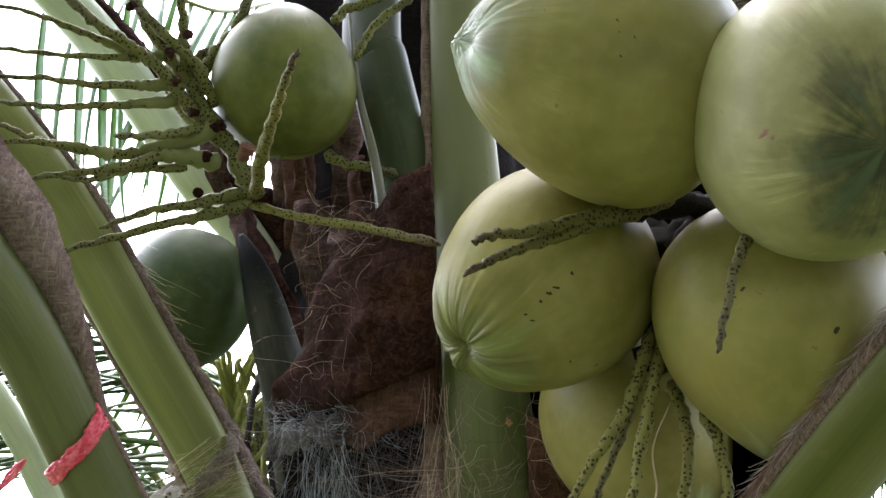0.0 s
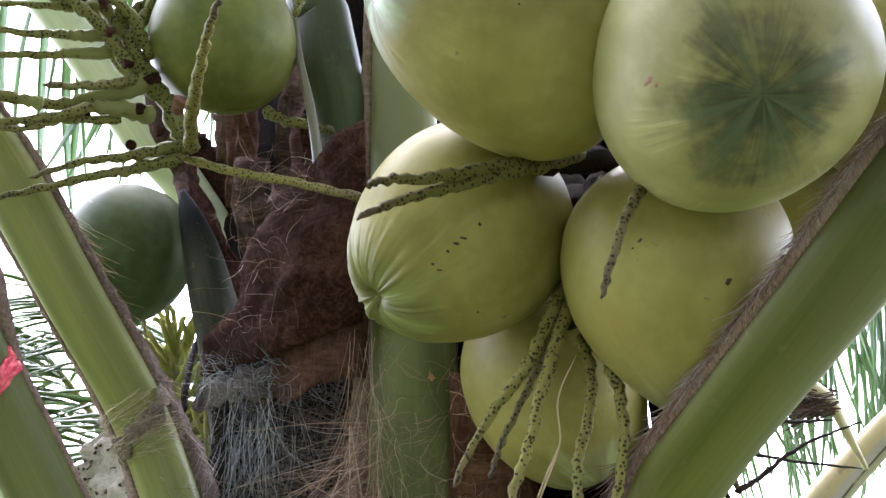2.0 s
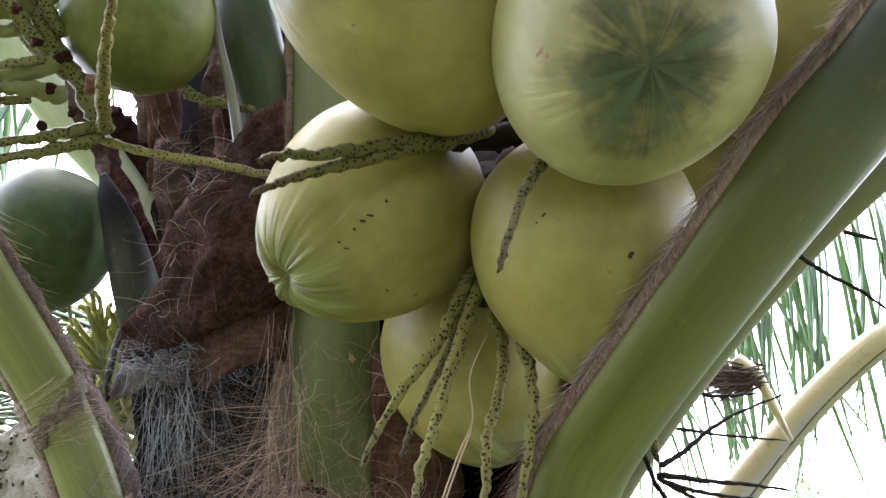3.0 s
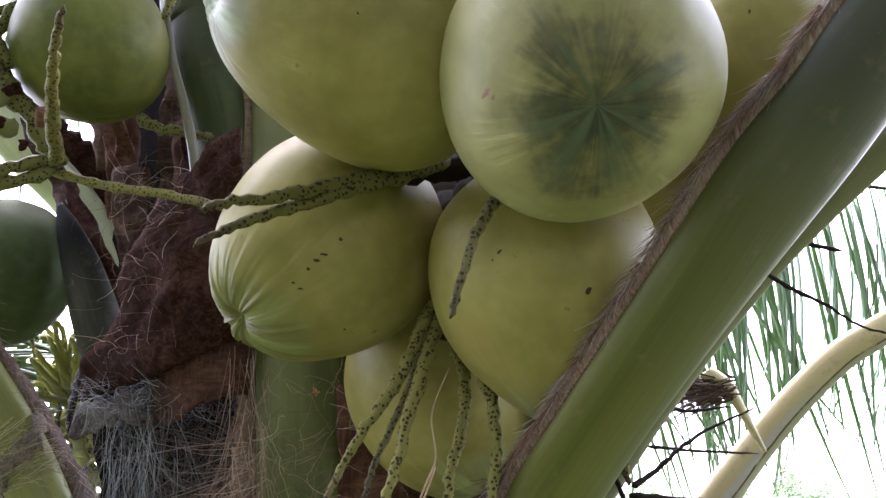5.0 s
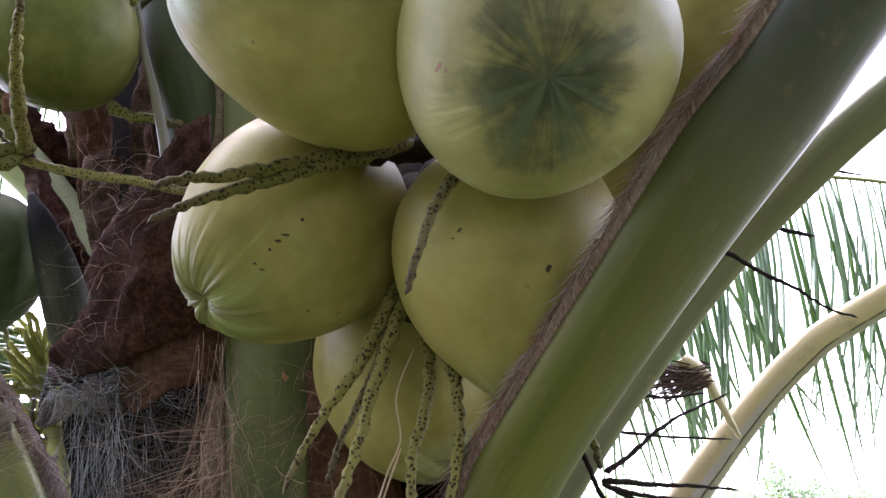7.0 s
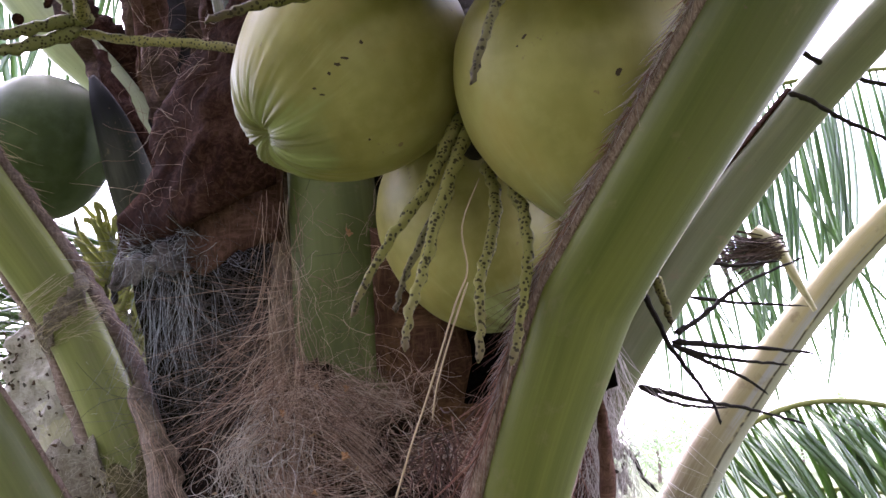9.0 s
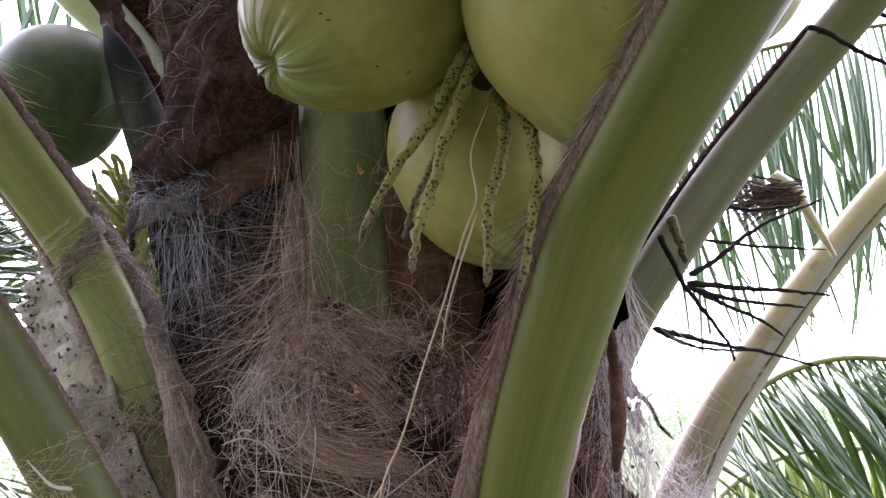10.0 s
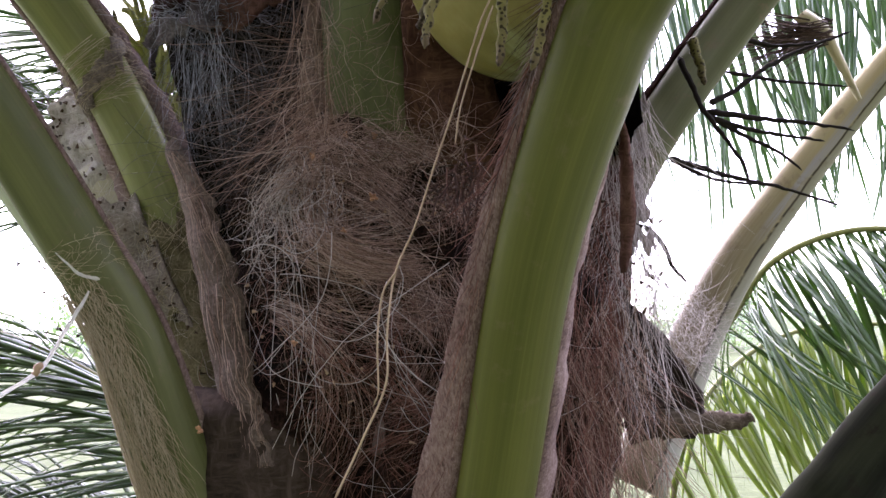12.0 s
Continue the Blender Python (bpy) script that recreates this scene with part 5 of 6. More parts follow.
for k, (pts, r0, r1, m) in enumerate([
    ([(0.190, 0.730, 1.879), (0.176, 0.706, 1.848), (0.156, 0.682, 1.791), (0.140, 0.667, 1.741), (0.128, 0.661, 1.708), (0.124, 0.655, 1.682)], 0.006, 0.0024, SPADIX),
    ([(0.199, 0.750, 1.848), (0.203, 0.726, 1.811), (0.193, 0.702, 1.767), (0.182, 0.688, 1.734), (0.180, 0.684, 1.704), (0.176, 0.680, 1.674)], 0.0052, 0.0028, SPADIX),
    ([(0.216, 0.720, 1.818), (0.221, 0.705, 1.792), (0.220, 0.690, 1.754), (0.210, 0.685, 1.706), (0.200, 0.680, 1.670)], 0.0052, 0.0028, SPADIX),
    ([(0.30, 0.80, 2.03), (0.25, 0.72, 2.0), (0.2, 0.675, 1.985), (0.15, 0.665, 1.975)], 0.012, 0.008, SPADIX_DRY),
    ([(0.22, 0.70, 1.98), (0.2, 0.71, 1.93), (0.19, 0.735, 1.88)], 0.011, 0.009, SPADIX_DRY),
    # thick dark tube added as filler for the shaded gap between fruits
    ([(0.2, 0.78, 2.0), (0.2, 0.745, 1.96), (0.2, 0.745, 1.91), (0.19, 0.77, 1.86)], 0.018, 0.016, SPADIX_DRY)]):
    stalklet(fruit_cluster, pts, r0, r1, m, seed=70 + k)
for k, (pts, r0, r1, m) in enumerate([
    # second dark filler tube in the same shaded gap
    ([(0.24, 0.75, 2.02), (0.215, 0.72, 1.975), (0.21, 0.72, 1.94)], 0.014, 0.012, SPADIX_DRY),
    ([(0.440, 0.750, 2.200), (0.488, 0.733, 2.192), (0.541, 0.717, 2.190), (0.591, 0.700, 2.184)], 0.006, 0.004, SPADIX_DULL),
    ([(0.36, 0.64, 2.06), (0.400, 0.60, 2.046), (0.418, 0.575, 2.035), (0.444, 0.545, 2.02), (0.463, 0.53, 2.005)], 0.0045, 0.0045, SPADIX),
    ([(0.196, 0.720, 2.251), (0.222, 0.713, 2.221), (0.247, 0.707, 2.191), (0.266, 0.700, 2.162)], 0.006, 0.006, SPADIX_DULL),
    ([(0.252, 0.850, 2.340), (0.276, 0.850, 2.312), (0.315, 0.850, 2.304), (0.344, 0.850, 2.323)], 0.006, 0.006, SPADIX)], 6):
    stalklet(fruit_cluster, pts, r0, r1, m, seed=70 + k)

dry_cluster = thing("flower_stalk", "dry blackish flower stalk with thin bare twigs", "flower stalk", "flower stalks")
for k, (pts, r0, r1) in enumerate([
    ([(0.388, 1.000, 1.772), (0.396, 0.988, 1.737), (0.404, 0.976, 1.705), (0.420, 0.962, 1.672), (0.430, 0.946, 1.644), (0.430, 0.930, 1.623)], 0.0055, 0.002),
    ([(0.427, 1.050, 1.722), (0.492, 1.067, 1.715), (0.558, 1.083, 1.709), (0.616, 1.100, 1.702)], 0.006, 0.002),
    ([(0.432, 1.050, 1.732), (0.461, 1.062, 1.745), (0.510, 1.075, 1.778), (0.553, 1.087, 1.799), (0.622, 1.100, 1.823)], 0.006, 0.002)]):
    stalklet(dry_cluster, pts, r0 * 0.6, r1 * 0.6, SPADIX_DRY, "twig", seed=80 + k)
for k, (pts, r0, r1) in enumerate([
    ([(0.427, 1.050, 1.719), (0.469, 1.067, 1.698), (0.513, 1.083, 1.680), (0.550, 1.100, 1.657)], 0.005, 0.002),
    ([(0.427, 1.050, 1.717), (0.477, 1.067, 1.703), (0.529, 1.083, 1.696), (0.580, 1.100, 1.691)], 0.005, 0.002),
    ([(0.389, 1.080, 1.675), (0.427, 1.100, 1.667), (0.480, 1.120, 1.654), (0.542, 1.140, 1.642), (0.618, 1.160, 1.619)], 0.006, 0.002)], 3):
    stalklet(dry_cluster, pts, r0 * 0.6, r1 * 0.6, SPADIX_DRY, "twig", seed=80 + k)
for k, (pts, r0, r1) in enumerate([
    ([(0.395, 1.080, 1.671), (0.431, 1.093, 1.655), (0.461, 1.107, 1.649), (0.507, 1.120, 1.645)], 0.004, 0.002),
    ([(0.467, 1.100, 1.782), (0.535, 1.125, 1.775), (0.639, 1.150, 1.768)], 0.004, 0.002),
    ([(0.511, 1.150, 1.836), (0.555, 1.160, 1.829), (0.620, 1.170, 1.834)], 0.0045, 0.0025),
    ([(0.54, 0.90, 1.96), (0.563, 0.900, 1.950), (0.596, 0.912, 1.934), (0.645, 0.925, 1.914), (0.682, 0.938, 1.895), (0.725, 0.950, 1.885)], 0.005, 0.002)]):
    stalklet(dry_cluster, pts, r0 * 0.6, r1 * 0.6, SPADIX_DRY, "twig", seed=90 + k)
for k, (pts, r0, r1) in enumerate([
    ([(0.692, 0.950, 2.078), (0.734, 0.960, 2.074), (0.784, 0.970, 2.071)], 0.004, 0.002),
    ([(0.576, 0.950, 2.039), (0.614, 0.967, 2.024), (0.666, 0.983, 2.008), (0.721, 1.000, 2.001)], 0.0055, 0.004),
    ([(0.390, 1.250, 1.615), (0.419, 1.283, 1.594), (0.440, 1.317, 1.563), (0.467, 1.350, 1.539)], 0.006, 0.003)], 4):
    stalklet(dry_cluster, pts, r0 * 0.6, r1 * 0.6, SPADIX_DRY, "twig", seed=90 + k)
stalklet(dry_cluster, [(0.397, 0.980, 1.786), (0.402, 0.975, 1.760), (0.406, 0.970, 1.731)], 0.006, 0.003, SPADIX_DULL, "twig", seed=99)

# ---- dry strips, ribbon ----
dry_strip = thing("dry_strip", "long thin straw-coloured dry strip hanging over the fibre", "dry strip")
part("strip", tube_mesh([(0.190, 0.720, 1.826), (0.174, 0.728, 1.789), (0.176, 0.736, 1.754), (0.164, 0.744, 1.726), (0.140, 0.760, 1.662), (0.124, 0.770, 1.623), (0.105, 0.775, 1.572),
                         (0.087, 0.780, 1.535), (0.079, 0.775, 1.486), (0.077, 0.770, 1.445), (0.055, 0.780, 1.400), (0.028, 0.790, 1.349)], 0.0007, 0.0011, 6, 6), STRAW, dry_strip)
part("strip", tube_mesh([(0.177, 0.755, 1.748), (0.161, 0.762, 1.708), (0.147, 0.768, 1.668), (0.141, 0.775, 1.639)], 0.0009, 0.0007, 6, 6), STRAW, dry_strip)
part("strip", tube_mesh([(0.088, 0.775, 1.535), (0.076, 0.779, 1.518), (0.070, 0.782, 1.481), (0.069, 0.786, 1.440), (0.064, 0.790, 1.426)], 0.0009, 0.0007, 6, 6), STRAW, dry_strip)

bud_cluster = thing("flower_stalk", "small yellow-green flower stalk seen in the gap", "flower stalk", "flower stalks")
for k, pts in enumerate([[(-0.348, 1.439, 1.898), (-0.354, 1.404, 1.957), (-0.364, 1.375, 1.997), (-0.375, 1.358, 2.003)],
                         [(-0.353, 1.431, 1.920), (-0.336, 1.400, 1.965), (-0.314, 1.371, 2.006), (-0.302, 1.352, 2.020)],
                         [(-0.348, 1.430, 1.924), (-0.371, 1.394, 1.964), (-0.384, 1.365, 1.986)],
                         [(-0.353, 1.436, 1.907), (-0.325, 1.406, 1.930), (-0.293, 1.374, 1.960)],
                         [(-0.343, 1.441, 1.894), (-0.357, 1.409, 1.921), (-0.382, 1.378, 1.948)],
                         [(-0.330, 1.442, 1.889), (-0.307, 1.413, 1.912), (-0.298, 1.383, 1.935)],
                         [(-0.34, 1.42, 1.93), (-0.322, 1.375, 1.975), (-0.328, 1.35, 2.0)], [(-0.345, 1.43, 1.91), (-0.374, 1.365, 1.957), (-0.385, 1.35, 1.97)], [(-0.335, 1.43, 1.9), (-0.3, 1.38, 1.93), (-0.285, 1.36, 1.94)],
                         [(-0.34, 1.42, 1.94), (-0.35, 1.38, 1.99), (-0.36, 1.36, 2.03)]]):
    stalklet(bud_cluster, pts, 0.0055, 0.004, SPADIX_BUD, knots=0.1, seed=110 + k)
    rnd = random.Random(k)
    for m in range(2):
        dx, dz = rnd.uniform(-0.03, 0.03), rnd.uniform(-0.05, 0.02)
        stalklet(bud_cluster, [pts[0]] + [(x + dx * (0.5 + i), y + 0.02 * m, z + dz) for i, (x, y, z) in enumerate(pts[1:])], 0.005, 0.0035, SPADIX_BUD, knots=0.1, seed=140 + k + 20 * m)
rnd = random.Random(5)
for k in range(26):
    x0, z0 = rnd.uniform(-0.38, -0.27), rnd.uniform(1.76, 1.93)
    dx = rnd.uniform(-0.06, 0.06)
    stalklet(bud_cluster, [(-0.33, 1.46, 1.84), (x0, 1.44, z0), (x0 + dx, 1.42, z0 + rnd.uniform(0.02, 0.06)), (x0 + dx * 1.7, 1.4, z0 + rnd.uniform(0.05, 0.12))], 0.005, 0.0035, SPADIX_BUD if k % 3 else SPADIX_FAR, knots=0.1, seed=400 + k)
stalklet(bud_cluster, [(-0.27, 1.35, 1.72), (-0.32, 1.42, 1.83), (-0.348, 1.439, 1.898)], 0.011, 0.008, SPADIX_BUD, "stem", seed=118)
stalklet(bud_cluster, [(-0.27, 1.3, 1.99), (-0.275, 1.25, 1.93), (-0.268, 1.2, 1.87), (-0.26, 1.18, 1.83)], 0.005, 0.004, SPADIX_DRY, "twig", seed=119)

top_cluster = thing("flower_stalk", "speckled flower stalk branches above the coconuts", "flower stalk", "flower stalks")
for k, (pts, r) in enumerate([
    ([(0.414, 0.754, 2.216), (0.437, 0.761, 2.240), (0.462, 0.766, 2.271), (0.481, 0.771, 2.303)], 0.009),
    ([(0.425, 0.756, 2.207), (0.450, 0.758, 2.245), (0.480, 0.762, 2.276), (0.500, 0.769, 2.302)], 0.008),
    ([(0.454, 0.754, 2.202), (0.503, 0.757, 2.230), (0.547, 0.760, 2.259), (0.579, 0.766, 2.284)], 0.006),
    ([(0.484, 0.744, 2.222), (0.525, 0.759, 2.244), (0.572, 0.774, 2.261)], 0.0055),
    ([(0.205, 0.754, 2.288), (0.241, 0.773, 2.273), (0.279, 0.788, 2.268), (0.331, 0.796, 2.279)], 0.006),
    ([(0.252, 0.750, 2.285), (0.266, 0.778, 2.276), (0.299, 0.803, 2.267)], 0.006),
    ([(0.299, 0.746, 2.281), (0.321, 0.771, 2.277), (0.350, 0.794, 2.278)], 0.006)]):
    stalklet(top_cluster, pts, r, r * 0.6, (SPADIX, SPADIX_DULL, SPADIX_GREY)[k % 3], seed=120 + k)
for k, (pts, r) in enumerate([
    ([(0.194, 0.678, 2.235), (0.222, 0.708, 2.230), (0.255, 0.756, 2.234), (0.252, 0.707, 2.190)], 0.0060),
    ([(0.212, 0.677, 2.229), (0.250, 0.705, 2.227), (0.282, 0.729, 2.240), (0.302, 0.695, 2.209)], 0.0080),
    ([(0.278, 0.670, 2.228), (0.286, 0.700, 2.230), (0.296, 0.749, 2.239)], 0.0060),
    ([(0.297, 0.668, 2.227), (0.304, 0.721, 2.224)], 0.0060),
    ([(0.318, 0.666, 2.228), (0.322, 0.720, 2.223)], 0.0060),
    ([(0.344, 0.664, 2.223), (0.348, 0.718, 2.218)], 0.0070),
    ([(0.359, 0.663, 2.222), (0.362, 0.718, 2.214)], 0.0060)]):
    stalklet(top_cluster, pts, r, r * 0.6, (SPADIX, SPADIX_DULL, SPADIX_GREY)[k % 3], seed=127 + k)
for k, (pts, r) in enumerate([
    ([(0.402, 0.659, 2.219), (0.389, 0.692, 2.219), (0.387, 0.741, 2.232)], 0.0060),
    ([(0.422, 0.659, 2.213), (0.413, 0.692, 2.210), (0.412, 0.742, 2.222)], 0.0090),
    ([(0.434, 0.659, 2.208), (0.432, 0.710, 2.213), (0.422, 0.745, 2.207)], 0.0110),
    ([(0.489, 0.653, 2.207), (0.468, 0.688, 2.205), (0.463, 0.737, 2.217)], 0.0050),
    ([(0.168, 0.679, 2.239), (0.201, 0.708, 2.235), (0.236, 0.732, 2.247)], 0.0060),
    ([(0.242, 0.672, 2.233), (0.239, 0.706, 2.228), (0.260, 0.757, 2.228)], 0.0050),
    ([(0.331, 0.665, 2.224), (0.329, 0.697, 2.227), (0.345, 0.744, 2.238)], 0.0060)]):
    stalklet(top_cluster, pts, r, r * 0.6, (SPADIX, SPADIX_DULL, SPADIX_GREY)[k % 3], seed=134 + k)
stalklet(top_cluster, [(0.40, 0.80, 2.20), (0.42, 0.9, 2.28), (0.35, 1.1, 2.3), (0.15, 1.28, 2.25)], 0.012, 0.016, SPADIX, "stem", seed=130)
petiole(palm, [(0.46, 0.99, 2.2, 0.036), (0.540, 0.966, 2.331, 0.034), (0.577, 0.942, 2.391, 0.036), (0.65, 0.9, 2.5, 0.03)], (-0.3, -1, -0.4), STALK_PALE)


def top_bract(u, v):
    p = np.array((0.585 + 0.13 * v, 0.92 - 0.04 * v, 2.29 + 0.06 * v)) + np.array((0.02, -0.02, 0.1)) * (u - 0.35) * (0.4 + v)
    p[1] -= wrinkle(*p, 14, 0.01)
    return p


sheet("dry_spathe", top_bract, 14, 14, 0.004, SPATHE, palm, "smooth red-brown dry spathe")

def old_sheath(u, v):
    p = np.array((0.2 + 0.33 * u, 1.02 - 0.05 * u, 2.36 + 0.2 * v - 0.03 * u))
    p[1] -= wrinkle(*p, 10, 0.03)
    p[2] += wrinkle(p[0], 0.3, 0.9, 18, 0.03) * (1 - v)
    return p


sheet("leaf_sheath", old_sheath, 30, 14, 0.004, TRUNK, palm, "dry tan sheath behind the top of the bunch")

# dried flower tuft with a pale pointed end
tuft = thing("dried_tuft", "dark dried flower tuft with a pale pointed spathe tip", "dried tuft")
strands("bristles", hair_lines(160, lambda r: (r.uniform(0.62, 0.66), r.normal(1.233, 0.008), r.uniform(1.85, 1.885)), lambda p, r: (-1, 0.1 * r.normal(), 0.22 * r.normal() - 0.12), 0.1, 0.06, 31), 0.0011, DEBRIS, tuft)


def tuft_tip(u, v):
    c = spline([(0.615, 1.231, 1.893), (0.645, 1.233, 1.87), (0.662, 1.24, 1.84), (0.68, 1.248, 1.806), (0.695, 1.254, 1.776)], 6)
    k = v * (len(c) - 1)
    i = min(len(c) - 2, int(k))
    p = c[i] + (c[i + 1] - c[i]) * (k - i)
    w = 0.016 * (1 - v) ** 0.8 + 0.0025
    return p + np.array((w * (u - 0.5), -0.006 * math.sin(math.pi * u), w * 0.7 * (u - 0.5)))


sheet("spathe_tip", tuft_tip, 7, 22, 0.003, STALK_YELLOW, tuft, "pale curled tip")


# red plastic ribbon tied round the olive stalk
ribbon = thing("ribbon", "crumpled red plastic ribbon tied round a leaf stalk", "ribbon")


def ribbon_loop(lift, seed, wide):
    def f(u, v):
        a = math.pi * (1.04 - 1.1 * u)
        t = np.array((-0.42, -0.56, 0.72))
        nrm = np.array(FACE_L2, float)
        nrm -= nrm.dot(t) * t / t.dot(t)
        nrm /= np.linalg.norm(nrm)
        side = np.cross(t / np.linalg.norm(t), nrm)
        c = np.array((-0.319, 0.762, 1.797))
        p = c + 0.0305 * math.cos(a) * side + 0.0245 * math.sin(a) * nrm
        fold = 0.0015 * math.sin(v * 17 + seed + 2 * u)
        p = p + nrm * fold + t * (wide * (v - 0.5) * (0.55 + 0.5 * abs(u - 0.45)) + lift * (u - 0.5) + 0.002 * math.sin(9 * u + seed))
        return p
    return f


for k in range(9):
    f = ribbon_loop(0.03, k * 0.7, 0.026)
    pts = [tuple(f(i / 11, 0.5 + 0.42 * math.sin(k * 2.3 + i * (0.35 + 0.05 * k)) * (0.5 + 0.5 * abs(i / 11 - 0.3)))) for i in range(12)]
    part("strand", tube_mesh(pts, 0.0026, 0.0022, 6, 4, 0.35, seed=k), RIBBON, ribbon)
for k in range(3):
    part("loose_end", tube_mesh([(-0.352, 0.745, 1.782), (-0.36, 0.738, 1.772 - 0.004 * k), (-0.366 - 0.004 * k, 0.735, 1.758 - 0.006 * k)], 0.0022, 0.0009, 5, 5, 0.3, seed=k), RIBBON, ribbon)


# web threads spun between the stalks
thread = thing("web_thread", "white web thread with a tan crumb, spun from a leaf stalk", "web")
part("thread", tube_mesh([(-0.2, 0.85, 1.535), (-0.222, 0.845, 1.497), (-0.246, 0.85, 1.466), (-0.29, 0.85, 1.44)], 0.0016, 0.0022, 6, 6, 0.3, seed=2), WEB, thread)
part("thread", tube_mesh([(-0.232, 0.85, 1.572), (-0.214, 0.836, 1.56), (-0.2, 0.832, 1.549), (-0.186, 0.84, 1.545)], 0.0007, 0.0018, 6, 6, 0.3, seed=3), WEB, thread)
part("crumb", tube_mesh([(-0.243, 0.846, 1.472), (-0.246, 0.845, 1.466), (-0.248, 0.846, 1.46)], 0.004, 0.003, 7, 3, 0.3, seed=4), FLAKE, thread)


# small dry blossoms caught in the fibre
def blossom(place, size, seed, label):
    rnd = random.Random(seed)
    top = thing("dry_blossom", label, "blossom", "fallen blossoms", at=place)
    for k in range(5):
        a = k * 1.26 + rnd.uniform(-0.5, 0.5)
        d = tuple(rnd.uniform(0.4, 1.1) * c for c in (math.cos(a), -0.9 - 0.9 * rnd.random(), math.sin(a)))
        part("petal", tube_mesh([(0, 0, 0), tuple(size * 0.5 * x for x in d), (size * d[0] * 0.6, size * d[1], size * d[2] * 0.6)], size * 0.24, size * 0.1, 6, 4, 0.2, seed=seed + k), FLOWER, top)
    return top


for k, (p, s) in enumerate([((0.058, 0.898, 1.617), 0.009), ((0.031, 0.92, 1.684), 0.006), ((0.06, 0.915, 1.681), 0.006), ((-0.103, 0.86, 1.405), 0.007), ((0.069, 0.916, 1.838), 0.007), ((0.0, 0.9, 1.66), 0.006), ((0.03, 0.89, 1.585), 0.005), ((-0.02, 0.885, 1.48), 0.006)]):
    blossom(p, s, 200 + k, "small dry orange blossom caught in the fibre")

# ---- loose fibre ----
def on_mat(lo, hi, z0, z1, out=0.005):
    return lambda r: mat_place(r.uniform(lo, hi), r.uniform(z0, z1), out)


def surface_lines(count, phi, z, angle, length, curl, seed, out=(0.001, 0.01), points=10, clump=1, spread=0.004, place=mat_place):
    """Hairs that follow the matted crown, in clumps that share a way."""
    r = np.random.RandomState(seed)
    lines = []
    for _ in range(max(1, count // clump)):
        p0, z0 = r.uniform(*phi), r.uniform(*z)
        a0, c0, n0 = angle[0] + r.normal() * angle[1], r.normal() * curl, length * r.uniform(0.5, 1.3)
        for _ in range(clump):
            h, k = a0 + r.normal() * 0.08, c0 + r.normal() * curl * 0.15
            x, y = p0 * 0.23 + r.normal() * spread, z0 + r.normal() * spread
            lift, wave, line = r.uniform(*out), r.uniform(0, 6), []
            step = n0 * r.uniform(0.7, 1.15) / (points - 1)
            for i in range(points):
                line.append(place(x / 0.23, y, lift + 0.004 * math.sin(wave + i * 0.7)))
                h += k / points + r.normal() * 0.05
                x, y = x + step * math.cos(h), y + step * math.sin(h)
            lines.append(np.array(line))
    return lines


HAIR_TAN = strand_skin("hair_tan", [(0.06, 0.03, 0.02), (0.38, 0.24, 0.17), (0.58, 0.43, 0.34), (0.16, 0.085, 0.058), (0.44, 0.29, 0.21)])


def right_start(r):
    z = r.uniform(1.22, 1.53)
    return (r.uniform(0.19, 0.325 + 0.2 * max(0, 1.45 - z)), r.uniform(0.95, 1.02), z)


def swoops(count, a, b, c, spread, out, seed):
    """Long combed wisps that sag across the mat from a over b to c; each is an x and a height."""
    r = np.random.RandomState(seed)
    lines = []
    for _ in range(count):
        p, q, s = [np.array(k) + r.normal(size=2) * w for k, w in zip((a, b, c), spread)]
        lift, line = r.uniform(*out), []
        for i in range(14):
            f = i / 13
            x, z = (1 - f) ** 2 * p + 2 * f * (1 - f) * q + f * f * s
            line.append(mat_place(math.asin(max(-0.95, min(0.95, (x - AX) / 0.235))), z, lift * (0.4 + math.sin(math.pi * f))))
        lines.append(np.array(line))
    return lines


strands("fibre_hair", swoops(170, (-0.02, 1.65), (0.01, 1.52), (0.118, 1.552), (0.022, 0.016, 0.008), (0.006, 0.022), 41), 0.00032, HAIR_TAN, palm, label="combed wisps of tan fibre")
strands("fibre_hair", swoops(170, (-0.02, 1.66), (0.05, 1.66), (0.12, 1.56), (0.024, 0.022, 0.01), (0.006, 0.02), 42), 0.0003, HAIR, palm)
strands("fibre_hair", swoops(130, (-0.06, 1.66), (0.02, 1.75), (0.1, 1.63), (0.024, 0.016, 0.02), (0.004, 0.016), 43), 0.00038, HAIR_TAN, palm)
strands("fibre_hair", swoops(7, (-0.04, 1.64), (0.03, 1.5), (-0.05, 1.36), (0.02, 0.03, 0.03), (0.012, 0.03), 44), 0.0004, HAIR_PALE, palm)
strands("fibre_hair", surface_lines(700, (-0.95, 1.2), (1.2, 1.76), (0.0, 1.6), 0.13, 3.2, 1, (0.0, 0.014)), 0.00026, HAIR_RUST, palm, label="tangled brown fibre")
strands("fibre_hair", surface_lines(1500, (-0.6, 0.5), (1.5, 1.75), (-0.35, 0.45), 0.17, 1.6, 21, (0.002, 0.014), 12, 26, 0.006), 0.00028, HAIR, palm, label="combed wisps of brown fibre")
strands("fibre_hair", surface_lines(650, (-0.5, 0.6), (1.25, 1.52), (-1.3, 0.5), 0.14, 1.6, 24, (0.002, 0.014), 10, 18, 0.006), 0.0003, HAIR_RED, palm)


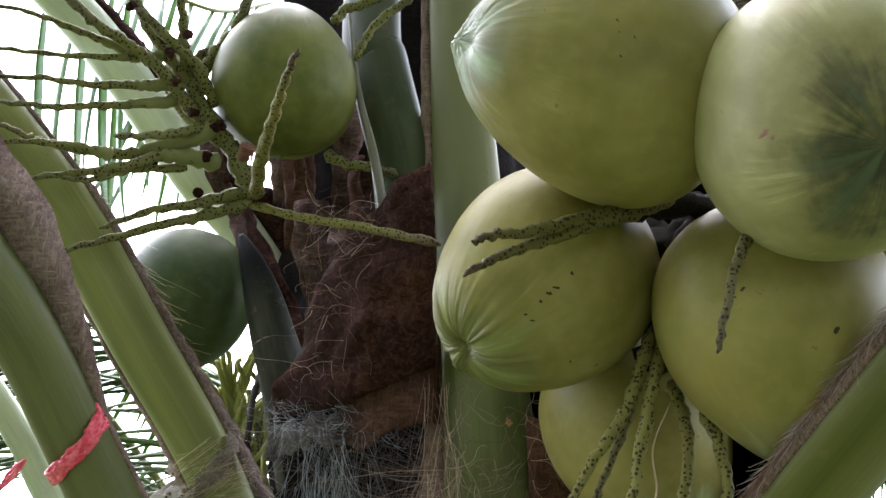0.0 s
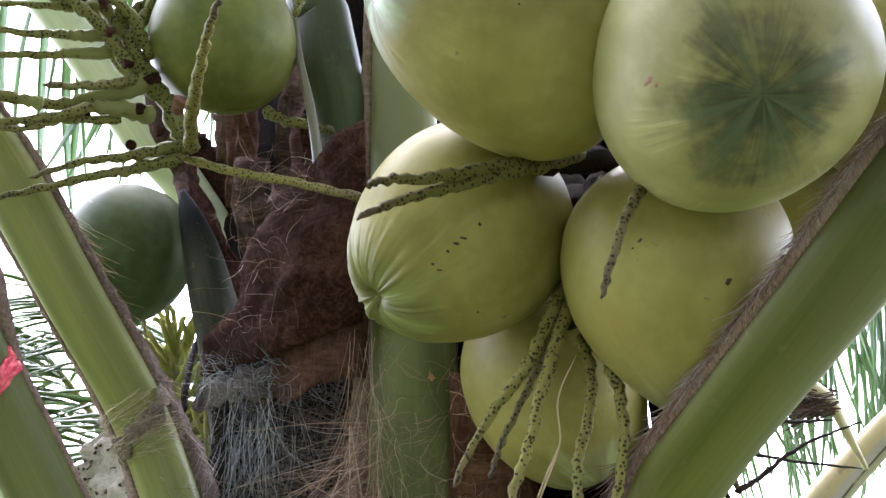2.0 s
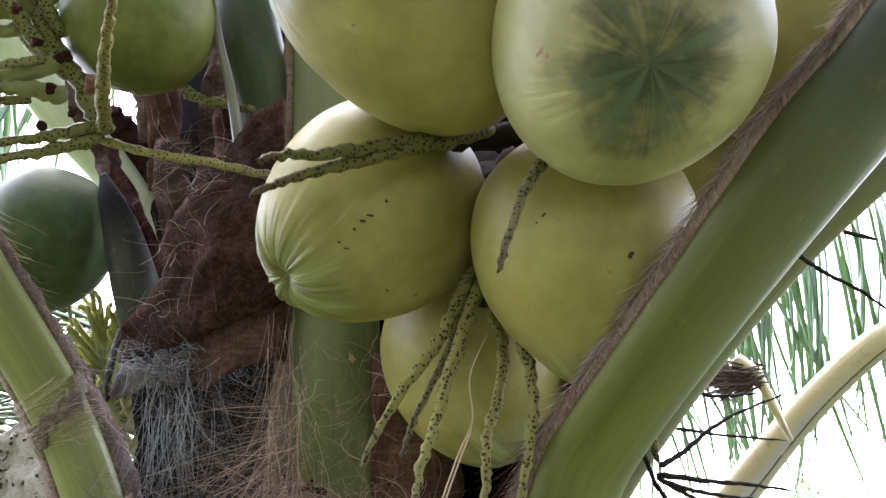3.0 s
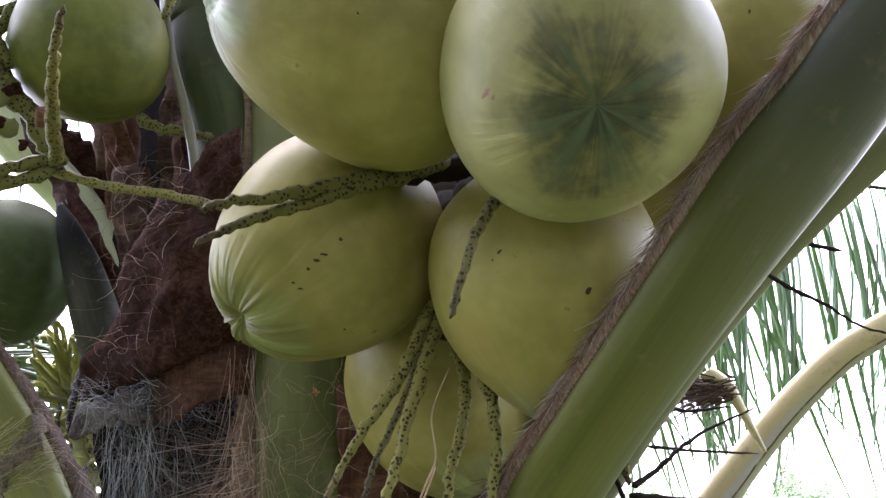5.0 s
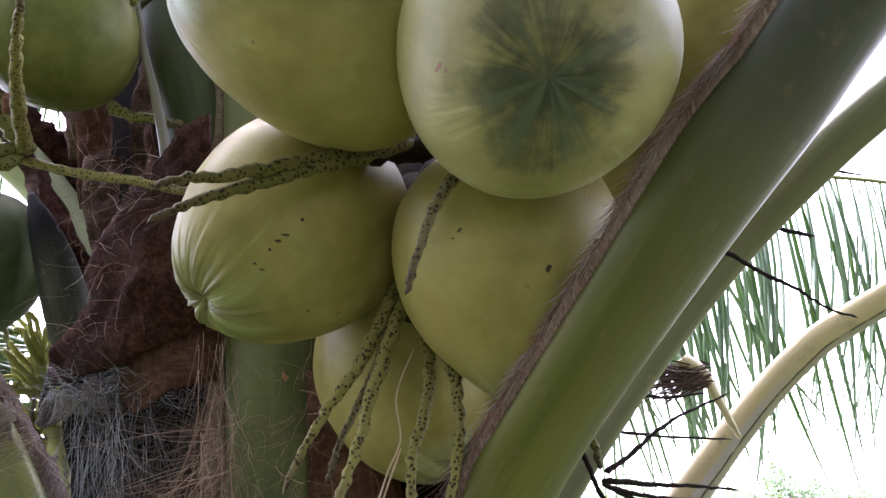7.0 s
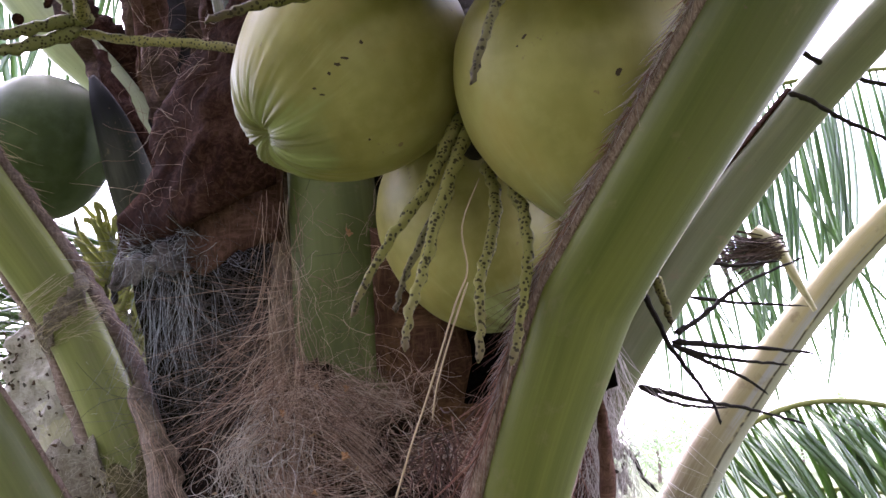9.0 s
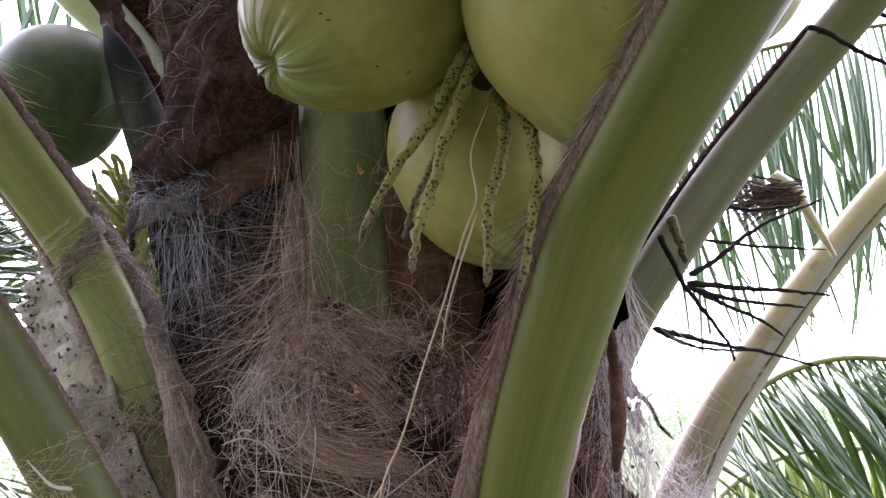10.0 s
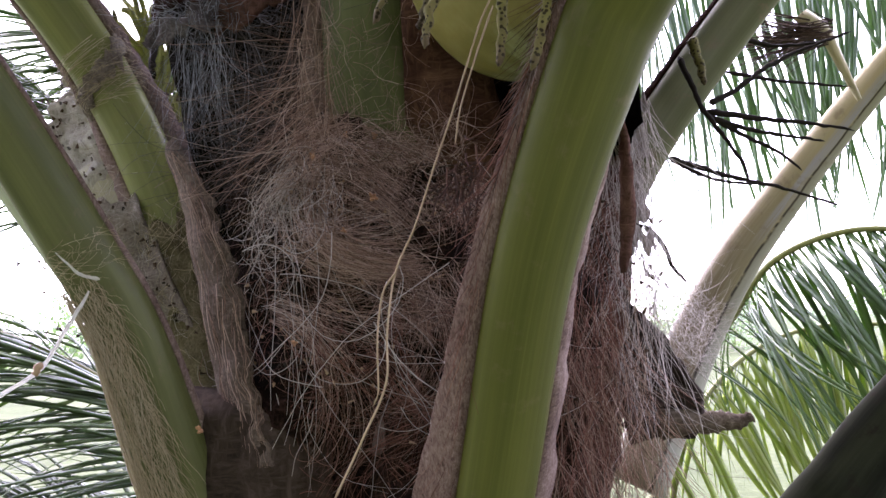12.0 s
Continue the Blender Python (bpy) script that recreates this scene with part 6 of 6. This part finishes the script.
def loops(count, cx, cz, spread, radii, out, seed):
    """Curling hairs: wandering arcs lying over the mat."""
    r = np.random.RandomState(seed)
    lines = []
    for _ in range(count):
        x, z, a, rad = cx + r.normal() * spread, cz + r.normal() * spread, r.uniform(0, 6.3), r.uniform(*radii)
        turn, lift, line = r.choice((-1, 1)) * r.uniform(2.5, 5.5), r.uniform(*out), []
        for i in range(18):
            line.append(mat_place(math.asin(max(-0.95, min(0.95, (x - AX) / 0.235))), z, lift + 0.006 * math.sin(a)))
            a += turn / 17 * r.uniform(0.6, 1.4)
            x, z = x + rad * abs(turn) / 17 * math.cos(a), z + rad * abs(turn) / 17 * math.sin(a)
        lines.append(np.array(line))
    return lines


strands("fibre_hair", swoops(64, (-0.025, 1.668), (-0.035, 1.63), (-0.05, 1.6), (0.014, 0.016, 0.02), (0.012, 0.036), 45), 0.00034, HAIR_BUFF, palm, label="pale curling fibre")
strands("fibre_hair", swoops(16, (-0.03, 1.665), (-0.005, 1.6), (0.03, 1.59), (0.022, 0.026, 0.034), (0.01, 0.03), 46), 0.0003, HAIR_BUFF, palm)
strands("fibre_hair", loops(16, -0.02, 1.6, 0.03, (0.012, 0.034), (0.02, 0.04), 63), 0.00048, HAIR_PALE, palm)
strands("fibre_hair", loops(60, -0.03, 1.61, 0.022, (0.01, 0.028), (0.012, 0.036), 2), 0.00035, HAIR_BUFF, palm)
strands("fibre_hair", swoops(60, (-0.01, 1.6), (0.03, 1.54), (0.13, 1.555), (0.03, 0.02, 0.02), (0.008, 0.024), 47), 0.00032, HAIR_TAN, palm)
strands("fibre_hair", loops(90, 0.03, 1.56, 0.06, (0.012, 0.05), (0.006, 0.026), 61), 0.0003, HAIR_TAN, palm)
strands("fibre_hair", loops(110, 0.02, 1.45, 0.08, (0.012, 0.05), (0.004, 0.024), 62), 0.0003, HAIR_RED, palm)
strands("fibre_hair", surface_lines(700, (-0.7, 0.7), (1.66, 1.77), (0.0, 0.5), 0.14, 1.5, 27, (-0.01, 0.016), 10, 10, 0.006), 0.0003, HAIR, palm)
strands("fibre_hair", surface_lines(40, (-0.7, 0.5), (1.4, 1.7), (-1.0, 1.0), 0.3, 4.0, 22, (0.01, 0.03), 20), 0.00045, HAIR_PALE, palm)
strands("fibre_hair", hair_lines(150, lambda r: (r.normal(-0.125, 0.024), r.uniform(0.955, 0.985), r.uniform(1.76, 1.845)), lambda p, r: (4.0 * (p[0] + 0.128) + 0.16 * r.normal(), -0.1, -1), 0.1, 0.14, 3, 0.06), 0.00021, HAIR_GREY, palm, label="silver-grey hanging fibre")
strands("fibre_hair", hair_lines(240, lambda r: (r.uniform(-0.2, -0.06), r.uniform(0.97, 1.03), r.uniform(1.835, 1.87)), lambda p, r: (r.normal(), -0.5, 0.3 * r.normal() - 0.2), 0.05, 0.3, 23), 0.0003, HAIR_GREY, palm)
strands("fibre_hair", hair_lines(1300, lambda r: (r.uniform(-0.15, 0.03), r.uniform(0.97, 1.03), r.uniform(1.64, 1.86)), lambda p, r: (r.normal(), -0.2, r.normal()), 0.1, 0.25, 4), 0.00028, HAIR_DARK, palm)
strands("fibre_hair", hair_lines(160, lambda r: (r.uniform(-0.02, 0.02), r.uniform(0.93, 0.95), r.uniform(1.66, 1.8)), lambda p, r: (-1, -0.1, -0.5 + 0.5 * r.normal()), 0.13, 0.1, 26), 0.0003, HAIR, palm)
strands("fibre_hair", hair_lines(750, right_start, lambda p, r: (0.3 * r.normal() + 0.12, -0.3 + 0.3 * r.normal(), -1), 0.13, 0.14, 5, 0.05), 0.00034, HAIR_TAN, palm, label="tan hanging fibre")
strands("fibre_hair", hair_lines(700, lambda r: (r.uniform(0.17, 0.3), r.uniform(0.93, 1.0), r.uniform(1.25, 1.62)), lambda p, r: (0.25 * r.normal() + 0.1, -0.2, -1), 0.12, 0.14, 55, 0.05), 0.00034, HAIR_RED, palm)
strands("fibre_hair", hair_lines(260, lambda r: (r.uniform(0.385, 0.43), r.uniform(1.07, 1.12), r.uniform(1.43, 1.52)), lambda p, r: (r.normal(), 0.3 * r.normal(), r.normal()), 0.07, 0.35, 66), 0.00022, HAIR_PALE, palm)
strands("fibre_hair", hair_lines(300, lambda r: (r.uniform(0.3, 0.355), r.uniform(0.99, 1.02), r.uniform(1.45, 1.74)), lambda p, r: (0.2 * r.normal(), -0.3, -1), 0.14, 0.12, 6), 0.0004, HAIR_PALE, palm)
strands("fibre_hair", hair_lines(150, lambda r: (r.uniform(-0.17, -0.06), r.uniform(0.945, 0.985), r.uniform(1.9, 2.12)), lambda p, r: (r.normal(), -0.5, r.normal()), 0.06, 0.4, 7), 0.00024, HAIR, palm)
strands("fibre_hair", hair_lines(120, lambda r: (r.uniform(-0.01, 0.1), r.uniform(0.905, 0.925), r.uniform(1.66, 1.86)), lambda p, r: (r.normal(), 0.05 * r.normal(), 0.6 * r.normal() - 0.3), 0.07, 0.35, 77, points=12), 0.00022, HAIR_TAN, palm)


def stalk_lines(stations, facing, count, lo, hi, ang, length, seed, lift=0.003, curl=0.5):
    """Fibres lying lengthwise on a stalk's outer side."""
    s = spline(stations, 24)
    c, w = s[:, :3], s[:, 3]
    t = tangents(c)
    step = np.linalg.norm(np.diff(c, axis=0), axis=1).mean()
    r = np.random.RandomState(seed)
    out = []
    for _ in range(count):
        i0, a, n = r.uniform(lo, hi) * (len(c) - 1), r.uniform(*ang), length * r.uniform(0.4, 1.2)
        k, da, line, up = 9, r.normal() * curl, [], r.uniform(0.3, 1.5) * lift
        for j in range(k):
            f = i0 - n / step * j / (k - 1)
            i = int(min(len(c) - 1, max(0, f)))
            nrm = np.array(facing, float)
            nrm -= nrm.dot(t[i]) * t[i]
            nrm /= np.linalg.norm(nrm)
            side = np.cross(t[i], nrm)
            q = a + da * j / k + 0.05 * math.sin(j * 1.3 + a * 9)
            line.append(c[i] + (w[i] * 0.5 + up) * math.cos(q) * side + (w[i] * 0.36 + up) * math.sin(q) * nrm + t[i] * (f - i) * step)
        out.append(np.array(line))
    return out


strands("fibre_hair", stalk_lines(PL2, FACE_L2, 700, 0.1, 0.36, (1.5, 3.3), 0.09, 8, 0.004, 0.3), 0.00035, HAIR_STRAW, palm, label="tan fibre lying along a stalk")
strands("fibre_hair", stalk_lines(PL2, FACE_L2, 60, 0.36, 0.41, (0.3, 3.2), 0.03, 9, 0.006, 1.5), 0.00025, HAIR_STRAW, palm)
strands("fibre_hair", stalk_lines(PL1, FACE_L1, 220, 0.08, 0.24, (0.0, 3.1), 0.08, 10, 0.012, 0.9), 0.00032, HAIR_STRAW, palm)
strands("fibre_hair", stalk_lines(PL1, FACE_L1, 160, 0.345, 0.4, (-0.1, 3.4), 0.02, 15, 0.008, 2.5), 0.0003, HAIR_STRAW, palm)
strands("fibre_hair", hair_lines(46, lambda r: (r.normal(0.149, 0.008), r.normal(0.800, 0.006), r.normal(1.617, 0.012)), lambda p, r: (0.25 * r.normal(), -0.2, -1), 0.045, 0.2, 78), 0.0009, HAIR_RUST, palm, 4, "torn red-brown shreds on a stalk's edge")
strands("fibre_hair", hair_lines(40, lambda r: (r.normal(0.126, 0.012), r.normal(0.820, 0.006), r.normal(1.612, 0.01)), lambda p, r: (1, -0.2 + 0.2 * r.normal(), 0.3 + 0.3 * r.normal()), 0.05, 0.2, 79), 0.0007, HAIR_RUST, palm, 4)


def wing_lines(count, seed):
    r = np.random.RandomState(seed)
    lines = []
    for _ in range(count):
        u, v, du, n = r.uniform(0, 1), r.uniform(0.15, 1), r.normal() * 0.3, r.uniform(0.1, 0.4)
        line = [np.array(stalk_wing(min(1, max(0, u + du * k / 8)), max(0, v - n * k / 8))) - np.array((0, 0.003 + 0.003 * math.sin(k), 0)) for k in range(9)]
        lines.append(np.array(line))
    return lines


strands("fibre_hair", wing_lines(110, 71), 0.0003, HAIR_TAN, palm)


def debris(name, count, place, size, seed, material=None):
    """Crumbs and dry scales lying on the fibre."""
    r = np.random.RandomState(seed)
    lines = []
    for _ in range(count):
        p = np.array(place(r), float)
        d = r.normal(size=3)
        d /= np.linalg.norm(d)
        lines.append(np.array([p, p + d * size * 0.5, p + d * size * r.uniform(0.7, 1.3) + r.normal(size=3) * size * 0.2]))
    return strands(name, lines, size * 0.32, material or DEBRIS, palm, 5, taper=0.3)


def litter_at(r):
    p = litter_cloth(r.uniform(0, 1), r.uniform(0, 1))
    return (p[0], p[1] - 0.004, p[2])


strands("fibre_hair", hair_lines(420, lambda r: (r.uniform(-0.03, 0.15), r.uniform(0.895, 0.925), r.uniform(1.63, 1.69)), lambda p, r: (r.normal(), -0.15 + 0.1 * r.normal(), 0.7 * r.normal() + 0.3), 0.06, 0.3, 81, points=10), 0.00026, HAIR, palm)
strands("fibre_hair", hair_lines(120, lambda r: (r.uniform(-0.02, 0.02), r.uniform(0.915, 0.93), r.uniform(1.66, 1.9)), lambda p, r: (0.15 * r.normal(), -0.05, -1), 0.12, 0.08, 82), 0.0003, HAIR_TAN, palm)
debris("litter", 70, on_mat(-0.7, 0.7, 1.36, 1.72, 0.016), 0.005, 9, FLAKE)
strands("fibre_hair", hair_lines(220, lambda r: np.array(litter_cloth(r.uniform(0, 1), r.uniform(0, 1))) - np.array((0, 0.004, 0)), lambda p, r: (r.normal(), -0.1, r.normal()), 0.04, 0.3, 83), 0.00022, HAIR_PALE, palm)
strands("fibre_hair", hair_lines(260, lambda r: np.array(pale_patch(r.uniform(0, 1), r.uniform(0, 1))) - np.array((0, 0.005, 0)), lambda p, r: (r.normal(), -0.2, r.normal()), 0.04, 0.3, 84), 0.00022, HAIR_PALE, palm)
debris("litter", 70, lambda r: np.array(pale_patch(r.uniform(0, 1), r.uniform(0, 1))) - np.array((0, 0.004, 0)), 0.006, 22)
debris("litter", 90, litter_at, 0.006, 21)
debris("litter", 120, lambda r: (r.uniform(-0.40, -0.17), 1.09 + 0.02 * r.normal(), r.uniform(1.48, 1.8)), 0.006, 1)
debris("litter", 90, on_mat(-1.2, -0.3, 1.3, 1.66, 0.03), 0.005, 2)
strands("fibre_hair", hair_lines(300, lambda r: (r.uniform(0.31, 0.36), r.uniform(1.025, 1.045), r.uniform(1.49, 1.64)), lambda p, r: (0.6 * r.normal(), 0.2 * r.normal(), r.normal()), 0.05, 0.25, 67), 0.00022, HAIR_PALE, palm, label="thin pale threads holding dark bits")
debris("litter", 16, lambda r: (r.uniform(0.32, 0.365), r.uniform(1.025, 1.035), r.uniform(1.5, 1.63)), 0.007, 3)
debris("litter", 60, lambda r: (r.uniform(0.25, 0.33), r.uniform(0.95, 1.0), r.uniform(1.38, 1.62)), 0.006, 13)
debris("litter", 110, on_mat(-0.4, 0.7, 1.4, 1.74, 0.012), 0.005, 4)


def rim_hairs(stations, facing, sign, count, length, seed, material, lo=0.0, hi=1.0, splay=0.5):
    s = spline(stations, 16)
    c, w = s[:, :3], s[:, 3]
    t = tangents(c)

    def start(r):
        i = int(r.uniform(lo, hi) * (len(c) - 1))
        nrm = np.array(facing, float)
        nrm -= nrm.dot(t[i]) * t[i]
        nrm /= np.linalg.norm(nrm)
        start.way = np.cross(t[i], nrm) * sign * r.uniform(0.05, splay) - t[i]
        return c[i] + np.cross(t[i], nrm) * sign * w[i] * r.uniform(0.5, 0.6)
    strands("fibre_hair", hair_lines(count, start, lambda p, r: start.way + r.normal(size=3) * 0.15, length, 0.05, seed), 0.00032, material, palm)


rim_hairs(R1, FACE_R1, -1, 1000, 0.016, 11, HAIR_RED, 0.2, 0.78, 0.4)
rim_hairs(R1, FACE_R1, -1, 1400, 0.024, 19, HAIR_MAUVE, 0.3, 0.85, 0.2)
rim_hairs(R1, FACE_R1, -1, 160, 0.05, 20, HAIR_RUST, 0.2, 0.42, 0.5)
rim_hairs(R1, FACE_R1, -1, 200, 0.06, 12, HAIR_RED, 0.1, 0.34)
rim_hairs(PL1, FACE_L1, 1, 420, 0.03, 13, HAIR_TAN, 0.1, 0.8, 0.7)
rim_hairs(PL1, FACE_L1, 1, 24, 0.06, 18, HAIR_STRAW, 0.3, 0.7, 0.9)
rim_hairs(P0, FACE_P0, -1, 200, 0.05, 14, HAIR_RED, 0.1, 0.6)


# ---- background fronds ----
frond("hanging palm frond with long blue-green leaflets", [(0.12, 1.5, 2.5), (0.45, 2.1, 2.5), (0.75, 2.6, 2.55), (1.1, 2.5, 2.62), (1.5, 2.3, 2.6), (1.9, 2.1, 2.45)], 0.012, 0.005, LEAF_BLUE, [0.45, 0.7, 0.9, 0.9, 0.8], 150, 0.0, 0.2, 5, STALK_GREEN, 0.3, 0.0075, hang=2.6, skip=0.25)
frond("arching palm frond with glossy dark leaflets", [(0.22, 1.35, 1.2), (0.55, 1.95, 1.3), (0.78, 2.22, 1.47), (0.9, 2.2, 1.62), (1.1, 2.15, 1.68), (1.35, 2.1, 1.62), (1.6, 2.05, 1.48)], 0.012, 0.005, LEAF, [0.05, 0.3, 0.6, 0.75, 0.7], 84, 0.15, 0.4, 6, STALK_GREEN, 0.5, 0.0085, hang=0.8, skip=0.08)
frond("sunlit palm frond with hanging yellow-green leaflets", [(0.3, 1.6, 0.85), (0.62, 2.3, 1.12), (0.9, 2.55, 1.36), (1.2, 2.6, 1.45), (1.6, 2.5, 1.4)], 0.01, 0.005, LEAF_LIT, [0.2, 0.45, 0.5, 0.45], 60, 0.0, 0.15, 61, STALK_GREEN, 0.3, 0.012, hang=1.6, skip=0.2)
frond("low palm frond with fine green leaflets", [(-0.1, 1.9, 1.0), (-0.45, 1.9, 1.28), (-0.8, 1.85, 1.5), (-1.2, 1.75, 1.62)], 0.014, 0.005, LEAF, [0.5, 0.65, 0.6], 140, 0.15, 0.5, 7, STALK_GREEN, 0.4, 0.0075, hang=0.15)
frond("low palm frond with fine green leaflets", [(-0.05, 1.7, 0.9), (-0.4, 1.75, 1.05), (-0.8, 1.65, 1.18), (-1.2, 1.5, 1.2)], 0.014, 0.005, LEAF, [0.5, 0.65, 0.6], 130, 0.2, 0.5, 17, STALK_GREEN, 0.35, 0.0075, hang=0.0)
frond("palm frond with fine pale leaflets", [(-0.25, 1.6, 1.5), (-0.5, 1.95, 1.72), (-0.727, 2.031, 1.961), (-0.885, 1.972, 2.121), (-1.16, 1.93, 2.257)], 0.012, 0.005, LEAF, [0.2, 0.5, 0.6, 0.55], 84, 0.1, 0.5, 8, STALK_GREEN, 0.5, 0.008, hang=0.3)
frond("palm frond with hanging blue-green leaflets", [(-0.15, 1.5, 2.8), (-0.5, 2.2, 3.3), (-0.8, 2.6, 3.55), (-1.05, 2.55, 3.6), (-1.4, 2.5, 3.55)], 0.012, 0.005, LEAF_BLUE, [0.4, 0.9, 1.1], 22, 0.0, 0.2, 9, STALK_GREEN, 0.3, 0.02, hang=2.2, skip=0.3)

frond("palm frond with fine leaflets behind the crown", [(-0.1, 1.7, 1.5), (-0.3, 1.85, 1.8), (-0.45, 1.95, 2.05), (-0.7, 2.0, 2.2)], 0.012, 0.005, LEAF, [0.3, 0.45, 0.45], 70, 0.1, 0.4, 62, STALK_GREEN, 0.4, 0.009, hang=0.2)

# ---- the palm's own leaves, overhead: unseen, added to shade the bunch ----
for k, pts in enumerate([
    [(0.78, 0.14, 2.345), (1.2, -0.35, 2.62), (1.8, -1.0, 2.72), (2.4, -1.7, 2.5)],
    [(-0.88, 0.79, 2.58), (-1.6, 0.5, 3.05), (-2.3, 0.2, 3.25), (-3.1, -0.1, 3.1)],
    [(-0.55, 0.56, 2.14), (-1.0, 0.0, 2.6), (-1.6, -0.7, 2.85), (-2.2, -1.4, 2.75)],
    [(0.01, 1.03, 2.7), (-0.02, 0.75, 3.5), (-0.1, 0.1, 4.0), (-0.2, -0.8, 4.2), (-0.3, -1.7, 4.0)],
    [(0.98, 0.71, 2.28), (1.7, 0.2, 2.75), (2.5, -0.4, 3.0), (3.2, -1.0, 2.9)]]):
    frond("unseen green palm frond added over the crown for shade", pts, 0.02, 0.005, LEAF, [0.6, 0.9, 0.8, 0.5], 44, 0.1, 0.4, 30 + k, STALK_GREEN, 0.4, 0.02, hang=0.25)
# further unseen fronds from the core, added to cut light from above
for k, pts in enumerate([
    [(0.05, 1.25, 2.9), (0.5, 0.9, 3.7), (1.2, 0.2, 4.1), (1.9, -0.6, 4.1)],
    [(0.0, 1.25, 2.9), (-0.5, 0.8, 3.7), (-1.2, 0.2, 4.1), (-1.9, -0.5, 4.1)],
    [(0.1, 1.35, 2.9), (0.6, 1.5, 3.9), (1.3, 1.5, 4.6), (2.2, 1.4, 4.8)],
    [(0.0, 1.4, 2.9), (-0.6, 1.5, 3.9), (-1.3, 1.5, 4.6), (-2.2, 1.4, 4.8)],
    [(0.05, 1.4, 2.9), (0.1, 1.8, 4.0), (0.2, 2.3, 4.9), (0.3, 3.0, 5.4)]]):
    frond("unseen green palm frond added over the crown for shade", pts, 0.024, 0.005, LEAF, [0.6, 0.95, 0.85, 0.5], 46, 0.1, 0.4, 40 + k, STALK_GREEN, 0.4, 0.022, hang=0.25)
